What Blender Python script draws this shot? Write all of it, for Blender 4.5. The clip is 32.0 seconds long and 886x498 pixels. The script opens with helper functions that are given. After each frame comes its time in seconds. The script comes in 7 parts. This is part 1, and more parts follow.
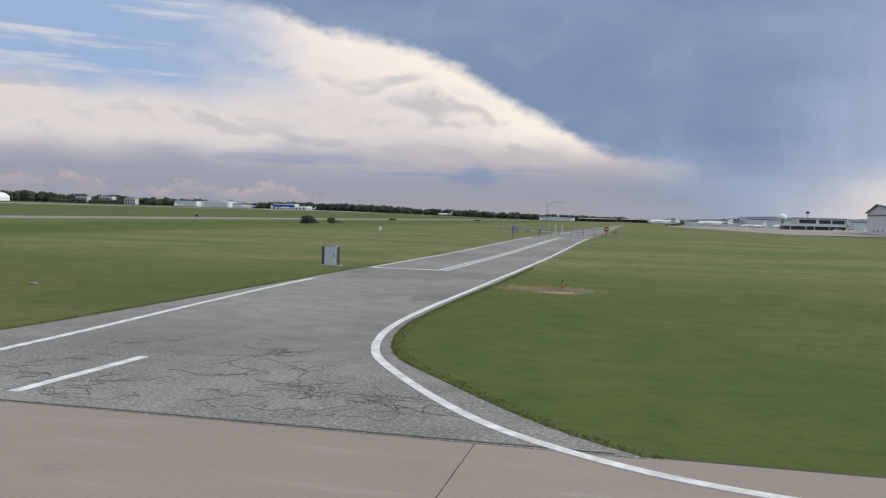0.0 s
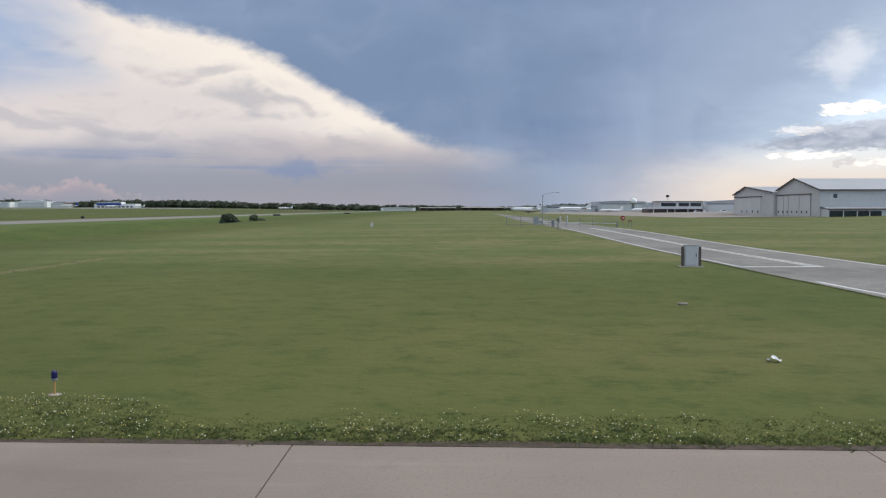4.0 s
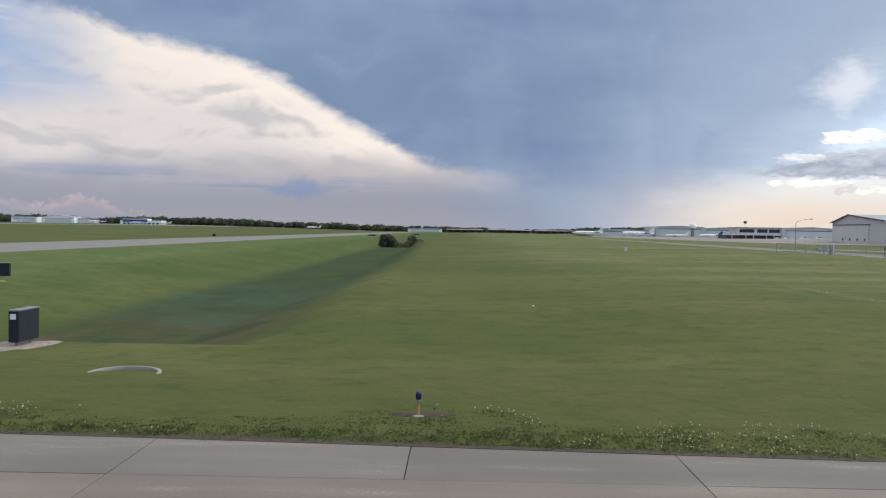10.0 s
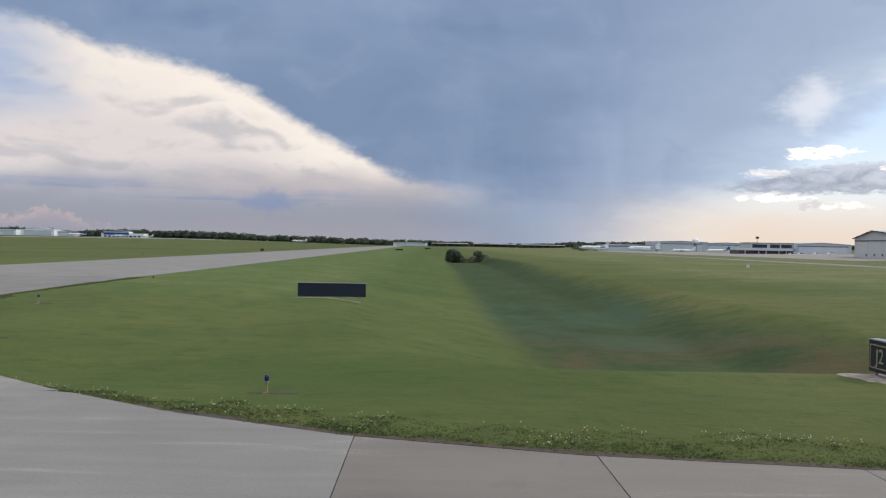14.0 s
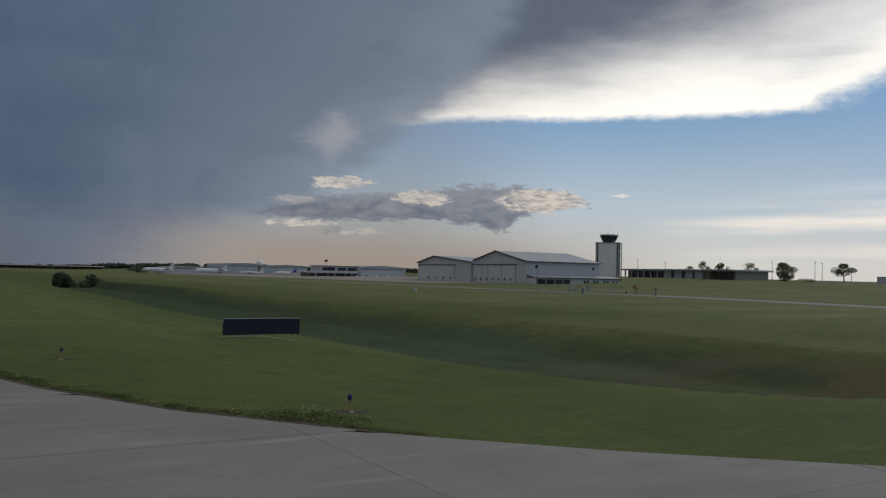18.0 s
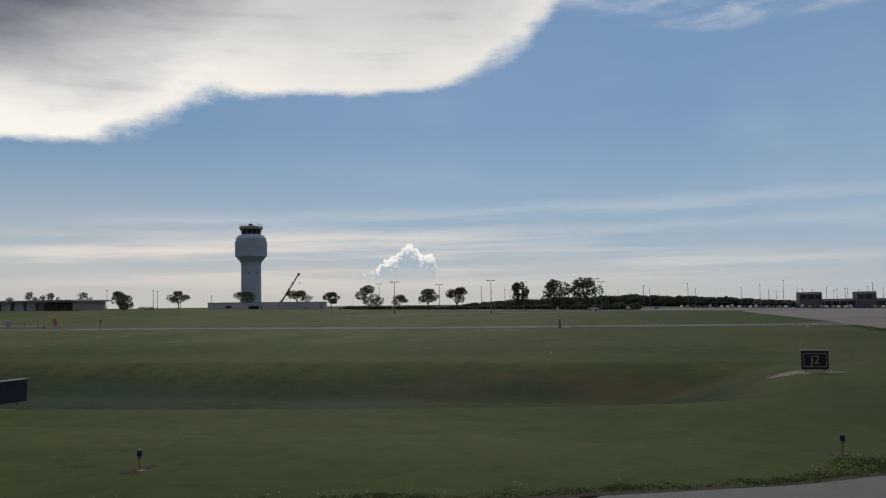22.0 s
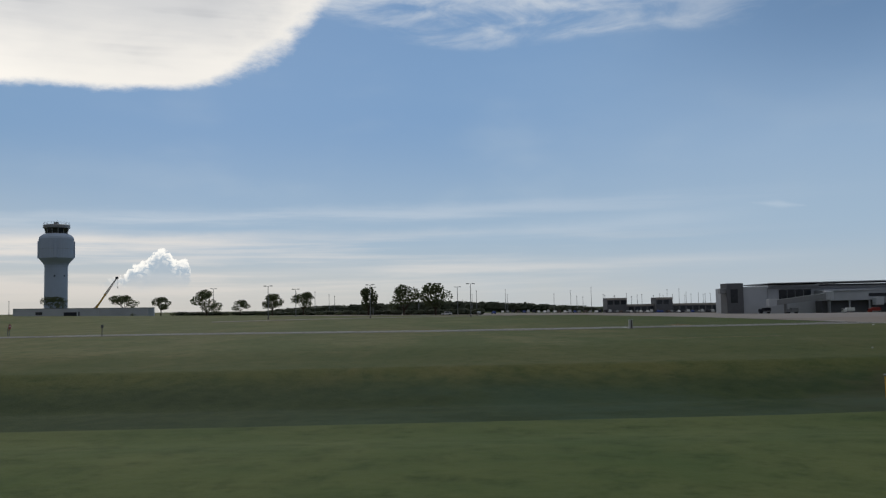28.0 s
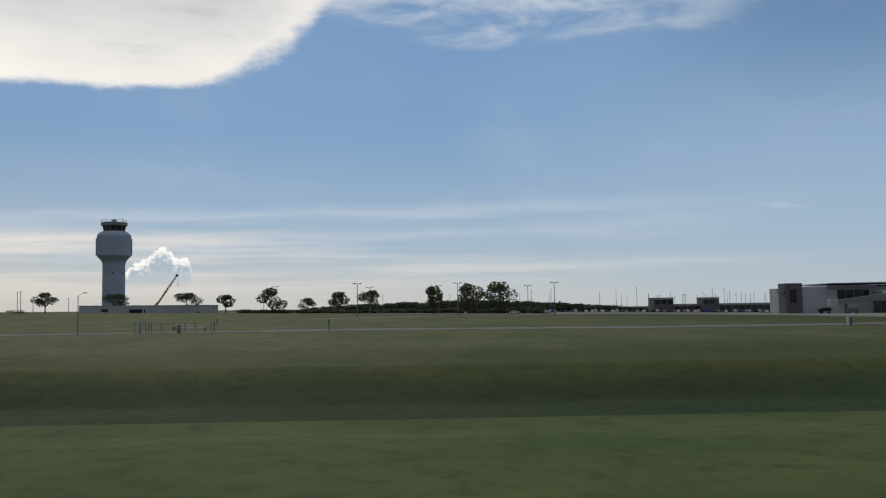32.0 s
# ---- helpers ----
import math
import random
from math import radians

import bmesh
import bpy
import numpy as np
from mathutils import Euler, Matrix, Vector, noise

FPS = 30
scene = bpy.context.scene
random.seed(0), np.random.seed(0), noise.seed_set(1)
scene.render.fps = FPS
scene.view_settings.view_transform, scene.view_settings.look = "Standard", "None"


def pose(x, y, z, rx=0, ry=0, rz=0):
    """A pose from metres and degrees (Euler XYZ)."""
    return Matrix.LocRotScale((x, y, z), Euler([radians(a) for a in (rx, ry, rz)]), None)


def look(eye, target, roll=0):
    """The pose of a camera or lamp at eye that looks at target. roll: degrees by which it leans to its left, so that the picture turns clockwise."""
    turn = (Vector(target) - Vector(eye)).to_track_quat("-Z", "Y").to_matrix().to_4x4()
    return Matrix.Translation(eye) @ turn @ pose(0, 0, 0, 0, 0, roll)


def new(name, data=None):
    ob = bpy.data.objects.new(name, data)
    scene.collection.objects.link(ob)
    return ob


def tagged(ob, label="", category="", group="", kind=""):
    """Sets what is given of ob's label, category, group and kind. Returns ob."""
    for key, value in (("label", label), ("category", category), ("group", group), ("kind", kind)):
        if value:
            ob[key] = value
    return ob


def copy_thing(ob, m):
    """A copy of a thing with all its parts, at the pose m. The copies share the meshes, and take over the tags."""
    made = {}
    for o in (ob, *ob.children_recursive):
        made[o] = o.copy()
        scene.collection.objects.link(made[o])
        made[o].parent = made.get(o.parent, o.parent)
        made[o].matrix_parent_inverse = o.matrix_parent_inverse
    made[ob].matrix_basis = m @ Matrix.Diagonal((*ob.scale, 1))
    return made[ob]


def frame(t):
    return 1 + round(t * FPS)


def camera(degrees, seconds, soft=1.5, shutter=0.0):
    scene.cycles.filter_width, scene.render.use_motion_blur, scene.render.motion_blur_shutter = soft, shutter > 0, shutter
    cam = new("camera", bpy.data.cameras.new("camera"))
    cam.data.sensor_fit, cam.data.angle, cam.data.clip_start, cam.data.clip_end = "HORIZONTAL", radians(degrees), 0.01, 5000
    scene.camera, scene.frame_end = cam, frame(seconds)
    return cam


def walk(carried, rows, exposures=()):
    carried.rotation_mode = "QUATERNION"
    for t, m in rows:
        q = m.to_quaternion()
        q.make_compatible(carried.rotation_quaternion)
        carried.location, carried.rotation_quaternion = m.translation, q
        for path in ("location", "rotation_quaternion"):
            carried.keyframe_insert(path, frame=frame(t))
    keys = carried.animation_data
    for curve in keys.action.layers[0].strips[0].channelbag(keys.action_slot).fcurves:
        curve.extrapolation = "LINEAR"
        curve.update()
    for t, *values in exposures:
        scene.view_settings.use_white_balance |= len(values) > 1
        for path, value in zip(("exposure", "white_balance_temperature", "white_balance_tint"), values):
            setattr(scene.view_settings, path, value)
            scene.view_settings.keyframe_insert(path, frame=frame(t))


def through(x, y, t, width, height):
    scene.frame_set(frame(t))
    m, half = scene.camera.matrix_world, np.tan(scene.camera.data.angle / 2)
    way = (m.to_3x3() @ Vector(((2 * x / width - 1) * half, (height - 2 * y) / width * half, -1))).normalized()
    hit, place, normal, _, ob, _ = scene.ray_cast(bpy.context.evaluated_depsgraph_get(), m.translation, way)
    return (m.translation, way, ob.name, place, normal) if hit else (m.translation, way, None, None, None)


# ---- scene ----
cam = camera(53.88, 32.0, soft=1.25)
PATH = [
    (0.0, look((1.243, -5.010, 2.976), (-212.70, 971.07, -35.62), 1.70)),
    (0.5, look((-2.218, -5.004, 2.992), (-184.39, 977.00, -46.84), 2.00)),
    (1.0, look((-5.729, -4.938, 2.998), (-172.54, 979.52, -51.84), 2.08)),
    (1.5, look((-9.383, -4.786, 3.005), (-96.85, 989.45, -59.04), 2.37)),
    (2.0, look((-13.000, -4.580, 3.006), (-83.46, 990.60, -65.25), 1.55)),
    (2.5, look((-16.614, -4.436, 3.003), (-58.39, 992.71, -59.82), 0.61)),
    (3.0, look((-20.188, -4.385, 2.999), (-48.59, 993.40, -57.12), 0.41)),
    (3.5, look((-23.761, -4.337, 3.001), (-44.32, 994.02, -50.47), 0.32)),
    (4.0, look((-27.327, -4.282, 3.001), (-43.03, 994.54, -42.89), -0.03)),
    (4.5, look((-30.884, -4.210, 3.000), (-44.10, 994.96, -35.42), -0.18)),
    (5.0, look((-34.429, -4.110, 3.000), (-46.89, 995.30, -29.10), 0.00)),
    (5.5, look((-37.959, -3.973, 2.999), (-50.78, 995.55, -25.00), 0.37)),
    (6.0, look((-41.472, -3.788, 3.001), (-55.13, 995.75, -24.14), 0.44)),
    (6.5, look((-44.965, -3.619, 3.001), (-59.08, 995.92, -23.94), 0.47)),
    (7.0, look((-48.539, -3.542, 2.997), (-64.32, 996.02, -22.00), 0.61)),
    (7.5, look((-52.050, -3.459, 2.998), (-69.31, 996.14, -19.50), 0.68)),
    (8.0, look((-55.505, -3.381, 2.992), (-73.08, 996.24, -18.37), 0.72)),
    (8.5, look((-58.857, -3.300, 2.996), (-76.54, 996.32, -18.25), 0.78)),
    (9.0, look((-62.060, -3.232, 2.999), (-79.18, 996.39, -18.32), 0.81)),
    (9.5, look((-65.217, -3.223, 2.993), (-83.31, 996.39, -18.26), 0.85)),
    (10.0, look((-68.305, -3.217, 2.993), (-85.47, 996.41, -18.35), 0.89)),
    (10.5, look((-71.367, -3.188, 3.011), (-88.49, 996.45, -17.75), 0.91)),
    (11.0, look((-74.463, -3.198, 3.020), (-92.30, 996.41, -18.34), 0.94)),
    (11.5, look((-77.588, -3.194, 2.991), (-94.95, 996.43, -18.40), 1.03)),
    (12.0, look((-80.701, -3.182, 2.990), (-98.21, 996.44, -18.27), 1.04)),
    (12.5, look((-83.767, -3.124, 2.993), (-100.83, 996.52, -17.59), 1.00)),
    (13.0, look((-86.820, -2.979, 3.006), (-97.14, 996.86, -11.64), 1.12)),
    (13.5, look((-89.897, -2.700, 3.013), (-96.06, 997.20, -9.87), 1.18)),
    (14.0, look((-92.934, -2.331, 3.004), (-76.49, 997.52, -2.12), 1.05)),
    (14.5, look((-95.927, -1.839, 3.000), (-42.24, 996.70, 8.60), 1.07)),
    (15.0, look((-98.869, -1.193, 3.000), (2.80, 993.49, 19.26), 1.34)),
    (15.5, look((-101.755, -0.359, 3.000), (54.63, 987.05, 26.83), 1.68)),
    (16.0, look((-104.581, 0.693, 2.996), (109.26, 977.23, 28.28), 1.57)),
    (16.5, look((-107.269, 1.951, 2.996), (166.60, 963.46, 25.05), 1.73)),
    (17.0, look((-109.871, 3.384, 3.000), (246.48, 937.35, 29.74), 1.66)),
    (17.5, look((-112.343, 5.006, 3.003), (324.82, 903.97, 30.50), 1.36)),
    (18.0, look((-114.684, 6.837, 3.005), (400.46, 863.41, 33.18), 1.22)),
    (18.5, look((-116.819, 8.906, 3.004), (473.61, 815.50, 31.17), 1.27)),
    (19.0, look((-118.906, 11.251, 2.999), (553.83, 750.07, 42.68), 1.49)),
    (19.5, look((-120.625, 13.696, 2.995), (630.35, 672.75, 43.90), 1.52)),
    (20.0, look((-122.068, 16.318, 2.993), (689.22, 599.48, 44.72), 1.34)),
    (20.5, look((-123.216, 19.071, 2.998), (741.23, 519.93, 46.16), 0.85)),
    (21.0, look((-124.136, 21.886, 3.009), (786.27, 432.71, 51.82), 0.20)),
    (21.5, look((-124.843, 24.778, 3.002), (817.31, 355.88, 55.07), -0.21)),
    (22.0, look((-125.322, 27.767, 3.008), (841.26, 275.70, 68.23), -0.96)),
    (22.5, look((-125.710, 30.787, 2.997), (856.65, 202.82, 76.36), -1.07)),
    (23.0, look((-125.895, 33.895, 3.004), (865.80, 139.29, 76.73), -1.26)),
    (23.5, look((-125.937, 37.057, 3.005), (869.12, 99.56, 80.18), -1.45)),
    (24.0, look((-125.967, 40.273, 3.003), (870.84, 68.38, 77.69), -1.26)),
    (24.5, look((-125.953, 43.532, 3.002), (871.42, 46.96, 75.43), -1.04)),
    (25.0, look((-125.974, 46.777, 3.001), (871.44, 35.81, 74.00), -0.77)),
    (25.5, look((-126.010, 50.040, 3.000), (871.36, 32.10, 73.17), -0.70)),
    (26.0, look((-126.038, 53.352, 2.995), (871.32, 32.98, 72.68), -0.87)),
    (26.5, look((-126.039, 56.742, 2.986), (871.33, 35.63, 72.28), -1.13)),
    (27.0, look((-125.989, 60.242, 2.998), (871.38, 37.19, 71.75), -1.13)),
    (27.5, look((-125.950, 63.775, 3.005), (871.45, 40.69, 71.34), -1.14)),
    (28.0, look((-125.978, 67.249, 3.002), (871.42, 44.00, 71.19), -1.12)),
    (28.5, look((-126.049, 70.697, 2.999), (871.39, 47.75, 70.81), -1.07)),
    (29.0, look((-126.145, 74.142, 2.999), (871.29, 51.23, 70.79), -1.05)),
    (29.5, look((-126.255, 77.611, 2.999), (871.18, 54.57, 70.79), -1.02)),
    (30.0, look((-126.376, 81.128, 3.000), (871.05, 58.13, 70.85), -1.00)),
    (30.5, look((-126.499, 84.703, 2.999), (870.93, 61.97, 70.97), -1.00)),
    (31.0, look((-126.617, 88.334, 3.000), (870.82, 65.77, 70.94), -0.93)),
    (31.5, look((-126.730, 92.009, 3.000), (870.70, 69.58, 71.06), -0.92)),
    (32.0, look((-126.836, 95.703, 3.000), (870.62, 73.44, 70.78), -0.89)),
]
EXPOSURES = [(0.0, 1.05), (13.0, 1.1), (15.0, 0.92), (16.0, 0.62), (17.0, 0.26), (18.0, -0.3), (19.0, -0.58), (21.0, -0.5), (23.0, -0.52), (24.5, -0.53), (27.0, -0.37), (32.0, -0.38)]
walk(cam, PATH, EXPOSURES)


# ---- colour and node helpers ----
def lin(r, g, b, stops=0.0):
    """Scene-linear colour from 0-255 display values, darkened by a number of stops."""
    def one(v):
        v /= 255.0
        return (v / 12.92 if v <= 0.04045 else ((v + 0.055) / 1.055) ** 2.4) / 2.0 ** stops
    return (one(r), one(g), one(b), 1.0)


class Val:
    """A number in a node tree, with arithmetic."""
    tree = None

    def __init__(self, socket):
        self.s = socket

    def __add__(self, o): return calc("ADD", self, o)
    def __radd__(self, o): return calc("ADD", o, self)
    def __sub__(self, o): return calc("SUBTRACT", self, o)
    def __rsub__(self, o): return calc("SUBTRACT", o, self)
    def __mul__(self, o): return calc("MULTIPLY", self, o)
    def __rmul__(self, o): return calc("MULTIPLY", o, self)
    def __truediv__(self, o): return calc("DIVIDE", self, o)


def plug(socket, v):
    if isinstance(v, Val):
        Val.tree.links.new(v.s, socket)
    else:
        socket.default_value = v


def calc(op, a, b=0.0, clamp=False):
    n = Val.tree.nodes.new("ShaderNodeMath")
    n.operation, n.use_clamp = op, clamp
    plug(n.inputs[0], a)
    plug(n.inputs[1], b)
    return Val(n.outputs[0])


def ramp(v, lo, hi):
    """Smooth 0 to 1 as v goes from lo to hi (either may be larger, either may be a Val)."""
    n = Val.tree.nodes.new("ShaderNodeMapRange")
    n.interpolation_type = "SMOOTHSTEP"
    plug(n.inputs["Value"], v)
    plug(n.inputs["From Min"], lo)
    plug(n.inputs["From Max"], hi)
    return Val(n.outputs["Result"])


def blend(fac, a, b):
    n = Val.tree.nodes.new("ShaderNodeMix")
    n.data_type = "RGBA"
    plug(n.inputs[0], fac)
    plug(n.inputs[6], a)
    plug(n.inputs[7], b)
    return Val(n.outputs[2])


def vec(x, y, z=0.0):
    n = Val.tree.nodes.new("ShaderNodeCombineXYZ")
    for i, v in enumerate((x, y, z)):
        plug(n.inputs[i], v)
    return Val(n.outputs[0])


def fuzz(v, scale, detail=5.0, rough=0.55, distort=0.0):
    """Noise from -0.5 to 0.5."""
    n = Val.tree.nodes.new("ShaderNodeTexNoise")
    plug(n.inputs["Vector"], v)
    for key, value in (("Scale", scale), ("Detail", detail), ("Roughness", rough), ("Distortion", distort)):
        n.inputs[key].default_value = value
    return Val(n.outputs["Fac"]) - 0.5


def along(v, x0, x1, y0, y1, points):
    """A smooth line through points (x, y), as a function of v."""
    n = Val.tree.nodes.new("ShaderNodeFloatCurve")
    c = n.mapping.curves[0]
    pts = [((x - x0) / (x1 - x0), (y - y0) / (y1 - y0)) for x, y in points]
    c.points[0].location, c.points[1].location = pts[0], pts[-1]
    for p in pts[1:-1]:
        c.points.new(*p)
    n.mapping.use_clip = False
    n.mapping.update()
    plug(n.inputs["Value"], (v - x0) / (x1 - x0))
    return Val(n.outputs[0]) * (y1 - y0) + y0


# ---- sky: clear air, a storm cloud with its anvil, cumulus and cirrus ----
SUN_AZ, SUN_EL = 72.0, 38.0
world = bpy.data.worlds.new("World")
scene.world = world
world.use_nodes = True
Val.tree = world.node_tree
Val.tree.nodes.clear()
coord = Val.tree.nodes.new("ShaderNodeTexCoord")
split = Val.tree.nodes.new("ShaderNodeSeparateXYZ")
Val.tree.links.new(coord.outputs["Generated"], split.inputs[0])
DX, DY, DZ = (Val(split.outputs[i]) for i in range(3))
AZ = calc("ARCTAN2", DX, DY) * (180 / math.pi)
EL = calc("ARCSINE", DZ) * (180 / math.pi)


def by_az(points):
    return along(AZ, -60.0, 140.0, 0.0, 45.0, points)


def billow(x, y, seed, scale):
    """Rounded heaps: folded noise at three sizes, 0 at the creases."""
    out = None
    for k, w in ((1.0, 0.6), (2.3, 0.28), (5.1, 0.14)):
        n = calc("ABSOLUTE", fuzz(vec(x, y, seed + k), scale * k, 2.0, 0.5, 0.15)) * w
        out = n if out is None else out + n
    return out * 3.0


soft_n = fuzz(vec(AZ * 0.11, EL * 0.35), 1.0, 6.0, 0.6)
wide_n = fuzz(vec(AZ * 0.045, EL * 0.12, 21.0), 1.0, 5.0, 0.55)
mist_n = fuzz(vec(AZ * 0.14, EL * 0.3, 71.0), 1.0, 3.0, 0.45)
edge_n = fuzz(vec(AZ * 0.5, EL * 1.1, 3.0), 1.0, 8.0, 0.66)
puff_n = fuzz(vec(AZ * 0.45, EL * 0.7, 8.0), 1.3, 8.0, 0.6, 0.3)
heap = billow(AZ, EL * 1.35, 30.0, 0.42)
heap_fine = billow(AZ, EL * 1.3, 40.0, 1.1)
streak_n = fuzz(vec(AZ * 0.07, EL * 1.3, 5.0), 1.0, 6.0, 0.6, 0.2)
long_n = fuzz(vec(AZ * 0.035, EL * 0.9, 17.0), 1.0, 4.0, 0.5, 0.1)
veil_n = fuzz(vec(AZ * 0.22, EL * 0.05, 9.0), 1.0, 3.0, 0.5)

# clear air, brighter and paler towards the horizon and past the sun
sky_tex = Val.tree.nodes.new("ShaderNodeTexSky")
sky_tex.sky_type, sky_tex.sun_disc = "NISHITA", False
sky_tex.sun_elevation, sky_tex.sun_rotation = radians(SUN_EL), radians(SUN_AZ)
nish = Val.tree.nodes.new("ShaderNodeMix")
nish.data_type, nish.blend_type = "RGBA", "MULTIPLY"
nish.inputs[0].default_value = 1.0
Val.tree.links.new(sky_tex.outputs[0], nish.inputs[6])
nish.inputs[7].default_value = (0.1, 0.1, 0.1, 1)
BRIGHT = -0.3
air = blend(ramp(EL, 0.0, 5.0), lin(194, 199, 200, BRIGHT), lin(158, 183, 206, BRIGHT))
air = blend(ramp(EL, 3.0, 13.0), air, lin(121, 158, 199, BRIGHT))
air = blend(ramp(EL, 12.0, 24.0), air, lin(108, 146, 190, BRIGHT))
air = blend(ramp(mist_n + wide_n * 0.6, -0.05, 0.35) * ramp(EL, 24.0, 6.0) * 0.22, air, lin(182, 198, 212, BRIGHT))
deep = blend(ramp(EL, 2.0, 12.0), lin(190, 198, 202, BRIGHT), lin(112, 152, 190, BRIGHT))
air = blend(ramp(AZ, 78.0, 46.0) * 0.85, air, deep)
air = blend(ramp(AZ + mist_n * 14.0, 88.0, 112.0) * ramp(EL, 22.0, 10.0) * 0.42, air, lin(168, 190, 212, BRIGHT))
air = blend(ramp(AZ, 40.0, 27.0) * 0.9, air, blend(ramp(EL, 2.0, 10.0), lin(166, 172, 178), lin(140, 158, 182)))
air = blend(ramp(AZ, 98.0, 118.0) * ramp(EL, 9.0, 19.0) * 0.8, air, lin(98, 130, 168, BRIGHT))
sky = blend(0.08, air, Val(nish.outputs[2]))

# low cirrus in long streaks
cir = ramp(long_n + streak_n * 0.5 + soft_n * 0.2, -0.10, 0.16) * ramp(EL, 0.3, 1.6) * ramp(EL + soft_n * 1.5, 5.6, 4.4) * ramp(AZ, 42.0, 56.0) * ramp(AZ, 120.0, 66.0)
sky = blend(cir * 0.5, sky, lin(222, 214, 206, BRIGHT - 0.3))
line_a = ramp(calc("ABSOLUTE", EL - 5.55 - (AZ - 51.0) * 0.018 + soft_n * 1.3 + streak_n * 0.6), 0.8, 0.0) * ramp(AZ, 49.0, 60.0) * ramp(AZ, 122.0, 80.0)
line_b = ramp(calc("ABSOLUTE", EL - 3.3 - (AZ - 44.5) * 0.04 + soft_n * 0.9 + streak_n * 0.3), 0.75, 0.0) * ramp(AZ, 43.0, 52.0) * ramp(AZ, 86.0, 64.0)
line_c = ramp(calc("ABSOLUTE", EL - 2.2 - (AZ - 60.0) * 0.012 + soft_n * 0.7), 0.5, 0.0) * ramp(AZ, 46.0, 60.0) * ramp(AZ, 118.0, 96.0)
line_d = ramp(calc("ABSOLUTE", EL - 4.6 - (AZ - 90.0) * 0.05 + soft_n * 1.2), 0.9, 0.0) * ramp(AZ, 84.0, 92.0) * ramp(AZ, 114.0, 104.0)
sky = blend(line_a * 0.28 * ramp(streak_n, -0.25, 0.1), sky, lin(216, 217, 218, BRIGHT - 0.3))
sky = blend(line_b * 0.7 * ramp(streak_n, -0.3, 0.1), sky, lin(226, 216, 204, BRIGHT - 0.35))
sky = blend(line_c * 0.28 * ramp(long_n, -0.25, 0.1), sky, lin(222, 214, 206, BRIGHT - 0.3))
sky = blend(line_d * 0.15 * ramp(long_n, -0.2, 0.15), sky, lin(214, 218, 222, BRIGHT - 0.2))
scrap = ramp(calc("ABSOLUTE", AZ - 112.6) * 0.5 + calc("ABSOLUTE", EL - 6.0 + (AZ - 112.6) * 0.12) * 3.0 + puff_n * 0.9, 1.0, 0.1)
sky = blend(scrap * 0.18, sky, lin(214, 220, 226, BRIGHT - 0.2))
haze = ramp(EL, 4.5, 0.0) * ramp(AZ, 30.0, 48.0) * ramp(AZ, 95.0, 60.0)
sky = blend(haze * 0.5, sky, lin(212, 203, 192, BRIGHT - 0.1))

# a small distant cumulus tower
tow_top = along(AZ, 68.0, 78.0, 0.0, 6.0, [(68, 1.6), (69.6, 2.0), (70.4, 2.35), (71.2, 2.5), (71.6, 3.15), (72.3, 3.3), (72.9, 3.9), (73.4, 4.15), (73.8, 4.0), (74.2, 3.45), (74.8, 3.5), (75.1, 3.1), (75.5, 1.0), (78, 0.2)])
cauli = billow(AZ, EL * 1.1, 44.0, 2.4)
knob_n = fuzz(vec(AZ * 2.6, EL * 2.6, 91.0), 1.0, 4.0, 0.55, 0.4)
tow_gap = tow_top - 0.15 + cauli * 0.3 + knob_n * 1.3 - EL
tow = ramp(tow_gap, -0.02, 0.12) * ramp(EL + puff_n, 1.2, 2.7) * ramp(AZ + puff_n, 69.4, 71.4) * ramp(AZ + knob_n * 0.8, 75.25, 75.0)
tow_rim = ramp(tow_gap + knob_n * 0.5, 0.62, 0.06) * ramp(EL, 1.9, 2.5) + ramp(knob_n, 0.0, 0.16) * ramp(tow_gap, 1.6, 0.3) * 0.8
tow_col = blend(calc("MINIMUM", tow_rim, 1.0), lin(168, 186, 202, BRIGHT), lin(250, 247, 240, BRIGHT - 0.2))
sky = blend(tow * (0.55 + 0.4 * ramp(tow_gap, 1.4, 0.1)), sky, tow_col)

# wisps above
wisp_n = fuzz(vec(AZ * 0.17, EL * 0.5, 15.0), 1.0, 6.0, 0.58, 0.6)
wisp = ramp(wisp_n + mist_n * 0.4 + ramp(EL, 17.5, 20.5) * 0.14, -0.12, 0.3) * ramp(EL - by_az([(-60, 30), (84, 18.6), (88, 17.4), (93, 16.6), (97, 16.8), (103, 17.0), (112, 16.8), (140, 22)]) + edge_n * 0.8, -0.1, 0.9)
wisp = wisp * ramp(AZ, 81.0, 85.0) * ramp(AZ, 122.0, 98.0)
sky = blend(wisp * 0.7, sky, lin(224, 228, 231, BRIGHT))

# the anvil: brilliant along its lower edge, grey where it thickens
low = by_az([(-60, 9.6), (20, 9.4), (27, 9.5), (31, 9.95), (40, 10.05), (47, 10.15), (54.5, 10.3), (57, 10.9), (60, 12.7), (64, 13.5), (71.5, 13.7), (75.5, 14.1), (80.0, 15.3), (82.6, 17.6), (84.8, 20.0), (89, 25), (100, 32), (140, 40)])
ragged = ramp(AZ, 52.0, 57.0) * ramp(AZ, 64.0, 60.0) + ramp(AZ, 75.5, 80.0)
over = EL - low + edge_n * (0.7 + ragged * 1.8) + puff_n * (0.4 + ragged * 0.5)
anvil = ramp(over, -0.1, 0.55 + ragged * 1.5) * ramp(AZ, 14.0, 22.0)
grey_at = by_az([(-60, 7.5), (24, 8.6), (28, 10.0), (31, 11.4), (34, 12.3), (44.5, 15.0), (50, 16.3), (56, 18.0), (60, 19.6), (63, 21.8), (67, 26.5), (74, 38.0), (80, 42), (140, 44)])
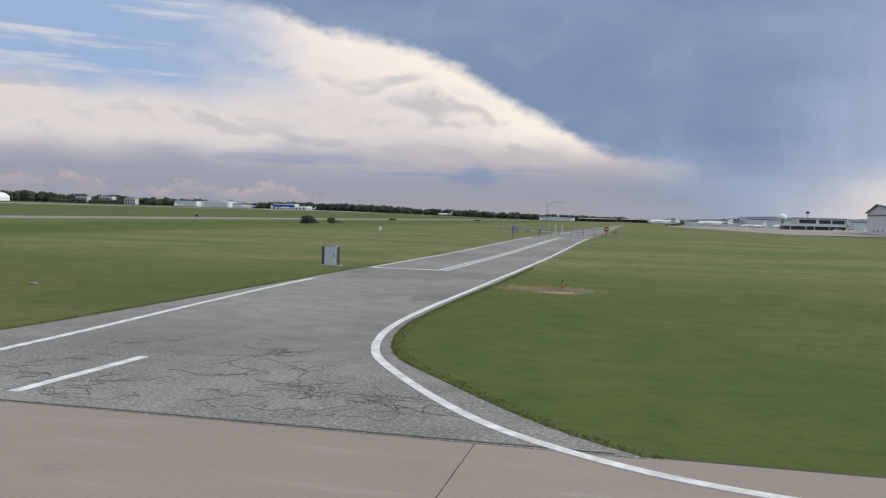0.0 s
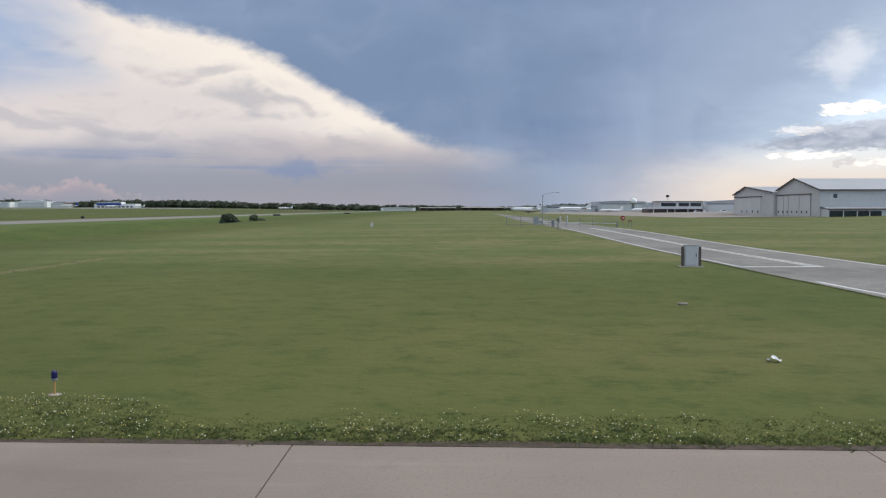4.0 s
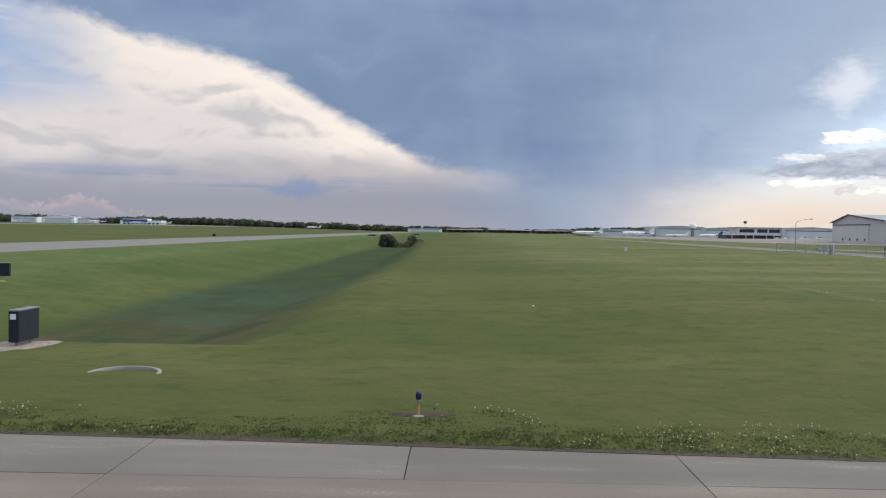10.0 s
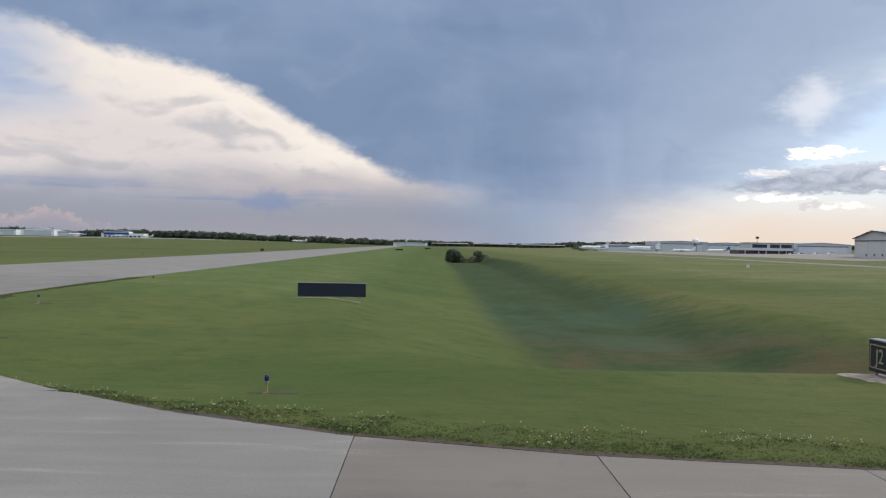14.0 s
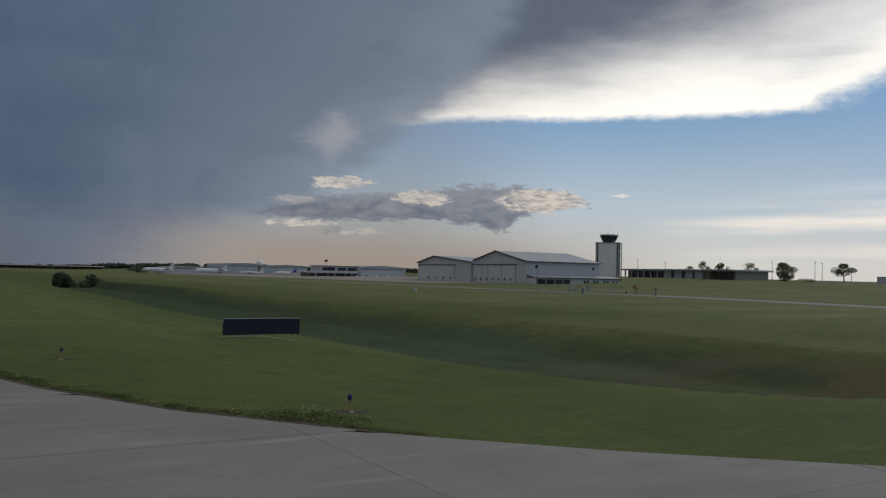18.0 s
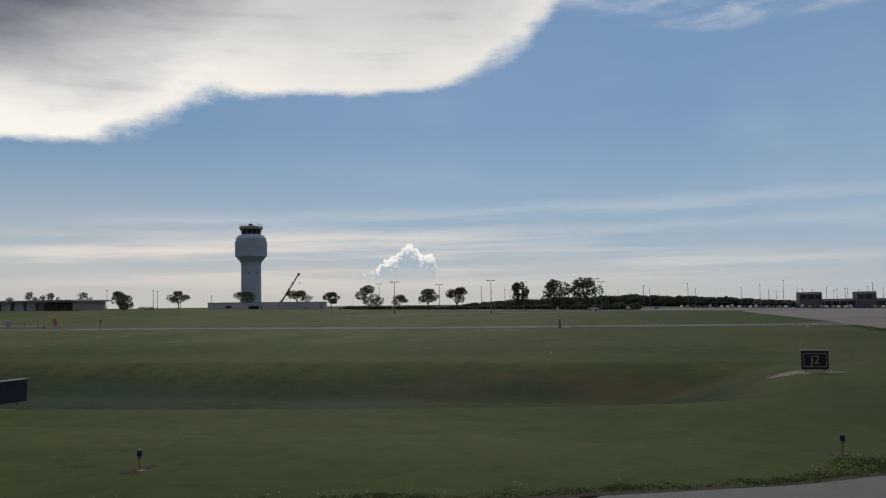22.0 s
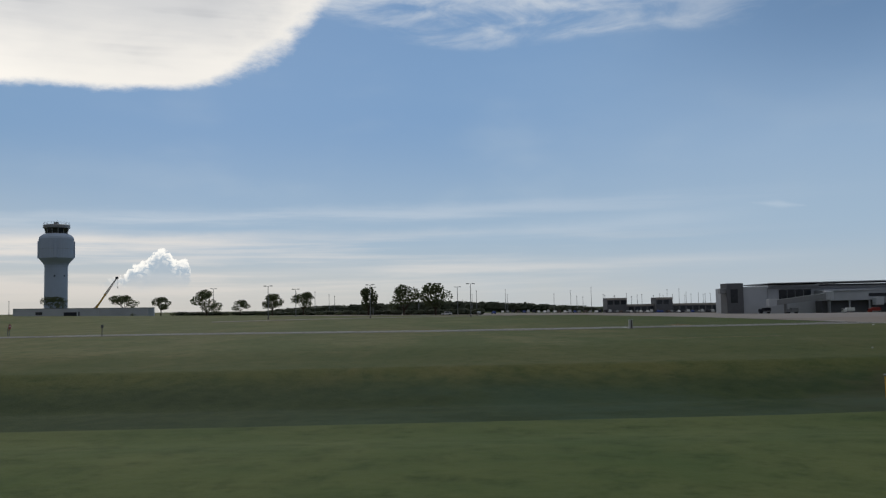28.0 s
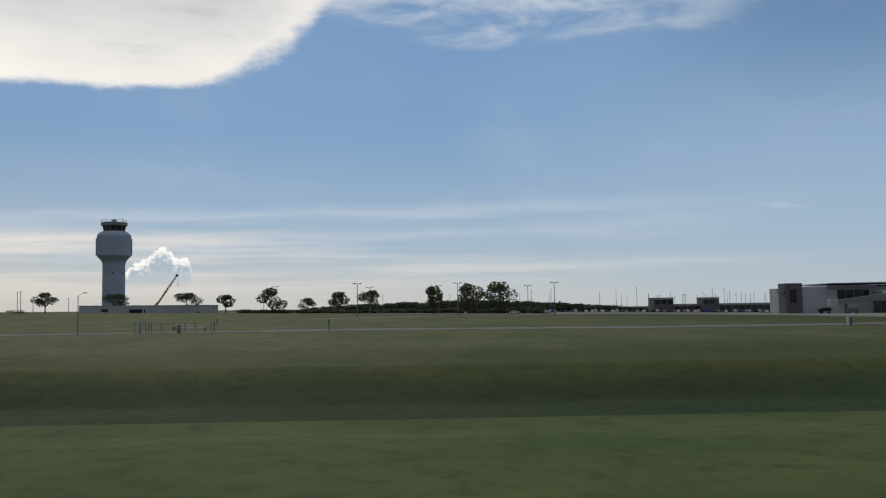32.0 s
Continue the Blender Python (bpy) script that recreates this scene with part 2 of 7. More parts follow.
thick = ramp(EL - grey_at + soft_n * 4.0 + wide_n * 4.0, -4.2, 3.4)
anvil_col = blend(ramp(over + mist_n * 4.0 + streak_n * 2.0, 0.3, 5.5), lin(252, 247, 238, -0.48), lin(221, 221, 221, -0.36))
anvil_col = blend(ramp(mist_n + long_n * 0.8, 0.0, 0.3) * ramp(over, 0.5, 2.2) * 0.5, anvil_col, lin(186, 188, 193, -0.3))
fold_n = fuzz(vec(AZ * 0.09, EL * 0.34 - AZ * 0.03, 83.0), 1.0, 5.0, 0.5, 0.4)
anvil_col = blend(ramp(fold_n, 0.04, 0.3) * ramp(over, 0.8, 3.0) * 0.45, anvil_col, lin(170, 174, 182, -0.3))
anvil_col = blend(ramp(AZ, 58.0, 70.0) * 0.25, anvil_col, lin(196, 198, 202, -0.2))
anvil_col = blend(thick, anvil_col, lin(104, 113, 130))
sky = blend(anvil, sky, anvil_col)

# the storm's dark base and rain
right_edge = along(EL, 0.0, 28.0, 0.0, 45.0, [(0, 15.0), (2, 17.0), (4, 19.5), (6, 22.0), (8, 25.0), (10, 27.6), (12, 29.5), (15, 32.0), (20, 35.0), (28, 38.0)])
inside = right_edge - AZ + soft_n * 9.0 + edge_n * 2.0 + wide_n * 4.0
fringe = ramp(right_edge + 2.4 - AZ + soft_n * 5.0 + edge_n * 2.0, -1.0, 2.2) * ramp(EL + mist_n * 2.0, 2.5, 5.5)
sky = blend(fringe * 0.85, sky, lin(138, 150, 166))
storm = ramp(inside, -3.5, 6.5)
dark = blend(ramp(EL + soft_n * 4.0, 0.5, 6.0), lin(106, 115, 131), lin(88, 103, 126))
dark = blend(ramp(EL + soft_n * 7.0 + wide_n * 8.0, 8.0, 20.0), dark, lin(96, 110, 133))
dark = blend(ramp(mist_n + wide_n, -0.05, 0.4) * 0.5, dark, lin(108, 122, 143))
dark = blend(ramp(wide_n * 1.4 - mist_n, 0.06, 0.4) * 0.6, dark, lin(76, 93, 121))
pale = ramp(inside, 26.0, 3.0) * ramp(AZ, 2.0, 16.0)
dark = blend(pale * 0.72, dark, lin(126, 137, 154))
smoke_n = fuzz(vec(AZ * 0.2, EL * 0.26, 77.0), 1.0, 6.0, 0.55, 0.5)
dark = blend(ramp(smoke_n, 0.02, 0.3) * ramp(EL, 3.0, 8.0) * 0.35, dark, lin(116, 128, 148))
dark = blend(ramp(smoke_n, -0.02, -0.3) * ramp(EL, 2.0, 7.0) * 0.35, dark, lin(80, 94, 117))
shaft_n = fuzz(vec(AZ * 0.34 + EL * 0.05, EL * 0.015, 29.0), 1.0, 3.0, 0.5)
dark = blend(ramp(shaft_n, 0.0, 0.28) * ramp(EL, 12.0, 3.0) * ramp(AZ, -6.0, 4.0) * 0.3, dark, lin(126, 138, 154))
dark = blend(ramp(veil_n, -0.02, 0.3) * ramp(AZ, -4.0, 6.0) * ramp(EL, 16.0, 6.0) * 0.3, dark, lin(120, 134, 153))
sky = blend(storm, sky, dark)
glow = ramp(EL + soft_n * 2.0, 4.8, 0.6) * ramp(AZ, 5.0, 21.0) * ramp(AZ, 50.0, 32.0)
sky = blend(glow * 0.8, sky, lin(170, 153, 138))
tuft = ramp(calc("ABSOLUTE", AZ - 23.8) * 0.36 + calc("ABSOLUTE", EL - 8.85 - (AZ - 23.8) * 0.2) * 0.6 + puff_n * 1.3 + soft_n * 2.2, 1.15, 0.0)
sky = blend(tuft * 0.6, sky, lin(178, 179, 183))

# cream-coloured cloud below the storm's far side
top = by_az([(-60, 15.0), (-40, 13.9), (-28, 13.2), (-23.4, 12.5), (-20.8, 11.75), (-18.2, 11.25), (-15.4, 10.7), (-12, 9.65), (-8.3, 7.6), (-4.6, 5.75), (-2, 4.4), (1, 3.9), (6, 3.6), (20, 2.0), (140, 0.5)])
rim_n = heap * 0.45 - edge_n * 0.75 - soft_n * 0.8
under = top - EL + 0.2 - rim_n
cream = ramp(under + puff_n * 0.9, -0.35, 0.75) * ramp(AZ + soft_n * 9.0, 8.0, -5.0)
lift_n = fuzz(vec(AZ * 0.16, EL * 0.36, 50.0), 1.0, 4.5, 0.48, 0.3)
lift_up = fuzz(vec(AZ * 0.16 + 0.03, EL * 0.36 + 0.2, 50.0), 1.0, 4.5, 0.48, 0.3)
relief = (lift_n - lift_up) * 2.0
crest = ramp(under + mist_n * 2.5 + relief * 1.5, 5.5, 0.4) * ramp(AZ, -30.0, -17.0)
cream_col = blend(crest, lin(226, 218, 217, 1.1), lin(252, 242, 232, 1.1))
cream_col = blend(ramp(relief + mist_n * 0.25, -0.02, -0.3) * ramp(under, 0.8, 2.2) * 0.6, cream_col, lin(188, 187, 194, 1.1))
cream_col = blend(ramp(fuzz(vec(AZ * 0.42, EL * 0.8, 66.0), 1.0, 5.0, 0.55, 0.5), 0.03, 0.28) * ramp(under, 0.5, 1.8) * 0.35, cream_col, lin(190, 190, 198, 1.1))
swirl = ramp(calc("ABSOLUTE", AZ + 13.2 + soft_n * 3.0) * 0.26 + calc("ABSOLUTE", EL - 7.2 + soft_n * 2.0) * 0.62 + puff_n * 1.0 + lift_n, 1.0, 0.25)
cream_col = blend(swirl * 0.65, cream_col, lin(184, 184, 192, 1.1))
left_blue = ramp(AZ + mist_n * 16.0, -20.0, -31.0) * ramp(EL + mist_n * 3.0, 6.2, 8.2)
cream_col = blend(left_blue * 0.9, cream_col, lin(146, 176, 216, 1.1))
feather = ramp(streak_n + lift_n * 0.7, -0.02, 0.2) * left_blue
cream_col = blend(feather * 0.75, cream_col, lin(216, 216, 222, 1.1))
cream_col = blend(ramp(EL + mist_n * 3.0 + wide_n * 2.0, 5.0, 2.2), cream_col, lin(172, 175, 188, 1.1))
cream_col = blend(ramp(EL + soft_n, 2.0, 0.4) * ramp(AZ, -26.0, -12.0) * 0.6, cream_col, lin(200, 187, 192, 1.1))
blush = ramp(EL, 5.4, 3.6) * ramp(EL, 2.0, 3.4) * ramp(AZ, -22.0, -8.0)
cream_col = blend(blush * 0.5, cream_col, lin(214, 200, 198, 1.1))
cream_col = blend(ramp(EL + mist_n * 2.0, 5.0, 1.2) * 0.7, cream_col, lin(148, 151, 164, 1.1))
sky = blend(cream, sky, cream_col)
pink_top = by_az([(-60, 1.6), (-38, 1.9), (-35.5, 2.1), (-33, 1.5), (-30.5, 1.2), (-29, 2.0), (-27.5, 1.6), (-25.5, 1.3), (-23.4, 2.0), (-22, 1.5), (-20, 0.8), (140, 0.2)])
pink = ramp(pink_top + heap_fine * 0.35 - 0.15 + knob_n * 1.4 + puff_n * 1.2 - EL, -0.1, 0.5) * ramp(EL + puff_n, 0.2, 1.4) * ramp(puff_n + mist_n, -0.25, 0.1)
pink_col = blend(ramp(pink_top + knob_n * 0.8 - EL, 0.9, 0.0), lin(176, 166, 176, 1.1), lin(228, 198, 196, 1.1))
sky = blend(pink * 0.5, sky, pink_col)
blot = ramp(long_n + streak_n * 0.5 + puff_n * 0.2, -0.02, 0.2) * ramp(EL, 1.9, 2.7) * ramp(EL, 4.2, 3.2) * ramp(AZ, -1.0, -8.0)
knot = ramp(calc("ABSOLUTE", AZ + 10.3) * 0.3 + calc("ABSOLUTE", EL - 2.5) * 1.1 + puff_n * 1.6 + soft_n, 1.15, 0.45)
sky = blend(calc("MAXIMUM", blot * 0.6, knot * 0.72), sky, lin(132, 149, 184, 1.1))

# grey cumulus with lit lobes in front of the brighter air
cu_top = along(AZ, 14.0, 44.0, 0.0, 9.0, [(14, 3.7), (18, 4.0), (21, 4.6), (23, 5.1), (26, 5.25), (29, 5.45), (32, 5.85), (35, 6.0), (37.5, 5.7), (39.5, 5.1), (40.4, 4.7), (44, 3.0)])
cu_low = along(AZ, 14.0, 44.0, 0.0, 9.0, [(14, 3.8), (18, 3.7), (21, 3.5), (25, 3.45), (29, 3.45), (32, 3.35), (34.5, 3.0), (36.3, 3.9), (38, 4.3), (39.5, 4.75), (40.4, 4.9), (44, 6.0)])
cu_n = fuzz(vec(AZ * 0.7, EL * 1.5, 8.0), 1.0, 6.0, 0.55, 0.4)
cu_fine = fuzz(vec(AZ * 1.1, EL * 3.6, 12.0), 1.0, 5.0, 0.55, 0.5)
cu_fine_up = fuzz(vec(AZ * 1.1, EL * 3.6 + 0.3, 12.0), 1.0, 5.0, 0.55, 0.5)
cu_light = (cu_fine - cu_fine_up) * 2.2
cu_rag = fuzz(vec(AZ * 1.3, EL * 2.9, 31.0), 1.0, 4.5, 0.55, 0.8)


def lobe(az, el, wide, high, rough=0.6):
    """A ragged patch of cloud round a place in the sky, 1 in its middle."""
    a, e = (AZ + cu_n * 3.4 * rough - az) / wide, (EL + cu_fine * 0.9 * rough + cu_n * 1.1 * rough - el) / high
    return ramp(calc("MULTIPLY", a, a) + calc("MULTIPLY", e, e) + cu_rag * 1.9, 1.15, 0.55)


cu_in = calc("MINIMUM", cu_top - EL, EL - cu_low) + cu_n * 1.5 + cu_fine * 0.7 - cu_rag * 0.5
cu = ramp(cu_in, -0.12, 0.3) * ramp(AZ + cu_n * 3.0, 17.0, 20.5)
cu_grey = blend(ramp(cu_n + (EL - cu_low) * 0.12, -0.2, 0.35), lin(98, 106, 121), lin(146, 149, 158))
sky = blend(cu * 0.88, sky, cu_grey)
lit = calc("MAXIMUM", lobe(37.5, 5.0, 2.9, 0.85), lobe(24.3, 5.92, 2.1, 0.42) * 0.9)
lit = calc("MAXIMUM", lit, lobe(29.6, 5.05, 1.9, 0.5) * 0.75)
lit = calc("MAXIMUM", lit, lobe(21.2, 4.7, 1.6, 0.35) * 0.35)
lit = calc("MAXIMUM", lit, lobe(21.8, 3.22, 2.6, 0.2, 0.8) * 0.8)
lit = calc("MAXIMUM", lit, lobe(25.6, 2.75, 1.6, 0.22, 0.9) * 0.35)
lit_col = blend(ramp(cu_light * 0.25 + cu_n * 0.5 - cu_rag * 0.5, -0.22, 0.16), lin(160, 158, 162), lin(246, 234, 218, 0.05))
sky = blend(lit * 0.9, sky, lit_col)
smudge = lobe(23.6, 2.72, 0.9, 0.2, 0.8)
sky = blend(smudge * 0.5, sky, lin(150, 146, 148))
fleck = ramp((calc("ABSOLUTE", AZ - 42.6) * 0.7 + calc("ABSOLUTE", EL - 5.35) * 3.6) + puff_n * 0.9, 0.55, 0.35)
sky = blend(fleck * 0.8, sky, lin(226, 218, 208, -0.3))

# overhead, out of the storm: thin bright cloud
sky = blend(ramp(EL, 24.0, 40.0), sky, lin(192, 196, 200))
sky = blend(ramp(EL, -0.3, -1.5), sky, lin(80, 88, 70))
back = Val.tree.nodes.new("ShaderNodeBackground")
Val.tree.links.new(sky.s, back.inputs[0])
back.inputs[1].default_value = 1.0
Val.tree.links.new(back.outputs[0], Val.tree.nodes.new("ShaderNodeOutputWorld").inputs[0])

sun = new("sun", bpy.data.lights.new("sun", "SUN"))
sun.data.energy, sun.data.angle, sun.data.color = 0.75, radians(12), (1.0, 0.95, 0.87)
sx, sy = math.sin(radians(SUN_AZ)), math.cos(radians(SUN_AZ))
sun.matrix_world = look((sx * 100, sy * 100, 100 * math.tan(radians(SUN_EL))), (0, 0, 0))


# ---- materials ----
def material(name, rough=0.8, metal=0.0, spec=0.3):
    m = bpy.data.materials.new(name)
    m.use_nodes = True
    Val.tree = m.node_tree
    b = m.node_tree.nodes["Principled BSDF"]
    b.inputs["Roughness"].default_value, b.inputs["Metallic"].default_value = rough, metal
    b.inputs["Specular IOR Level"].default_value = spec
    return m, b


def place():
    """World position as a vector, as everything is built at its true place or small."""
    return Val(Val.tree.nodes.new("ShaderNodeNewGeometry").outputs["Position"])


def local():
    return Val(Val.tree.nodes.new("ShaderNodeTexCoord").outputs["Object"])


def xyz(v):
    n = Val.tree.nodes.new("ShaderNodeSeparateXYZ")
    plug(n.inputs[0], v)
    return [Val(o) for o in n.outputs]


def chance():
    return Val(Val.tree.nodes.new("ShaderNodeObjectInfo").outputs["Random"])


def island():
    return Val(Val.tree.nodes.new("ShaderNodeNewGeometry").outputs["Random Per Island"])


def bump(b, height, strength, distance):
    n = Val.tree.nodes.new("ShaderNodeBump")
    n.inputs["Strength"].default_value, n.inputs["Distance"].default_value = strength, distance
    plug(n.inputs["Height"], height)
    Val.tree.links.new(n.outputs[0], b.inputs["Normal"])


def paint(name, col, rough=0.6, metal=0.0, vary=0.12, scale=1.5, dirt=None, spec=0.35):
    """Painted or weathered plain surface: two scales of variation and a little relief."""
    m, b = material(name, rough, metal, spec)
    p = local()
    big, fine = fuzz(p, scale, 4), fuzz(p, scale * 14, 3)
    dark = tuple(c * (1 - 2.2 * vary) for c in col[:3]) + (1,)
    if dirt is not None:
        dark = dirt
    c = blend(ramp(big + fine * 0.4, -0.3, 0.35), dark, (*col[:3], 1))
    plug(b.inputs["Base Color"], c)
    plug(b.inputs["Roughness"], calc("ADD", rough, fine * 0.3, True))
    bump(b, fine + big * 0.3, 0.12, 0.01)
    return m


def grass_material():
    m, b = material("grass", 0.75, 0, 0.045)
    p = place()
    x, y, z = xyz(p)
    big = fuzz(p, 0.03, 5, 0.6)
    mid = fuzz(vec(x, y * 0.6), 0.22, 5, 0.65)
    fine = fuzz(p, 3.2, 5, 0.75)
    clump = fuzz(p, 0.9, 4, 0.6)
    bands = fuzz(vec(x * 0.03, y * 0.09, 4), 1.0, 6, 0.62, 0.6)
    worn = fuzz(vec(x * 0.11, y * 0.16, 9), 1.0, 6, 0.6, 0.8)
    c = blend(ramp(big + mid * 0.35, -0.22, 0.22), (0.062, 0.083, 0.022, 1), (0.108, 0.112, 0.038, 1))
    c = blend(ramp(bands + mid * 0.3, 0.0, 0.3) * 0.5, c, (0.140, 0.126, 0.052, 1))
    c = blend(ramp(worn, 0.05, 0.3) * 0.45, c, (0.150, 0.132, 0.058, 1))
    c = blend(ramp(worn, -0.05, -0.3) * 0.4, c, (0.052, 0.074, 0.020, 1))
    # lusher, greener growth west of the ditch and on the lawn across the field
    green = calc("MAXIMUM", ramp(x + big * 14.0, -76.0, -96.0) * ramp(x, -150.0, -120.0), ramp(x + big * 20.0, 20.0, 60.0) * ramp(y, 20.0, 50.0))
    near_road = ramp(x + big * 6.0, -5.0, -1.0) * ramp(y + big * 12.0, 42.0, 24.0)
    green = calc("MAXIMUM", green, near_road * 0.9)
    c = blend(green * (0.45 + 0.3 * ramp(y, 36.0, 56.0)), c, blend(ramp(mid + bands, -0.25, 0.3), (0.054, 0.086, 0.023, 1), (0.088, 0.116, 0.032, 1)))
    far_lawn = ramp(x + big * 20.0, -70.0, -50.0) * ramp(y + big * 10.0, 26.0, 60.0)
    c = blend(far_lawn * 0.85, c, blend(ramp(bands + worn * 0.7 + mid * 0.3, -0.15, 0.2), (0.104, 0.126, 0.046, 1), (0.180, 0.168, 0.078, 1)))
    rough_strip = ramp(y + mid * 4.0, 22.0, 12.0) * ramp(x, -100.0, -88.0) * ramp(x + big * 10.0, -26.0, -44.0)
    c = blend(rough_strip * 0.5, c, (0.066, 0.076, 0.024, 1))
    # yellower near grass, its colour also raised to stand in for veiling glare
    veil_pale = ramp(x + mid * 2.0, -95.0, -103.0) * ramp(x, -150.0, -120.0) * ramp(y + big * 20.0, 40.0, 62.0)
    c = blend(veil_pale * 0.85, c, blend(ramp(mid + worn, -0.25, 0.3), (0.082, 0.118, 0.036, 1), (0.128, 0.148, 0.052, 1)))
    c = blend(ramp(clump + fine * 0.6, -0.42, 0.1), (0.042, 0.066, 0.017, 1), c)
    c = blend(ramp(fine, -0.1, -0.34) * 0.5, c, (0.028, 0.041, 0.013, 1))
    c = blend(ramp(mid + clump * 0.8 + fine * 0.4, 0.20, 0.46) * (1.0 - green * 0.7) * 0.55, c, (0.17, 0.158, 0.082, 1))
    # unmown rank grass in the ditch, darker and less yellow, with rusty seed heads
    sway = big * 4.0 + mid * 2.5 + clump
    rank = ramp(x + sway, -90.0, -86.8) * ramp(x + sway, -73.6, -78.0) * ramp(y + sway * 0.6, 22.6, 26.0) * ramp(y, 236.0, 200.0)
    lush = blend(ramp(mid + clump, -0.3, 0.3), (0.027, 0.047, 0.019, 1), (0.048, 0.070, 0.027, 1))
    rust = fuzz(vec(x * 0.16, y * 0.11, 13), 1.0, 5, 0.6, 0.5)
    lush = blend(ramp(rust + mid * 0.4, -0.1, 0.14) * ramp(y + rust * 20.0, 64.0, 36.0) * 0.7, lush, (0.096, 0.068, 0.036, 1))
    lush = blend(ramp(y + rust * 50.0, 40.0, 52.0) * ramp(y + rust * 40.0, 84.0, 62.0) * ramp(mid + rust, -0.2, 0.2) * 0.7, lush, (0.042, 0.078, 0.050, 1))
    c = blend(rank * 0.92, c, lush)
    plug(b.inputs["Base Color"], c)
    bump(b, fine + clump * 1.2, 0.5, 0.10)
    return m


def concrete_material(name="concrete", col=(0.216, 0.184, 0.157)):
    m, b = material(name, 0.85, 0, 0.25)
    p = place()
    x, y, z = xyz(p)
    big, mid, fine = fuzz(p, 0.25, 5), fuzz(vec(x * 0.35, y * 2.2), 0.8, 5), fuzz(p, 22, 3)
    tone = ramp(big + mid * 0.6 + (chance() - 0.5) * 0.35, -0.4, 0.4)
    c = blend(tone, tuple(v * 0.78 for v in col) + (1,), tuple(v * 1.14 for v in col) + (1,))
    c = blend(ramp(x + big * 8.0, -38.0, -22.0) * 0.55, c, (0.275, 0.226, 0.192, 1))
    c = blend(ramp(fine, 0.0, 0.26) * 0.45, c, (0.12, 0.107, 0.095, 1))
    c = blend(ramp(mid + fine * 0.5, 0.10, 0.30) * 0.5, c, (0.36, 0.335, 0.305, 1))
    blotch = fuzz(p, 0.9, 6, 0.65, 0.4)
    c = blend(ramp(blotch + big * 0.5, 0.08, 0.32) * 0.4, c, tuple(v * 0.62 for v in col) + (1,))
    pock = fuzz(p, 7, 2, 0.5)
    c = blend(ramp(pock, 0.26, 0.34) * 0.5, c, (0.07, 0.064, 0.058, 1))
    plug(b.inputs["Base Color"], c)
    bump(b, fine + mid * 0.5, 0.25, 0.006)
    return m


def asphalt_material(name="asphalt", col=(0.186, 0.178, 0.168)):
    m, b = material(name, 0.9, 0, 0.25)
    p = place()
    big, mid, fine = fuzz(p, 0.12, 5), fuzz(p, 1.1, 6, 0.65), fuzz(p, 22, 4, 0.75)
    c = blend(ramp(big + mid * 0.7, -0.28, 0.28), tuple(v * 0.66 for v in col) + (1,), tuple(v * 1.22 for v in col) + (1,))
    c = blend(ramp(fine, 0.02, 0.22) * 0.6, c, tuple(v * 1.9 for v in col) + (1,))
    c = blend(ramp(fine, -0.03, -0.22) * 0.65, c, tuple(v * 0.38 for v in col) + (1,))
    vor = Val.tree.nodes.new("ShaderNodeTexVoronoi")
    vor.feature = "DISTANCE_TO_EDGE"
    warp = Val.tree.nodes.new("ShaderNodeVectorMath")
    warp.operation = "ADD"
    n = Val.tree.nodes.new("ShaderNodeTexNoise")
    n.inputs["Scale"].default_value, n.inputs["Detail"].default_value = 1.6, 5
    plug(n.inputs["Vector"], p)
    plug(warp.inputs[0], p)
    Val.tree.links.new(n.outputs["Color"], warp.inputs[1])
    Val.tree.links.new(warp.outputs[0], vor.inputs["Vector"])
    vor.inputs["Scale"].default_value = 0.9
    crack = ramp(Val(vor.outputs["Distance"]), 0.022, 0.006) * ramp(big + mid * 0.3, 0.0, 0.14)
    x, y, z = xyz(p)
    fine_web = Val.tree.nodes.new("ShaderNodeTexVoronoi")
    fine_web.feature = "DISTANCE_TO_EDGE"
    Val.tree.links.new(warp.outputs[0], fine_web.inputs["Vector"])
    fine_web.inputs["Scale"].default_value = 3.2
    worn = ramp(y + mid * 7.0 + big * 8.0, 14.5, 9.5) * ramp(mid + big, -0.4, -0.05)
    crack = calc("MAXIMUM", crack, ramp(Val(fine_web.outputs["Distance"]), 0.04, 0.01) * worn * ramp(fuzz(p, 0.7, 3), -0.02, 0.2) * 0.7)
    stone = fuzz(p, 15, 2, 0.6)
    c = blend(worn * ramp(stone + fine * 0.3, 0.02, 0.16) * 0.6, c, tuple(v * 1.75 for v in col) + (1,))
    c = blend(worn * ramp(stone, -0.03, -0.16) * 0.6, c, tuple(v * 0.42 for v in col) + (1,))
    c = blend(crack * 0.6, c, (0.04, 0.04, 0.041, 1))
    plug(b.inputs["Base Color"], c)
    bump(b, fine - crack, 0.5, 0.01)
    return m


def leaf_material(name, a, b2, through=0.4):
    """Leaves and blades, which let some of the light behind them through."""
    m, b = material(name, 0.7, 0, 0.2)
    c = blend(island(), (*a, 1), (*b2, 1))
    c = blend(ramp(fuzz(local(), 0.6, 3), -0.3, 0.3) * 0.5, c, tuple(v * 0.6 for v in a) + (1,))
    plug(b.inputs["Base Color"], c)
    back_lit = Val.tree.nodes.new("ShaderNodeBsdfTranslucent")
    plug(back_lit.inputs["Color"], c)
    mix = Val.tree.nodes.new("ShaderNodeMixShader")
    mix.inputs[0].default_value = through
    Val.tree.links.new(b.outputs[0], mix.inputs[1])
    Val.tree.links.new(back_lit.outputs[0], mix.inputs[2])
    Val.tree.links.new(mix.outputs[0], Val.tree.nodes["Material Output"].inputs[0])
    return m


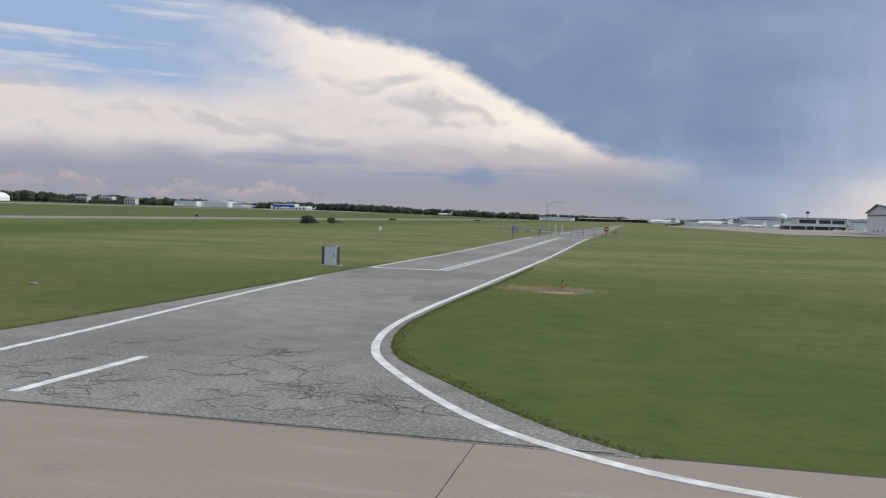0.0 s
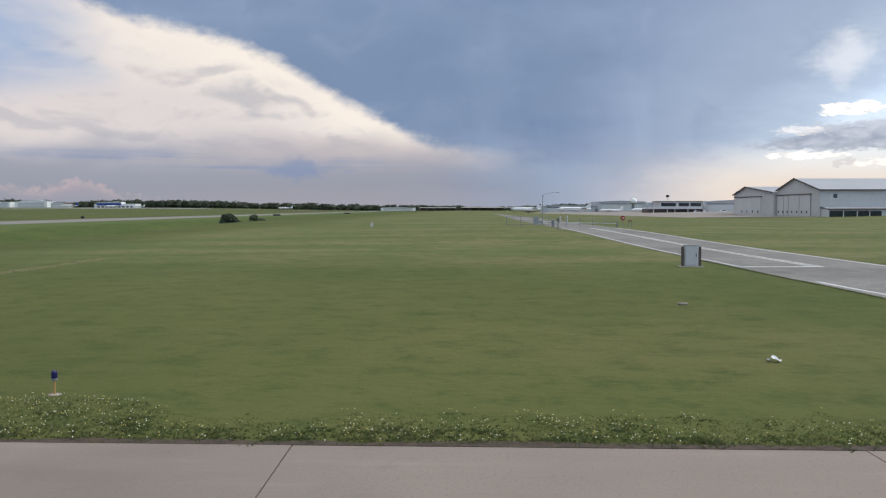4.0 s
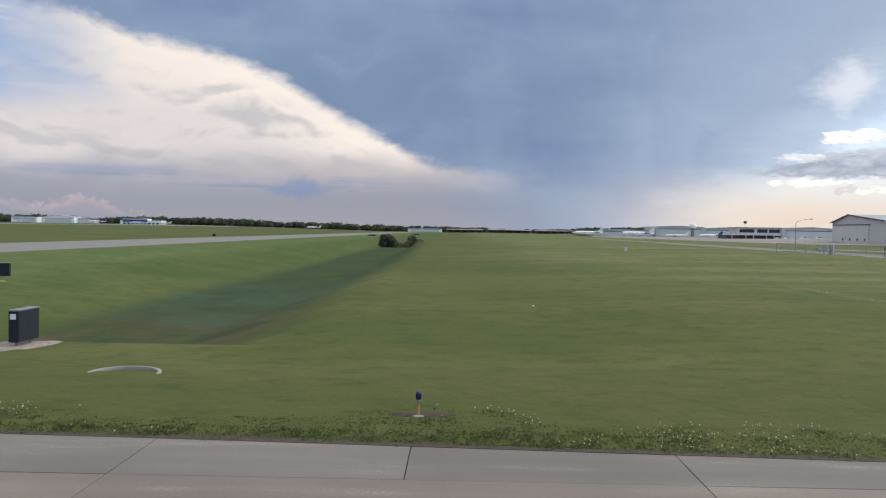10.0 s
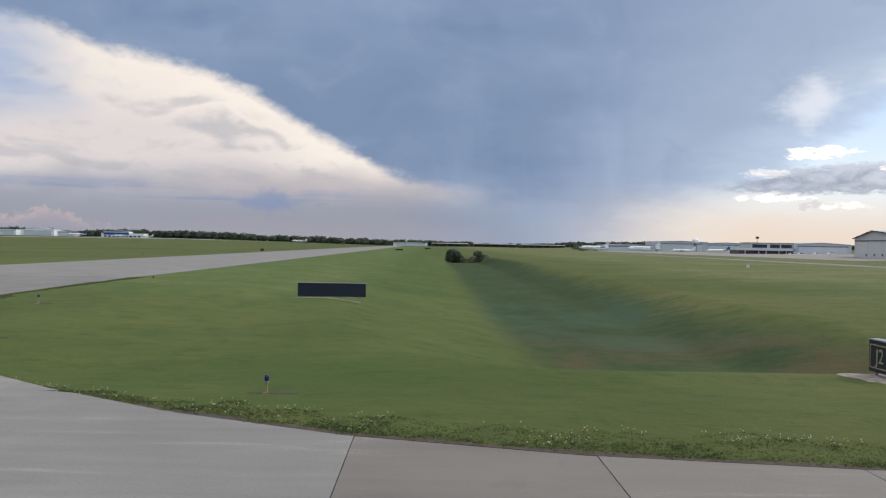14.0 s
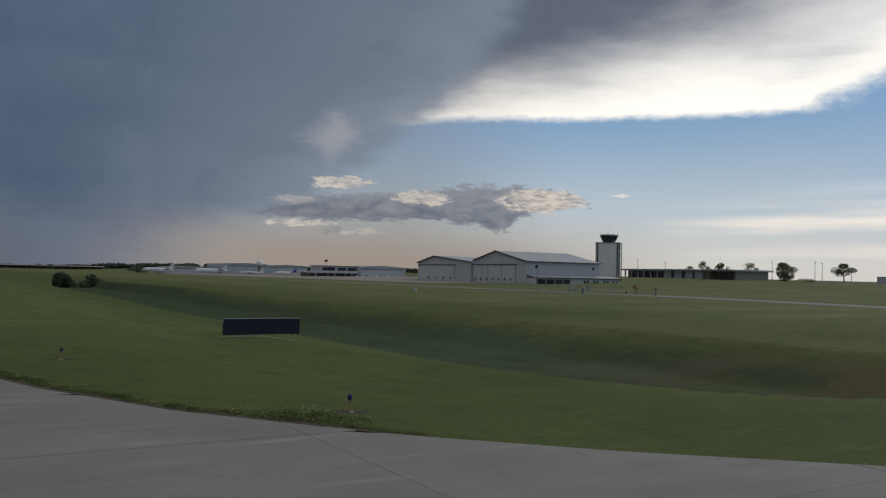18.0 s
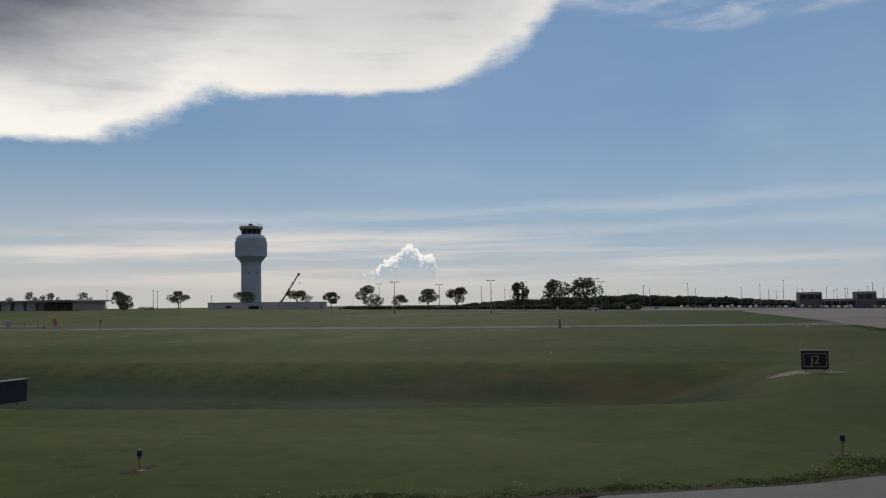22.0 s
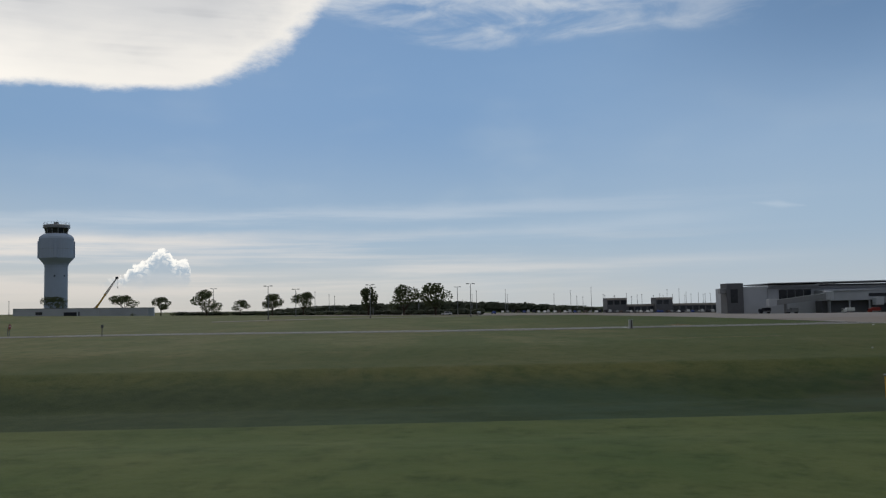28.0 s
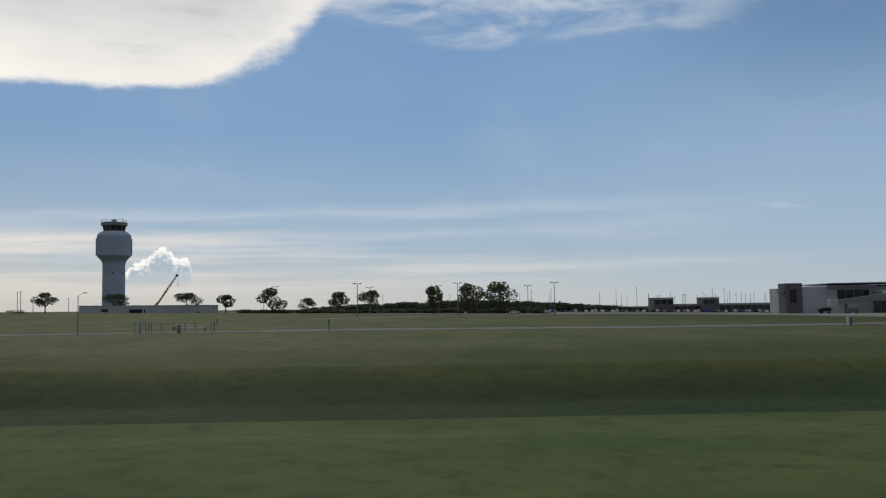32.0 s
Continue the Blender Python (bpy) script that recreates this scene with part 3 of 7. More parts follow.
def glass_material(name="dark_glass"):
    m, b = material(name, 0.08, 0, 0.6)
    c = blend(ramp(fuzz(local(), 0.8, 2), -0.3, 0.3), (0.012, 0.016, 0.022, 1), (0.03, 0.036, 0.045, 1))
    plug(b.inputs["Base Color"], c)
    return m


GRASS = grass_material()
CONCRETE = concrete_material(col=(0.200, 0.166, 0.142))
SHOULDER = concrete_material("shoulder_concrete", (0.168, 0.150, 0.134))
PALE_CONCRETE = concrete_material("pale_concrete", (0.34, 0.325, 0.30))
TAXI_GREY = concrete_material("grey_taxiway", (0.203, 0.190, 0.178))
APRON = concrete_material("apron_concrete", (0.235, 0.228, 0.222))
ASPHALT = asphalt_material()
ROAD_WHITE = paint("road_white", (0.72, 0.72, 0.70), 0.7, vary=0.1, scale=3, dirt=(0.38, 0.38, 0.37, 1))
ROAD_YELLOW = paint("road_yellow", (0.62, 0.34, 0.035), 0.7, vary=0.08, scale=3, dirt=(0.48, 0.25, 0.03, 1))
ROAD_BLACK = paint("road_black", (0.02, 0.021, 0.025), 0.7, vary=0.15, scale=3)
JOINT = paint("joint_filler", (0.045, 0.043, 0.042), 0.9)
SIDING = paint("pale_siding", (0.50, 0.505, 0.51), 0.5, 0.0, 0.04, 0.15)
SIDING_LIGHT = paint("light_siding", (0.55, 0.555, 0.56), 0.5, 0.0, 0.04, 0.15)
ROOF_METAL = paint("roof_metal", (0.42, 0.43, 0.45), 0.4, 0.3, 0.05, 0.1)
TRIM_DARK = paint("dark_trim", (0.10, 0.075, 0.07), 0.6, 0.0, 0.1, 0.6)
GLASS = glass_material()
BLACK_METAL = paint("black_metal", (0.018, 0.022, 0.035), 0.5, 0.1, 0.15, 1.2)
GREY_METAL = paint("grey_metal", (0.30, 0.31, 0.32), 0.45, 0.5, 0.08, 1.0)
GALV = paint("galvanised_steel", (0.27, 0.28, 0.29), 0.45, 0.6, 0.1, 2.0)
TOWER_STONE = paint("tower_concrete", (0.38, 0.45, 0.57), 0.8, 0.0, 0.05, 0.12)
BRICK_DARK = paint("dark_brick", (0.13, 0.10, 0.09), 0.85, 0.0, 0.1, 0.5)
TERM_GREY = paint("terminal_grey", (0.48, 0.505, 0.54), 0.7, 0.0, 0.06, 0.2)
DARK_GREY = paint("dark_grey", (0.135, 0.14, 0.15), 0.7, 0.0, 0.1, 0.4)
TAN_WALL = paint("tan_wall", (0.38, 0.35, 0.31), 0.8, 0.0, 0.06, 0.3)
WHITE_PAINT = paint("white_paint", (0.78, 0.78, 0.77), 0.35, 0.0, 0.04, 0.4)
RED_PAINT = paint("red_paint", (0.30, 0.035, 0.025), 0.5, 0.0, 0.1, 0.8)
ORANGE_PAINT = paint("orange_paint", (0.62, 0.17, 0.03), 0.5, 0.0, 0.1, 0.8)
BLUE_PAINT = paint("blue_paint", (0.03, 0.07, 0.30), 0.4, 0.0, 0.1, 0.8)
BLUE_LENS = paint("blue_lens", (0.013, 0.014, 0.09), 0.2, 0.0, 0.15, 6, spec=0.6)
SIGN_YELLOW = paint("sign_yellow", (0.52, 0.32, 0.04), 0.45, 0.0, 0.06, 1.2)
TYRE = paint("tyre_rubber", (0.02, 0.02, 0.02), 0.8)
BARK = paint("bark", (0.11, 0.085, 0.06), 0.95, 0.0, 0.2, 3.0)
CRACK = paint("crack_filler", (0.085, 0.082, 0.078), 0.9, 0.0, 0.2, 6.0)
DARK_SOIL = paint("dark_soil", (0.085, 0.062, 0.044), 0.95, 0.0, 0.25, 6.0)
SOIL = paint("bare_soil", (0.28, 0.16, 0.095), 0.95, 0.0, 0.2, 5.0)
GRAVEL = paint("pale_gravel", (0.40, 0.335, 0.29), 0.95, 0.0, 0.25, 9.0)
STRAW = paint("dry_straw", (0.33, 0.235, 0.14), 0.95, 0.0, 0.15, 2.0)
LEAF = leaf_material("leaf", (0.090, 0.116, 0.056), (0.160, 0.175, 0.090), 0.5)
# greyer, paler copy of the leaf: distance haze is put into its colour
LEAF_HAZED = leaf_material("hazed_leaf", (0.105, 0.124, 0.085), (0.150, 0.168, 0.112), 0.55)
BLADE = leaf_material("grass_blade", (0.082, 0.108, 0.036), (0.185, 0.182, 0.078), 0.5)
WEED = leaf_material("weed_leaf", (0.066, 0.096, 0.034), (0.135, 0.150, 0.058), 0.5)
YELLOW_PETAL = paint("yellow_petal", (0.62, 0.50, 0.16), 0.8)
DEAD_BLADE = leaf_material("dead_grass", (0.34, 0.28, 0.17), (0.50, 0.42, 0.27))
PETAL = paint("white_petal", (0.72, 0.70, 0.52), 0.8)


# ---- mesh helpers ----
def part(name, bm, mat, parent=None, label="", at=None):
    """Links a bmesh as one mesh object, under a thing or part if one is given."""
    me = bpy.data.meshes.new(name)
    bm.normal_update()
    bm.to_mesh(me)
    bm.free()
    mats = mat if isinstance(mat, (list, tuple)) else [mat]
    for m in mats:
        me.materials.append(m)
    ob = new(name, me)
    if at is not None:
        ob.matrix_basis = at
    if parent is not None:
        ob.parent = parent
    if label:
        tagged(ob, label)
    return ob


def thing(name, label, category, x=0, y=0, z=0, rz=0, group="", kind=""):
    e = new(name)
    e.empty_display_size = 0.3
    e.matrix_basis = pose(x, y, z, 0, 0, rz)
    return tagged(e, label, category, group, kind)


def box(x0, x1, y0, y1, z0, z1, bev=0.0, bm=None):
    """A box between two corners, its edges bevelled."""
    one = bmesh.new()
    vs = [one.verts.new((x, y, z)) for z in (z0, z1) for y in (y0, y1) for x in (x0, x1)]
    for f in ((0, 2, 3, 1), (4, 5, 7, 6), (0, 1, 5, 4), (2, 6, 7, 3), (0, 4, 6, 2), (1, 3, 7, 5)):
        one.faces.new([vs[i] for i in f])
    if bev:
        bmesh.ops.bevel(one, geom=list(one.edges), offset=bev, segments=1, affect="EDGES")
    return join(bm, one)


def join(bm, one):
    if bm is None:
        return one
    me = bpy.data.meshes.new("tmp")
    one.to_mesh(me)
    one.free()
    bm.from_mesh(me)
    bpy.data.meshes.remove(me)
    return bm


def prism(points, axis, a, b, bm=None):
    """A flat outline pushed along an axis from a to b. Points are in the other two axes, in xyz order."""
    one = bmesh.new()

    def put(p, h):
        return {"x": (h, p[0], p[1]), "y": (p[0], h, p[1]), "z": (p[0], p[1], h)}[axis]
    lo = [one.verts.new(put(p, a)) for p in points]
    hi = [one.verts.new(put(p, b)) for p in points]
    one.faces.new(lo[::-1])
    one.faces.new(hi)
    for i in range(len(points)):
        j = (i + 1) % len(points)
        one.faces.new((lo[i], lo[j], hi[j], hi[i]))
    bmesh.ops.recalc_face_normals(one, faces=one.faces)
    return join(bm, one)


def lathe(profile, seg=24, bm=None, cx=0.0, cy=0.0):
    """A round body from (radius, height) pairs."""
    one = bmesh.new()
    rings = []
    for r, z in profile:
        rings.append([one.verts.new((cx + r * math.cos(2 * math.pi * i / seg), cy + r * math.sin(2 * math.pi * i / seg), z)) for i in range(seg)])
    for a, b in zip(rings, rings[1:]):
        for i in range(seg):
            j = (i + 1) % seg
            one.faces.new((a[i], a[j], b[j], b[i]))
    one.faces.new(rings[0][::-1])
    one.faces.new(rings[-1])
    return join(bm, one)


def tube(a, b, r0, r1=None, seg=8, bm=None):
    """A round bar from a to b."""
    r1 = r0 if r1 is None else r1
    a, b = Vector(a), Vector(b)
    q = (b - a).to_track_quat("Z", "Y")
    one = bmesh.new()
    lo = [one.verts.new(a + q @ Vector((r0 * math.cos(2 * math.pi * i / seg), r0 * math.sin(2 * math.pi * i / seg), 0))) for i in range(seg)]
    hi = [one.verts.new(b + q @ Vector((r1 * math.cos(2 * math.pi * i / seg), r1 * math.sin(2 * math.pi * i / seg), 0))) for i in range(seg)]
    one.faces.new(lo[::-1])
    one.faces.new(hi)
    for i in range(seg):
        j = (i + 1) % seg
        one.faces.new((lo[i], lo[j], hi[j], hi[i]))
    return join(bm, one)


def raw(name, verts, faces, mat, parent=None, label=""):
    """A mesh object straight from arrays, for large or numerous geometry."""
    me = bpy.data.meshes.new(name)
    me.from_pydata(verts, [], faces)
    mats = mat if isinstance(mat, (list, tuple)) else [mat]
    for m in mats:
        me.materials.append(m)
    ob = new(name, me)
    if parent is not None:
        ob.parent = parent
    if label:
        tagged(ob, label)
    return ob


# ---- ground: one sheet to the horizon ----
def step(v, a, b):
    t = min(1.0, max(0.0, (v - a) / (b - a)))
    return t * t * (3 - 2 * t)


# the pavement's edge on its grass side: along the first taxiway, round the corner, along the second
EDGE = [(40, 6.0), (0, 6.2), (-20, 6.45), (-42, 6.95), (-51.5, 7.1), (-51.6, 7.68), (-58, 8.0), (-62, 8.4), (-72.4, 8.95), (-83, 9.3), (-86.8, 9.6), (-90.6, 10.2), (-94.2, 11.3),
        (-97.5, 13.0), (-100.5, 15.2), (-104, 18.3), (-106.8, 21.3), (-109.9, 25.8), (-112.0, 30.5), (-113.7, 36), (-114.95, 43), (-115.6, 52), (-116.0, 67)]
WEST = -138.0


def edge_y(x):
    """The y of the pavement's edge at x, right of the second taxiway's edge."""
    for (xa, ya), (xb, yb) in zip(EDGE, EDGE[1:]):
        if xb <= x <= xa:
            return ya + (yb - ya) * (xa - x) / max(1e-6, xa - xb)
    return EDGE[0][1] if x > EDGE[0][0] else 1e9


CREST = ((22.0, -88.5), (23.5, -91.0), (26.0, -93.6), (30.0, -95.6), (37.0, -97.2), (45.0, -98.4), (56.0, -99.7), (130.0, -99.7), (210.0, -94.0))


def ditch(x, y):
    """How deep the drainage ditch between the taxiways is, 0 to 1: a long mown west bank, a flat bed, a shorter east bank."""
    if y < 21 or y > 270 or x < -101 or x > -72:
        return 0.0
    west = float(np.interp(y, [p[0] for p in CREST], [p[1] for p in CREST]))
    east = -73.4 - 5.0 * step(y, 110, 220)
    d = min((x - west) / (-88.0 - west + 0.01), (east - x) / (east + 80.0), (y - 21.8) / 7.0, 1.0)
    if d <= 0:
        return 0.0
    return (d - 0.05 * (1 - math.exp(-d / 0.03)) * 0.6) / 0.97 * (1 - step(y, 225, 262))


def ground_z(x, y):
    z = step(x, 60, 250) * max(-3.0, min(4.6, 0.7 + (y - 90) * 0.0165))
    z += 5.0 * step(math.hypot(x, y), 400, 1300) * step(-x, 150, 500)
    z -= 0.42 * step(-x, 50, 66) * step(y, 12.5, 20) * (1 - step(y, 110, 160)) * step(x, -108, -101.5) * (1 - step(x, -70, -50))
    z += 0.30 * step(y, 55, 110) * step(x, -62, -16) * (1 - step(x, 0, 70))
    z -= 1.65 * ditch(x, y)
    return z


def ground():
    def axis(parts):
        out = []
        for a, b, s in parts:
            out += list(np.arange(a, b, s))
        return out + [parts[-1][1]]
    xs = axis([(-4600, -1000, 300), (-1000, -300, 50), (-300, -126, 12), (-126, -106, 1.6), (-106, -70, 0.6), (-70, -60, 1.2), (-60, 30, 3), (30, 320, 10), (320, 1000, 60), (1000, 4600, 300)])
    ys = axis([(-4600, -600, 400), (-600, -100, 50), (-100, 6, 6), (6, 18, 1.3), (18, 62, 0.8), (62, 130, 1.3), (130, 300, 4), (300, 700, 20), (700, 1700, 60), (1700, 4600, 300)])
    verts = [(x, y, ground_z(x, y) - (0.05 if y < edge_y(x) + 0.0 and x > -140 and y > -40 else 0.0)) for y in ys for x in xs]
    n = len(xs)
    faces = [(j * n + i, j * n + i + 1, (j + 1) * n + i + 1, (j + 1) * n + i) for j in range(len(ys) - 1) for i in range(n - 1)]
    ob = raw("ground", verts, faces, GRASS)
    for p in ob.data.polygons:
        p.use_smooth = True
    return tagged(ob, "wide mown airfield grass with a shallow drainage ditch", "ground", kind="structure")


ground()


def ribbon(name, rows, mat, lift, parent=None, label=""):
    """A strip of paving or paint that follows the ground: rows of (x left, x right, y), or any pair of points."""
    verts, faces = [], []
    for (xa, ya), (xb, yb) in rows:
        verts += [(px, py, ground_z(px, py) + (lift(py) if callable(lift) else lift)) for px, py in ((xa, ya), (xb, yb))]
    for i in range(len(rows) - 1):
        faces.append((2 * i, 2 * i + 1, 2 * i + 3, 2 * i + 2))
    n = len(verts)
    verts += [(x, y, z - 0.05) for x, y, z in verts]
    for i in range(len(rows) - 1):
        faces += [(2 * i, 2 * i + 2, n + 2 * i + 2, n + 2 * i), (2 * i + 1, n + 2 * i + 1, n + 2 * i + 3, 2 * i + 3)]
    faces += [(1, 0, n, n + 1), (n - 2, n - 1, 2 * n - 1, 2 * n - 2)]
    ob = raw(name, verts, faces, mat, parent, label)
    fix = bmesh.new()
    fix.from_mesh(ob.data)
    bmesh.ops.recalc_face_normals(fix, faces=fix.faces)
    fix.to_mesh(ob.data)
    fix.free()
    return ob


def smooth(points, n=6):
    """A rounder line through points."""
    out = []
    for i in range(len(points) - 1):
        p0, p1, p2, p3 = (Vector(points[max(0, min(len(points) - 1, i + k))]) for k in (-1, 0, 1, 2))
        for k in range(n):
            t = k / n
            out.append(tuple(0.5 * (2 * p1 + (p2 - p0) * t + (2 * p0 - 5 * p1 + 4 * p2 - p3) * t * t + (3 * p1 - p0 - 3 * p2 + p3) * t ** 3)))
    return out + [tuple(points[-1])]


def stripe(name, line, width, mat, lift, parent=None, label=""):
    """A painted line along points."""
    rows = []
    for i, p in enumerate(line):
        a, b = Vector(line[max(0, i - 1)]), Vector(line[min(len(line) - 1, i + 1)])
        d = (b - a).normalized() * (width / 2)
        rows.append(((p[0] - d.y, p[1] + d.x), (p[0] + d.y, p[1] - d.x)))
    return ribbon(name, rows, mat, lift, parent, label)


# ---- second taxiway, far strips, apron ----
far_rows = [((WEST - 0.012 * max(0, y - 100), y), (-116.0 - 0.0085 * max(0, y - 67), y)) for y in (67.0, 110, 200, 300, 470, 700, 1000, 1300)]
tagged(ribbon("taxiway_north", far_rows, TAXI_GREY, 0.0), "grey concrete taxiway running away between grass verges", "taxiway", kind="structure")
def apron_sheet():
    xs = list(range(30, 431, 10))
    north = [(30, 5.9), (91, 7.0), (168, 4.0), (230, 0.0), (330, -20.0), (430, -40.0)]
    verts, faces = [], []
    for x in xs:
        top = float(np.interp(x, [p[0] for p in north], [p[1] for p in north]))
        for j in range(25):
            y = -330 + (top + 330) * j / 24
            verts.append((x, y, ground_z(x, y) + 0.04))
    for i in range(len(xs) - 1):
        for j in range(24):
            k = i * 25 + j
            faces.append((k, k + 25, k + 26, k + 1))
    return raw("apron", verts, faces, APRON)


apron = apron_sheet()
tagged(apron, "wide pale concrete apron before the terminal", "apron", kind="structure")

# ---- access road through the grass ----
ROAD_Y = [33 + 1.5 * i for i in range(58)] + [125, 140, 160, 190, 220, 300, 400, 560]
LINE_Y = [40.5 + 1.5 * i for i in range(52)]
LEFT_LINE = [(-11.03, -3), (-11.02, 1), (-11.0, 4.1), (-11.0, 5.85), (-11.1, 8.44), (-11.33, 12.7), (-11.83, 18.6), (-12.45, 27), (-12.58, 31.5)]
RIGHT_LINE = [(9.0, 4.6), (4.5, 4.75), (2.2, 5.2), (0.36, 6.25), (-1.18, 7.8), (-3.04, 10.7), (-4.2, 13.2), (-4.9, 16.9), (-5.1, 22), (-5.05, 30), (-5.05, 36)] + [(-5.0, y) for y in LINE_Y]
road_l = smooth([(-15.42, 6.34), (-15.1, 7.2), (-14.3, 8.9), (-13.55, 10.4), (-13.05, 12.6), (-12.95, 16), (-12.95, 22), (-12.95, 31.5)], 4) + [(-13.05, y) for y in ROAD_Y]
road_r = smooth([(1.5, 6.12), (0.0, 7.5), (-2.1, 10.3), (-3.72, 12.9), (-4.62, 16.9), (-4.84, 22), (-4.78, 31.5)], 4) + [(-4.72, y) for y in ROAD_Y]
road = tagged(ribbon("access_road", list(zip(road_l, road_r)), ASPHALT, lambda y: 0.006 + 0.019 * step(y, 12, 40)), "cracked grey asphalt access road with white edge lines", "road", kind="structure")
stripe("edge_line", smooth(LEFT_LINE, 5), 0.19, ROAD_WHITE, lambda y: 0.012 + 0.022 * step(y, 12, 40), road)
stripe("edge_line", smooth(RIGHT_LINE, 6), 0.19, ROAD_WHITE, lambda y: 0.012 + 0.022 * step(y, 12, 40), road)
stripe("edge_line", [(-12.75, y) for y in LINE_Y], 0.14, ROAD_WHITE, 0.034, road)
stripe("stop_line", [(-12.7, 40.55), (-8.7, 40.65)], 0.32, ROAD_WHITE, 0.036, road)
for cx in (-8.95, -8.55):
    stripe("centre_line", [(cx, y) for y in LINE_Y], 0.16, ROAD_WHITE, 0.034, road)
stripe("centre_dash", [(-8.22, 6.85), (-8.15, 10.5)], 0.2, ROAD_WHITE, 0.013, road)



def cracks():
    """Wandering, branching cracks near the road's mouth, and soil caught in its joint with the slabs."""
    r = np.random.RandomState(63)

    def run(x, y, a0, steps, wide, branch):
        line, a = [], 0.0
        for k in range(steps):
            line.append((x, y))
            a = a * 0.7 + r.normal(0, 0.5)
            x, y = x + 0.085 * math.cos(a0 + a), y + 0.085 * math.sin(a0 + a)
            if branch and r.uniform() < 0.16:
                run(x, y, a0 + r.choice([-1.3, -0.9, 0.9, 1.3]), r.randint(5, 13), wide * 0.7, branch - 1)
        left, right = -14.2 + 0.25 * max(0, line[0][1] - 9), 0.1 - 1.0 * (line[0][1] - 7)
        if len(line) > 2 and all(left < p[0] < min(right, -4.3) + 3.2 * (p[1] < 9.5) and p[1] > 6.45 for p in line):
            stripe("crack", line, wide, CRACK, 0.0105, road)
    for x, y, a0, steps in ((-6.6, 14.6, -1.25, 46), (-5.2, 10.6, -0.75, 40), (-5.9, 12.4, -2.3, 26), (-9.6, 8.2, 0.1, 34), (-7.0, 9.4, 0.05, 30), (-12.2, 7.9, 0.2, 26), (-4.2, 9.6, -0.5, 30), (-6.0, 17.5, -1.5, 24), (-9.8, 12.0, 0.3, 20), (-3.0, 8.0, -0.35, 26)):
        run(x, y, a0, steps, r.uniform(0.012, 0.02), 2)
    for i in range(24):
        run(r.normal(-6.5, 2.6), abs(r.normal(0, 1.6)) + 6.8, r.choice([0.0, 0.2, 1.2, 2.2, -0.4]), r.randint(6, 16), r.uniform(0.006, 0.011), 1)
    joint = [(-15.3 + 0.4 * i, 6.37 - 0.0095 * (0.4 * i) + r.uniform(-0.008, 0.008)) for i in range(42)]
    stripe("joint_soil", joint, 0.05, DARK_SOIL, 0.011, road)


cracks()
TAR = asphalt_material("asphalt_patch", (0.150, 0.145, 0.138))


def repair(cx, cy, w, d, seed):
    """A darker mended patch in the road with an uneven outline."""
    r = np.random.RandomState(seed)
    rows = [((cx - w / 2 * (1 - 0.5 * abs(k - 4) / 4) - r.uniform(0, 0.15), cy - d / 2 + d * k / 8), (cx + w / 2 * (1 - 0.5 * abs(k - 4) / 4) + r.uniform(0, 0.15), cy - d / 2 + d * k / 8)) for k in range(9)]
    ribbon("road_patch", rows, TAR, lambda y: 0.009 + 0.019 * step(y, 12, 40), road)


repair(-5.8, 25.5, 1.3, 3.0, 1)
repair(-12.1, 36.5, 0.9, 1.6, 2)

# ---- concrete slabs of the first taxiway and the corner ----
PITCH, X0, JOINT_Y = 7.18, -50.96, 7.15


def slab_outline(xa, xb, ya, yb):
    """A slab's outline, cut off along the pavement's edge; None where none of it is left."""
    while xb > xa and edge_y(xb) < ya + 0.04:
        xb -= 0.05
    if xb - xa < 0.12:
        return None
    n = 10
    tops = [(xb + (xa - xb) * i / n, min(yb, edge_y(xb + (xa - xb) * i / n))) for i in range(n + 1)]
    if all(abs(t[1] - yb) < 1e-6 for t in tops):
        tops = [tops[0], tops[-1]]
    return [(xa, ya), (xb, ya)] + tops


bed = part("taxiway", prism([(60, -34), (60, 5.7), (-51.3, 6.9), (-51.7, 7.5), (-84, 9.1), (-91, 10.0), (-95, 11.4), (-101, 15.3), (-107, 21.2), (-110.2, 25.9), (-113.75, 36), (-115.6, 52), (-116.05, 67.0), (WEST, 67.0), (WEST, -34)], "z", -0.045, -0.018), JOINT)
tagged(bed, "taxiway of square concrete slabs with dark joints", "taxiway", kind="structure")


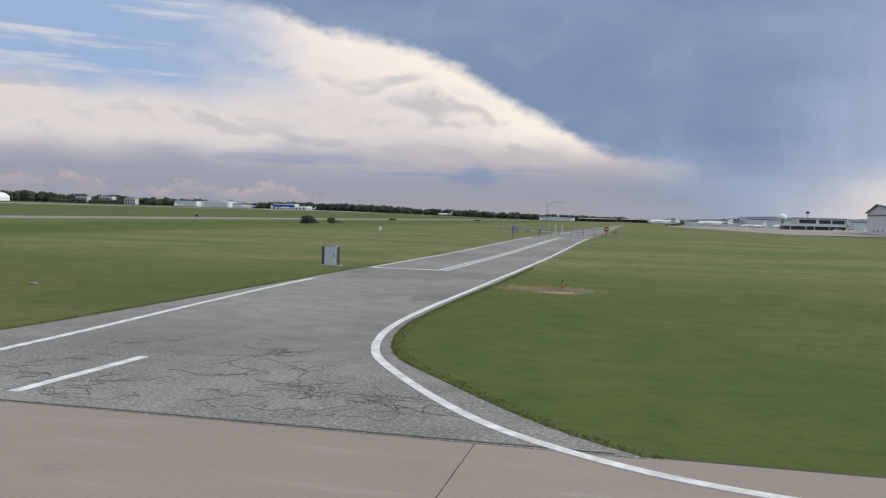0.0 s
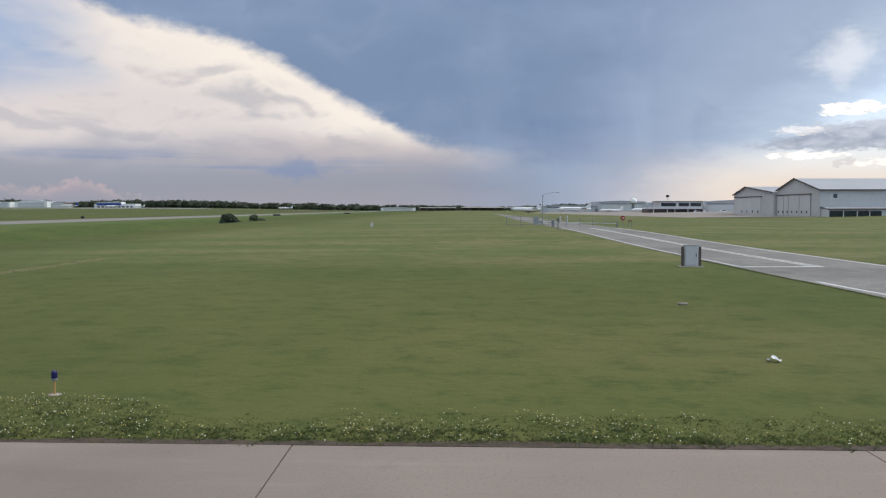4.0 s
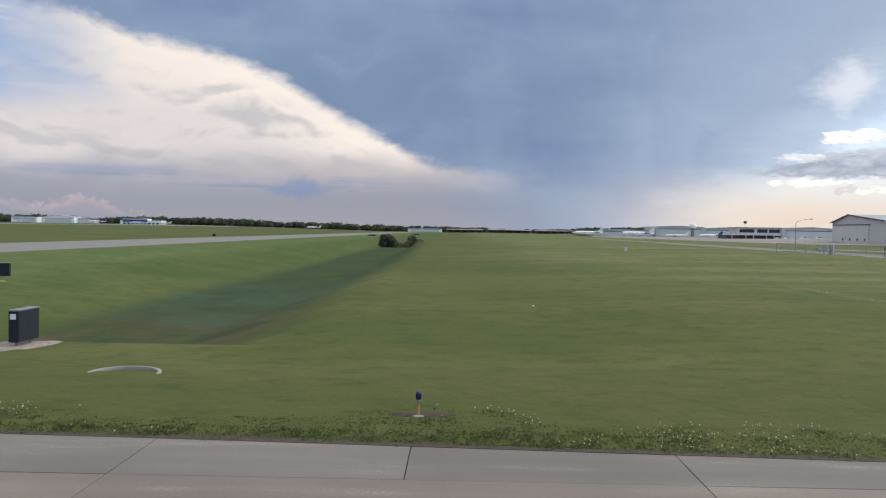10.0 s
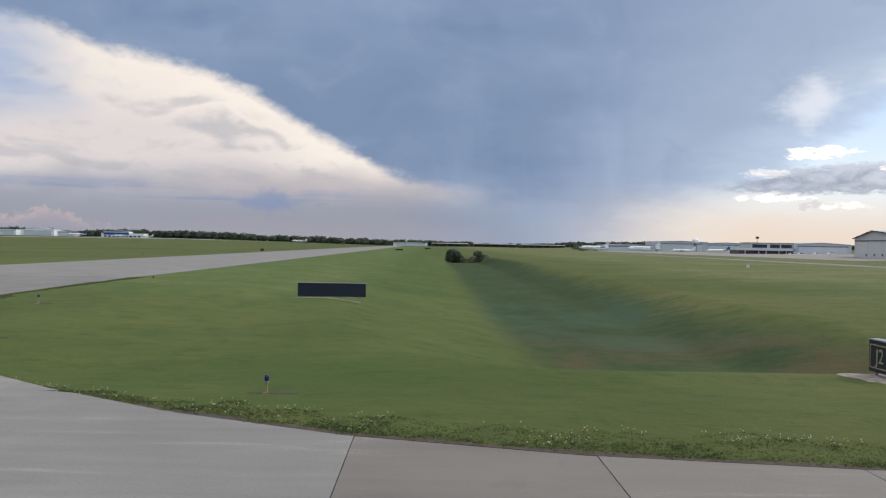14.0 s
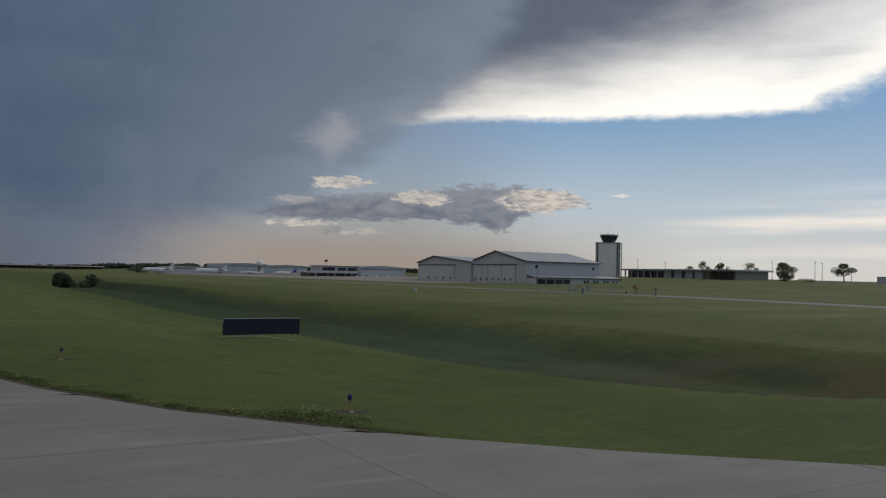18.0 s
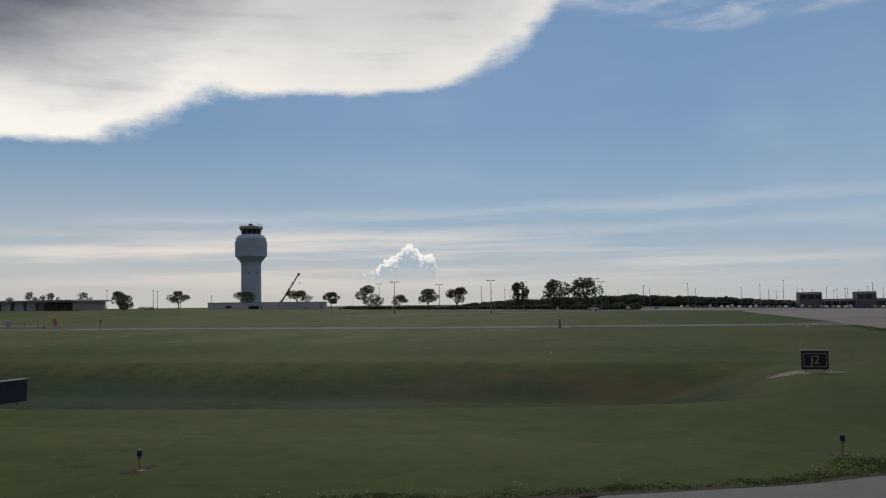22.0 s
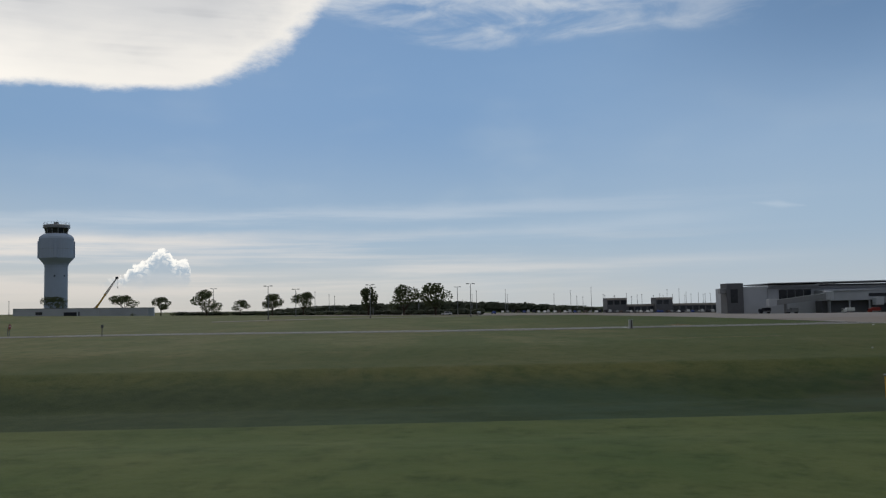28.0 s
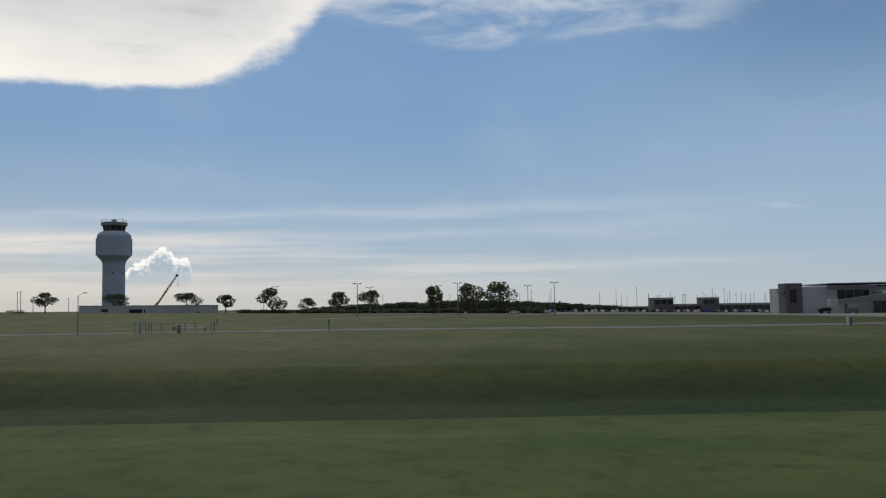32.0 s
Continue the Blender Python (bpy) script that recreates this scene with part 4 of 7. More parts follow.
def slabs():
    g = 0.008
    rest = {"warm": ([], []), "grey": ([], [])}
    rows_y = [(-34.0, -21.6), (-21.6, -14.4), (-14.4, -7.25), (-7.25, -0.05), (-0.05, JOINT_Y), (JOINT_Y, 14.9), (14.9, 22.05), (22.05, 29.2), (29.2, 36.4), (36.4, 43.6), (43.6, 50.8), (50.8, 58), (58, 67)]
    for ya, yb in rows_y:
        for k in range(-26, 34):
            xa = X0 + k * PITCH / 2
            wide = PITCH / 2
            if not (ya == JOINT_Y and -94.5 < xa < -50):
                if k % 2:
                    continue
                wide = PITCH
                if ya == JOINT_Y and xa < -94 < xa + wide:
                    wide = PITCH / 2 if xa + wide > -93 else PITCH
            xb = xa + wide
            if xb < WEST or xa > 60:
                continue
            out = slab_outline(xa + g, xb - g, ya + g, yb - g)
            if out is None:
                continue
            bm = prism(out, "z", -0.03, random.uniform(-0.002, 0.002))
            if ya > -1 and yb < 46 and xa > -126:
                part("slab", bm, SHOULDER if ya == JOINT_Y and xa > -95 else TAXI_GREY if xa < -96 else CONCRETE, bed)
            else:
                rest_v, rest_f = rest["grey" if xa < -96 else "warm"]
                base = len(rest_v)
                bm.verts.index_update()
                rest_v += [tuple(v.co) for v in bm.verts]
                rest_f += [tuple(base + v.index for v in f.verts) for f in bm.faces]
                bm.free()
    for tone, mat in (("warm", CONCRETE), ("grey", TAXI_GREY)):
        tagged(raw("far_slabs", *rest[tone], mat, bed), kind="stuff")


# boundary marking painted across the taxiway
def boundary():
    """Worn black ground with yellow bars and narrow white edges, across the whole strip."""
    stripe("marking_ground", [(-79.58, -8), (-79.58, 9.12)], 1.5, ROAD_BLACK, 0.004, bed)
    stripe("marking_edge", [(-80.41, -8), (-80.41, 9.15)], 0.1, ROAD_WHITE, 0.0045, bed)
    stripe("marking_edge", [(-78.75, -8), (-78.75, 9.1)], 0.1, ROAD_WHITE, 0.0045, bed)
    stripe("solid_line", [(-79.26, -8), (-79.26, 9.1)], 0.31, ROAD_YELLOW, 0.009, bed)
    for i in range(9):
        y1 = 9.0 - i * 1.83
        stripe("dash", [(-79.88, y1 - 0.92), (-79.88, y1)], 0.31, ROAD_YELLOW, 0.009, bed)


slabs()
boundary()


def edge_soil():
    """Bare dark soil in a narrow uneven strip where the grass meets the slabs."""
    r = np.random.RandomState(64)
    for run in (EDGE[2:5], EDGE[5:]):
        rows = []
        for (xa, ya), (xb, yb) in zip(run, run[1:]):
            n = Vector((-(yb - ya), xb - xa)).normalized()
            if n.y < 0 or (abs(n.y) < 0.2 and n.x < 0):
                n = -n
            steps = max(2, int(math.hypot(xb - xa, yb - ya) / 0.6))
            for k in range(steps):
                x, y, w = xa + (xb - xa) * k / steps, ya + (yb - ya) * k / steps, r.uniform(0.1, 0.24) + 0.14 * abs(noise.noise((0.3 * xa + 0.7 * k, 0.4 * ya, 1.0)))
                rows.append(((x - n.x * 0.01, y - n.y * 0.01), (x + n.x * w, y + n.y * w)))
        tagged(ribbon("verge_soil", rows, DARK_SOIL, 0.006), "bare dark soil along the pavement edge", "soil", kind="structure")


edge_soil()


SIGN_PALE = paint("pale_sign_yellow", (0.33, 0.29, 0.17), 0.5, 0.0, 0.06, 1.2)


# ---- plants ----
def rng(seed):
    return np.random.RandomState(seed)


def leaf_cloud(blobs, count, size, seed, flat=0.7):
    """Small four-sided leaves scattered in and on rounded clumps (x, y, z, radius x, radius z)."""
    r = rng(seed)
    w = np.array([b[3] ** 2 for b in blobs])
    pick = r.choice(len(blobs), count, p=w / w.sum())
    b = np.array(blobs)[pick]
    d = r.normal(size=(count, 3))
    d /= np.linalg.norm(d, axis=1)[:, None]
    rad = r.uniform(0.45, 1.05, (count, 1)) ** 0.6
    c = b[:, :3] + d * rad * np.stack([b[:, 3], b[:, 3], b[:, 4]], 1)
    u = r.normal(size=(count, 3))
    u[:, 2] *= flat
    u /= np.linalg.norm(u, axis=1)[:, None]
    v = np.cross(u, d + r.normal(size=(count, 3)) * 0.7)
    v /= np.linalg.norm(v, axis=1)[:, None] + 1e-9
    s = size * r.uniform(0.55, 1.3, (count, 1))
    quad = np.stack([c - u * s, c + v * s * 0.6, c + u * s, c - v * s * 0.6], 1).reshape(-1, 3)
    faces = np.arange(count * 4).reshape(-1, 4)
    return quad.tolist(), faces.tolist()


def tree(name, label, x, y, height, spread, trunk_h, seed, group="", lean=0.0, leaves=900, mat=None, z=None):
    """A tree: tapered trunk, limbs, and a ragged crown of separate leaves."""
    r = rng(seed)
    g = ground_z(x, y) if z is None else z
    t = thing(name, label, "tree", x, y, g - 0.05, 0, group)
    bm = tube((0, 0, -0.2), (lean * 0.3, 0, trunk_h), 0.035 * height, 0.024 * height, 9)
    blobs = []
    n = 5 + r.randint(3)
    for i in range(n):
        a = 2 * math.pi * (i + r.uniform(-0.3, 0.3)) / n
        reach = spread * r.uniform(0.3, 0.68)
        top = trunk_h + (height - trunk_h) * r.uniform(0.2, 0.78)
        tip = (lean + reach * math.cos(a), reach * math.sin(a), top)
        tube((lean * 0.3, 0, trunk_h * 0.92), tip, 0.017 * height, 0.006 * height, 6, bm)
        blobs.append((*tip, spread * r.uniform(0.26, 0.4), (height - trunk_h) * r.uniform(0.2, 0.3)))
    for i in range(3):
        blobs.append((lean + r.uniform(-0.3, 0.3) * spread, r.uniform(-0.3, 0.3) * spread, height * r.uniform(0.8, 0.9), spread * r.uniform(0.25, 0.42), (height - trunk_h) * 0.2))
    part("trunk", bm, BARK, t)
    v, f = leaf_cloud(blobs, leaves, 0.036 * height, seed + 1)
    raw("crown", v, f, mat or LEAF, t)
    return t


def bush(name, label, x, y, w, h, seed, leaves=700, mat=None, group=""):
    r = rng(seed)
    t = thing(name, label, "bush", x, y, ground_z(x, y) - 0.03, 0, group)
    bm = None
    blobs = []
    for i in range(7):
        a, d = r.uniform(0, 6.28), r.uniform(0.1, 0.36) * w
        p = (d * math.cos(a), d * math.sin(a), h * (0.78 - 1.4 * d / w) * r.uniform(0.3, 1.0))
        bm = tube((p[0] * 0.2, p[1] * 0.2, -0.1), p, 0.03 * h, 0.012 * h, 5, bm)
        blobs.append((*p, w * r.uniform(0.16, 0.26), h * r.uniform(0.16, 0.27)))
    part("stem", bm, BARK, t)
    v, f = leaf_cloud(blobs, leaves, 0.05 * h + 0.03, seed + 1)
    raw("crown", v, f, mat or LEAF, t)
    return t


def woods(name, label, line, heights, depth, seed, every=4.0, per=44, size=1.2, fat=4.5):
    """A distant belt of trees as one mass with an uneven outline."""
    r = rng(seed)
    verts, faces = [], []
    for (xa, ya), (xb, yb), (ha, hb) in zip(line, line[1:], zip(heights, heights[1:])):
        length = math.hypot(xb - xa, yb - ya)
        for i in range(int(length / every)):
            f = (i + r.uniform(0, 1)) * every / length
            px, py = xa + (xb - xa) * f, ya + (yb - ya) * f
            h = (ha + (hb - ha) * f) * (0.9 + 0.28 * noise.noise((px * 0.012, py * 0.012, seed)) + 0.22 * noise.noise((px * 0.05, py * 0.05, seed)) + r.uniform(-0.1, 0.12))
            ox, oy = r.uniform(-depth, depth, 2)
            x, y = xa + (xb - xa) * f + ox, ya + (yb - ya) * f + oy
            g = ground_z(x, y)
            blobs = [(x + r.uniform(-3, 3), y + r.uniform(-3, 3), g + h * k, fat * r.uniform(0.7, 1.2), h * 0.24) for k in (0.22, 0.5, 0.76)]
            v, fc = leaf_cloud(blobs, per, size * r.uniform(0.8, 1.5), r.randint(1 << 30))
            base = len(verts)
            verts += v
            faces += [[base + j for j in q] for q in fc]
            base = len(verts)
            wr = fat * r.uniform(0.8, 1.3)
            rings = [(0.0, 0.6), (0.35, 1.0), (0.7, 0.9), (0.9, 0.55)]
            for k, s in rings:
                for a in range(6):
                    ang = math.pi / 3 * a + k
                    q = r.uniform(0.75, 1.25)
                    verts.append([x + wr * s * q * math.cos(ang), y + wr * s * q * math.sin(ang), g + h * k * r.uniform(0.9, 1.05)])
            for k in range(3):
                for a in range(6):
                    b = (a + 1) % 6
                    faces.append([base + k * 6 + a, base + k * 6 + b, base + k * 6 + 6 + b, base + k * 6 + 6 + a])
            faces.append([base + 18 + a for a in range(6)])
    return tagged(raw(name, verts, faces, LEAF_HAZED), label, "woods", kind="stuff")


# ---- hangars ----
def window(parent, x0, x1, y0, y1, z0, z1, deep=0.12, frame_mat=None):
    """A window in a wall: frame proud of the wall and a dark pane. One of the two spans is thin."""
    wdw = part("window", box(x0, x1, y0, y1, z0, z1), frame_mat or SIDING_LIGHT, parent)
    if x1 - x0 < y1 - y0:
        part("pane", box(x0 - 0.02, x0 + 0.05, y0 + 0.12, y1 - 0.12, z0 + 0.12, z1 - 0.12), GLASS, wdw)
    else:
        part("pane", box(x0 + 0.12, x1 - 0.12, y0 - 0.02, y0 + 0.05, z0 + 0.12, z1 - 0.12), GLASS, wdw)
    return wdw


def seams(bm, axis, fixed, a, b, z0, z1, every, t=0.06):
    """Standing ribs on a wall of sheet metal."""
    u = a
    while u < b:
        if axis == "x":
            box(fixed - t, fixed + 0.01, u, u + 0.12, z0, z1, bm=bm)
        else:
            box(u, u + 0.12, fixed - t, fixed + 0.01, z0, z1, bm=bm)
        u += every
    return bm


def hangar():
    """Two joined gabled hangars of pale metal siding, doors facing west, with a low annex along the south side."""
    t = thing("hangar", "pair of pale metal-clad gabled hangars with sliding doors", "hangar", 93.5, 288, 0.1)
    X1 = 38.0
    part("wall", prism([(0, -0.5), (38.9, -0.5), (38.9, 9.5), (21.5, 13.4), (0, 9.2)], "x", 0, X1), SIDING, t)
    part("wall", prism([(39.2, -0.6), (86, -0.6), (86, 8.7), (70.5, 11.7), (39.2, 8.9)], "x", -1.2, 34), SIDING, t)
    ribs = bmesh.new()
    seams(ribs, "y", 0.0, 1.0, X1 - 0.5, 3.9, 9.1, 2.4)
    part("rib", ribs, SIDING_LIGHT, t)
    r1 = part("roof", prism([(-0.6, 9.1), (21.5, 13.42), (39.0, 9.52), (39.0, 9.75), (21.5, 13.7), (-0.6, 9.35)], "x", -0.5, X1 + 0.5), ROOF_METAL, t)
    r2 = part("roof", prism([(39.1, 8.92), (70.5, 11.72), (86.6, 8.6), (86.6, 8.85), (70.5, 12.0), (39.1, 9.2)], "x", -1.7, 34.5), ROOF_METAL, t)
    part("gable_trim", prism([(-0.7, 9.0), (21.5, 13.4), (39.0, 9.5), (39.0, 9.85), (21.5, 13.85), (-0.7, 9.45)], "x", -0.75, -0.52), TRIM_DARK, r1)
    part("eave_trim", box(-0.6, X1 + 0.6, -0.85, -0.62, 8.95, 9.35), TRIM_DARK, r1)
    part("gable_trim", prism([(39.1, 8.85), (70.5, 11.65), (86.7, 8.5), (86.7, 8.9), (70.5, 12.12), (39.1, 9.3)], "x", -1.95, -1.72), TRIM_DARK, r2)
    # big doors: leaves, head track, row of portholes
    for y0, y1 in ((7.3, 17.0), (17.1, 27.0), (27.1, 31.6), (31.7, 38.4)):
        d = part("door", box(-0.22, -0.02, y0, y1, -0.3, 7.75, 0.03), SIDING_LIGHT, t)
        part("door_edge", box(-0.27, -0.2, y0, y0 + 0.16, -0.2, 7.6), GREY_METAL, d)
    part("door_track", box(-0.5, -0.02, 6.5, 38.6, 7.78, 8.1), TRIM_DARK, t)
    for i in range(7):
        y = 10.0 + i * 4.4
        part("porthole", box(-0.31, -0.2, y, y + 0.85, 1.35, 2.2, 0.05), GLASS, t)
    for y0, y1 in ((52.6, 63.0), (63.1, 74.0), (74.1, 85.0)):
        part("door", box(-1.42, -1.22, y0, y1, -0.3, 7.55, 0.03), SIDING_LIGHT, t)
    part("door_track", box(-1.65, -1.22, 51.5, 85.2, 7.58, 7.9), TRIM_DARK, t)
    for i in range(4):
        y = 55.0 + i * 6.6
        part("porthole", box(-1.5, -1.4, y, y + 0.9, 1.35, 2.25, 0.05), GLASS, t)
    window(t, 4.2, 5.8, -0.1, 0.05, 6.4, 8.0)
    window(t, 34.0, 35.4, -0.1, 0.05, 6.2, 7.6)
    # annex
    a = part("annex", box(0.4, 44.5, -6.0, -0.02, -0.5, 2.75), SIDING_LIGHT, t)
    part("annex_roof", prism([(-6.4, 2.72), (-0.02, 3.7), (-0.02, 3.9), (-6.4, 2.95)], "x", 0.1, 44.8), ROOF_METAL, a)
    part("annex_trim", box(0.1, 44.8, -6.6, -6.42, 2.6, 2.98), TRIM_DARK, a)
    part("opening", box(0.6, 17.5, -6.08, -5.98, 0.2, 2.2), GLASS, a)
    for x in (5.0, 9.5, 13.5):
        part("post", box(x, x + 0.3, -6.16, -6.02, 0.1, 2.3), SIDING, a)
    for x in (24.5, 26.2, 29.5, 31.2, 35.2, 36.9, 40.2, 41.7):
        window(a, x, x + 1.1, -6.1, -5.95, 0.6, 2.1)
    return t


hangar()


# ---- old control tower by the hangars ----
def old_tower():
    t = thing("old_control_tower", "white square old control tower with dark glass cab", "tower", 239.5, 403, 4.0, 42)
    part("wall", box(-7, 7, -7, 7, -1, 20.0, 0.1), WHITE_PAINT, t)
    for f in (-1, 1):
        for u, w in ((5.75, 0.32), (6.75, 0.2)):
            part("corner_strip", box(u * f - w, u * f + w, -7.12, -7.02, -1, 19.9), BLACK_METAL, t)
            part("corner_strip", box(-7.12, -7.02, u * f - w, u * f + w, -1, 19.9), BLACK_METAL, t)
    part("parapet", box(-7.25, 7.25, -7.25, 7.25, 20.05, 20.6, 0.08), GREY_METAL, t)
    cab = part("cab", lathe([(3.6, 20.6), (3.6, 21.3), (5.2, 24.6), (5.3, 24.7)], 8), GLASS, t)
    for i in range(8):
        a = 2 * math.pi * i / 8
        part("mullion", tube((3.65 * math.cos(a), 3.65 * math.sin(a), 21.2), (5.25 * math.cos(a), 5.25 * math.sin(a), 24.6), 0.12, seg=5), TRIM_DARK, cab)
    part("cab_roof", lathe([(5.6, 24.7), (5.6, 25.2), (4.6, 25.5), (0.2, 25.6)], 8), GREY_METAL, t)
    for i in range(10):
        a = 2 * math.pi * i / 10
        part("rail_post", tube((5.3 * math.cos(a), 5.3 * math.sin(a), 25.1), (5.3 * math.cos(a), 5.3 * math.sin(a), 26.2), 0.06, seg=4), GALV, t)
    part("antenna", tube((0.5, 0, 25.5), (0.5, 0, 29.5), 0.07, 0.03, 5), GALV, t)
    part("antenna", tube((-3, 1, 25.5), (-3, 1, 27.5), 0.06, 0.03, 5), GALV, t)


old_tower()


# ---- tall control tower ----
def control_tower():
    t = thing("control_tower", "tall round concrete control tower with bulging head and glass cab", "tower", 323, 254.5, 3.0)
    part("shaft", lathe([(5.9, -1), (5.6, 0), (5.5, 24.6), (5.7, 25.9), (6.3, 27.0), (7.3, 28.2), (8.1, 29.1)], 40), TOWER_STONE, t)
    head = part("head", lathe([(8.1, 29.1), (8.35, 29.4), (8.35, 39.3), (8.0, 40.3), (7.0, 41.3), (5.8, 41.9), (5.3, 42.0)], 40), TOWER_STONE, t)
    for a in (0.35, 1.95, 3.5, 5.05):
        part("fin", box(8.3, 8.8, -0.8, 0.8, 29.6, 38.2, 0.06), TOWER_STONE, head, at=pose(0, 0, 0, 0, 0, math.degrees(a)))
    part("seam", lathe([(8.38, 34.0), (8.38, 34.1)], 40), GREY_METAL, head)
    for a in (3.4, 4.3):
        part("vent", box(5.4, 5.62, -0.35, 0.35, 19.9, 20.7), GLASS, t, at=pose(0, 0, 0, 0, 0, math.degrees(a)))
    cab = part("cab", lathe([(5.0, 42.0), (5.0, 42.4), (5.6, 44.7), (5.6, 44.8)], 12), GLASS, t)
    for i in range(12):
        a = 2 * math.pi * i / 12
        part("mullion", tube((5.08 * math.cos(a), 5.08 * math.sin(a), 42.0), (5.72 * math.cos(a), 5.72 * math.sin(a), 44.9), 0.16, seg=5), GREY_METAL, cab)
    part("cab_roof", lathe([(6.3, 44.8), (6.5, 45.0), (6.5, 46.3), (6.2, 46.5), (0.3, 46.6)], 24), GREY_METAL, t)
    rail = bmesh.new()
    for i in range(16):
        a = 2 * math.pi * i / 16
        tube((6.2 * math.cos(a), 6.2 * math.sin(a), 46.4), (6.2 * math.cos(a), 6.2 * math.sin(a), 47.7), 0.06, seg=4, bm=rail)
        b = a + 2 * math.pi / 16
        tube((6.2 * math.cos(a), 6.2 * math.sin(a), 47.6), (6.2 * math.cos(b), 6.2 * math.sin(b), 47.6), 0.05, seg=4, bm=rail)
    part("railing", rail, GALV, t)
    part("equipment", box(-1.4, 0.6, -1, 1, 46.5, 48.0, 0.1), GREY_METAL, t)
    for x, y, h in ((2.5, 1, 49.6), (-3.5, -2, 49.0), (0.5, -4, 49.3), (4, -3, 48.7)):
        part("antenna", tube((x, y, 46.4), (x, y, h), 0.07, 0.03, 5), GALV, t)
    part("entrance", box(-8.5, -5.2, -2.5, 2.5, -1, 3.2, 0.1), TOWER_STONE, t)


control_tower()


def base_building():
    t = thing("service_building", "long low pale wall and sheds before the control tower", "building", 268, 190.5, 0)
    g0, g1 = ground_z(268, 192) - 0.5, ground_z(268, 250) - 0.5
    part("wall", prism([(0, g0), (60, g1), (60, 6.45), (0, 5.9)], "x", 0, 9), TERM_GREY, t)
    part("coping", prism([(-0.1, 5.9), (60.1, 6.45), (60.1, 6.65), (-0.1, 6.1)], "x", -0.15, 9.15), GREY_METAL, t)
    for y in (12, 22, 31):
        part("pilaster", box(-0.25, -0.01, y, y + 0.7, 1.5, 5.8), TERM_GREY, t)
    part("gate_panel", box(-0.2, -0.01, 30.5, 37.5, 1.6, 4.6), BLACK_METAL, t)
    part("window", box(-0.12, -0.01, 47, 50, 3.6, 4.9), GLASS, t)


base_building()


def crane():
    t = thing("mobile_crane", "yellow mobile crane with raised lattice boom", "crane", 302, 228, ground_z(302, 228))
    part("chassis", box(-1.3, 1.3, -4.5, 4.5, 0.8, 1.7, 0.15), SIGN_YELLOW, t)
    part("cabin", box(-1.2, 1.2, -3.2, 0.2, 1.7, 3.4, 0.2), SIGN_YELLOW, t)
    for y in (-3.4, -1.2, 1.4, 3.4):
        for x in (-1.25, 1.25):
            part("wheel", tube((x - 0.2, y, 0.6), (x + 0.2, y, 0.6), 0.62, seg=12), TYRE, t)
    a, b = Vector((0, -1.0, 2.6)), Vector((0, -11.5, 18.0))
    part("boom", tube(a, a + (b - a) * 0.5, 0.5, 0.42, 6), SIGN_YELLOW, t)
    m = a + (b - a) * 0.46
    lat = bmesh.new()
    side = Vector((0.42, 0, 0))
    up = (b - m).cross(side).normalized() * 0.42
    for off in (side + up, side - up, -side + up, -side - up):
        tube(m + off, b + off * 0.35, 0.1, seg=5, bm=lat)
    for i in range(7):
        p, q = m + (b - m) * (i / 7), m + (b - m) * ((i + 1) / 7)
        tube(p + side + up, q - side - up, 0.06, seg=4, bm=lat)
        tube(p - side - up, q + side + up, 0.06, seg=4, bm=lat)
    part("lattice", lat, BLACK_METAL, t)
    part("boom_head", box(-0.5, 0.5, -12.2, -11.0, 17.5, 18.6, 0.1), BLACK_METAL, t)
    part("cable", tube((0, -12.0, 17.6), (0, -12.0, 13.5), 0.05, seg=4), BLACK_METAL, t)
    part("hook", tube((0, -12.0, 13.7), (0, -12.0, 12.9), 0.25, 0.12, 6), BLACK_METAL, t)
    part("ram", tube((0, 0.5, 2.3), a + (b - a) * 0.3, 0.18, 0.14, 6), GREY_METAL, t)


crane()


# ---- low flat-roofed building between the towers ----
def low_building():
    t = thing("low_terminal", "long low flat-roofed building with deep dark bays", "building", 216, 290, 0)
    t.matrix_basis = t.matrix_basis @ Matrix.Diagonal((1.0, 0.8, 1.0, 1.0))
    g = 2.2
    part("wall", box(2.5, 26, 0.5, 92, g - 1.5, 7.9), TAN_WALL, t)
    part("roof", box(-1.5, 28, -1.5, 94, 7.9, 8.7, 0.08), SIDING, t)
    part("fascia", box(-1.62, -1.52, -1.5, 94, 7.85, 8.65), GREY_METAL, t)
    for y in (58, 64, 70, 76, 82, 88):
        part("bay", box(2.35, 2.48, y - 2.6, y + 2.6, g, 7.6), GLASS, t)
        part("column", box(-0.6, 0.1, y + 2.7, y + 3.3, g - 1, 7.9), SIDING, t)
    for y in (24, 32, 41, 50):
        part("wall_panel", box(0.6, 2.4, y, y + 6.2, g - 1, 7.8), SIDING, t)
        part("recess", box(1.9, 2.45, y + 6.3, y + 8.0, g, 7.6), GLASS, t)
    part("bay", box(2.3, 2.48, 1.5, 20, g, 7.5), BRICK_DARK, t)
    for y in (3, 9, 15):
        part("column", box(-0.5, 0.0, y, y + 0.5, g - 1, 7.9), BRICK_DARK, t)
    part("low_wall", box(-3.5, -3.1, -2, 21, g - 1.5, g + 1.6), BRICK_DARK, t, "dull brick low wall")


low_building()


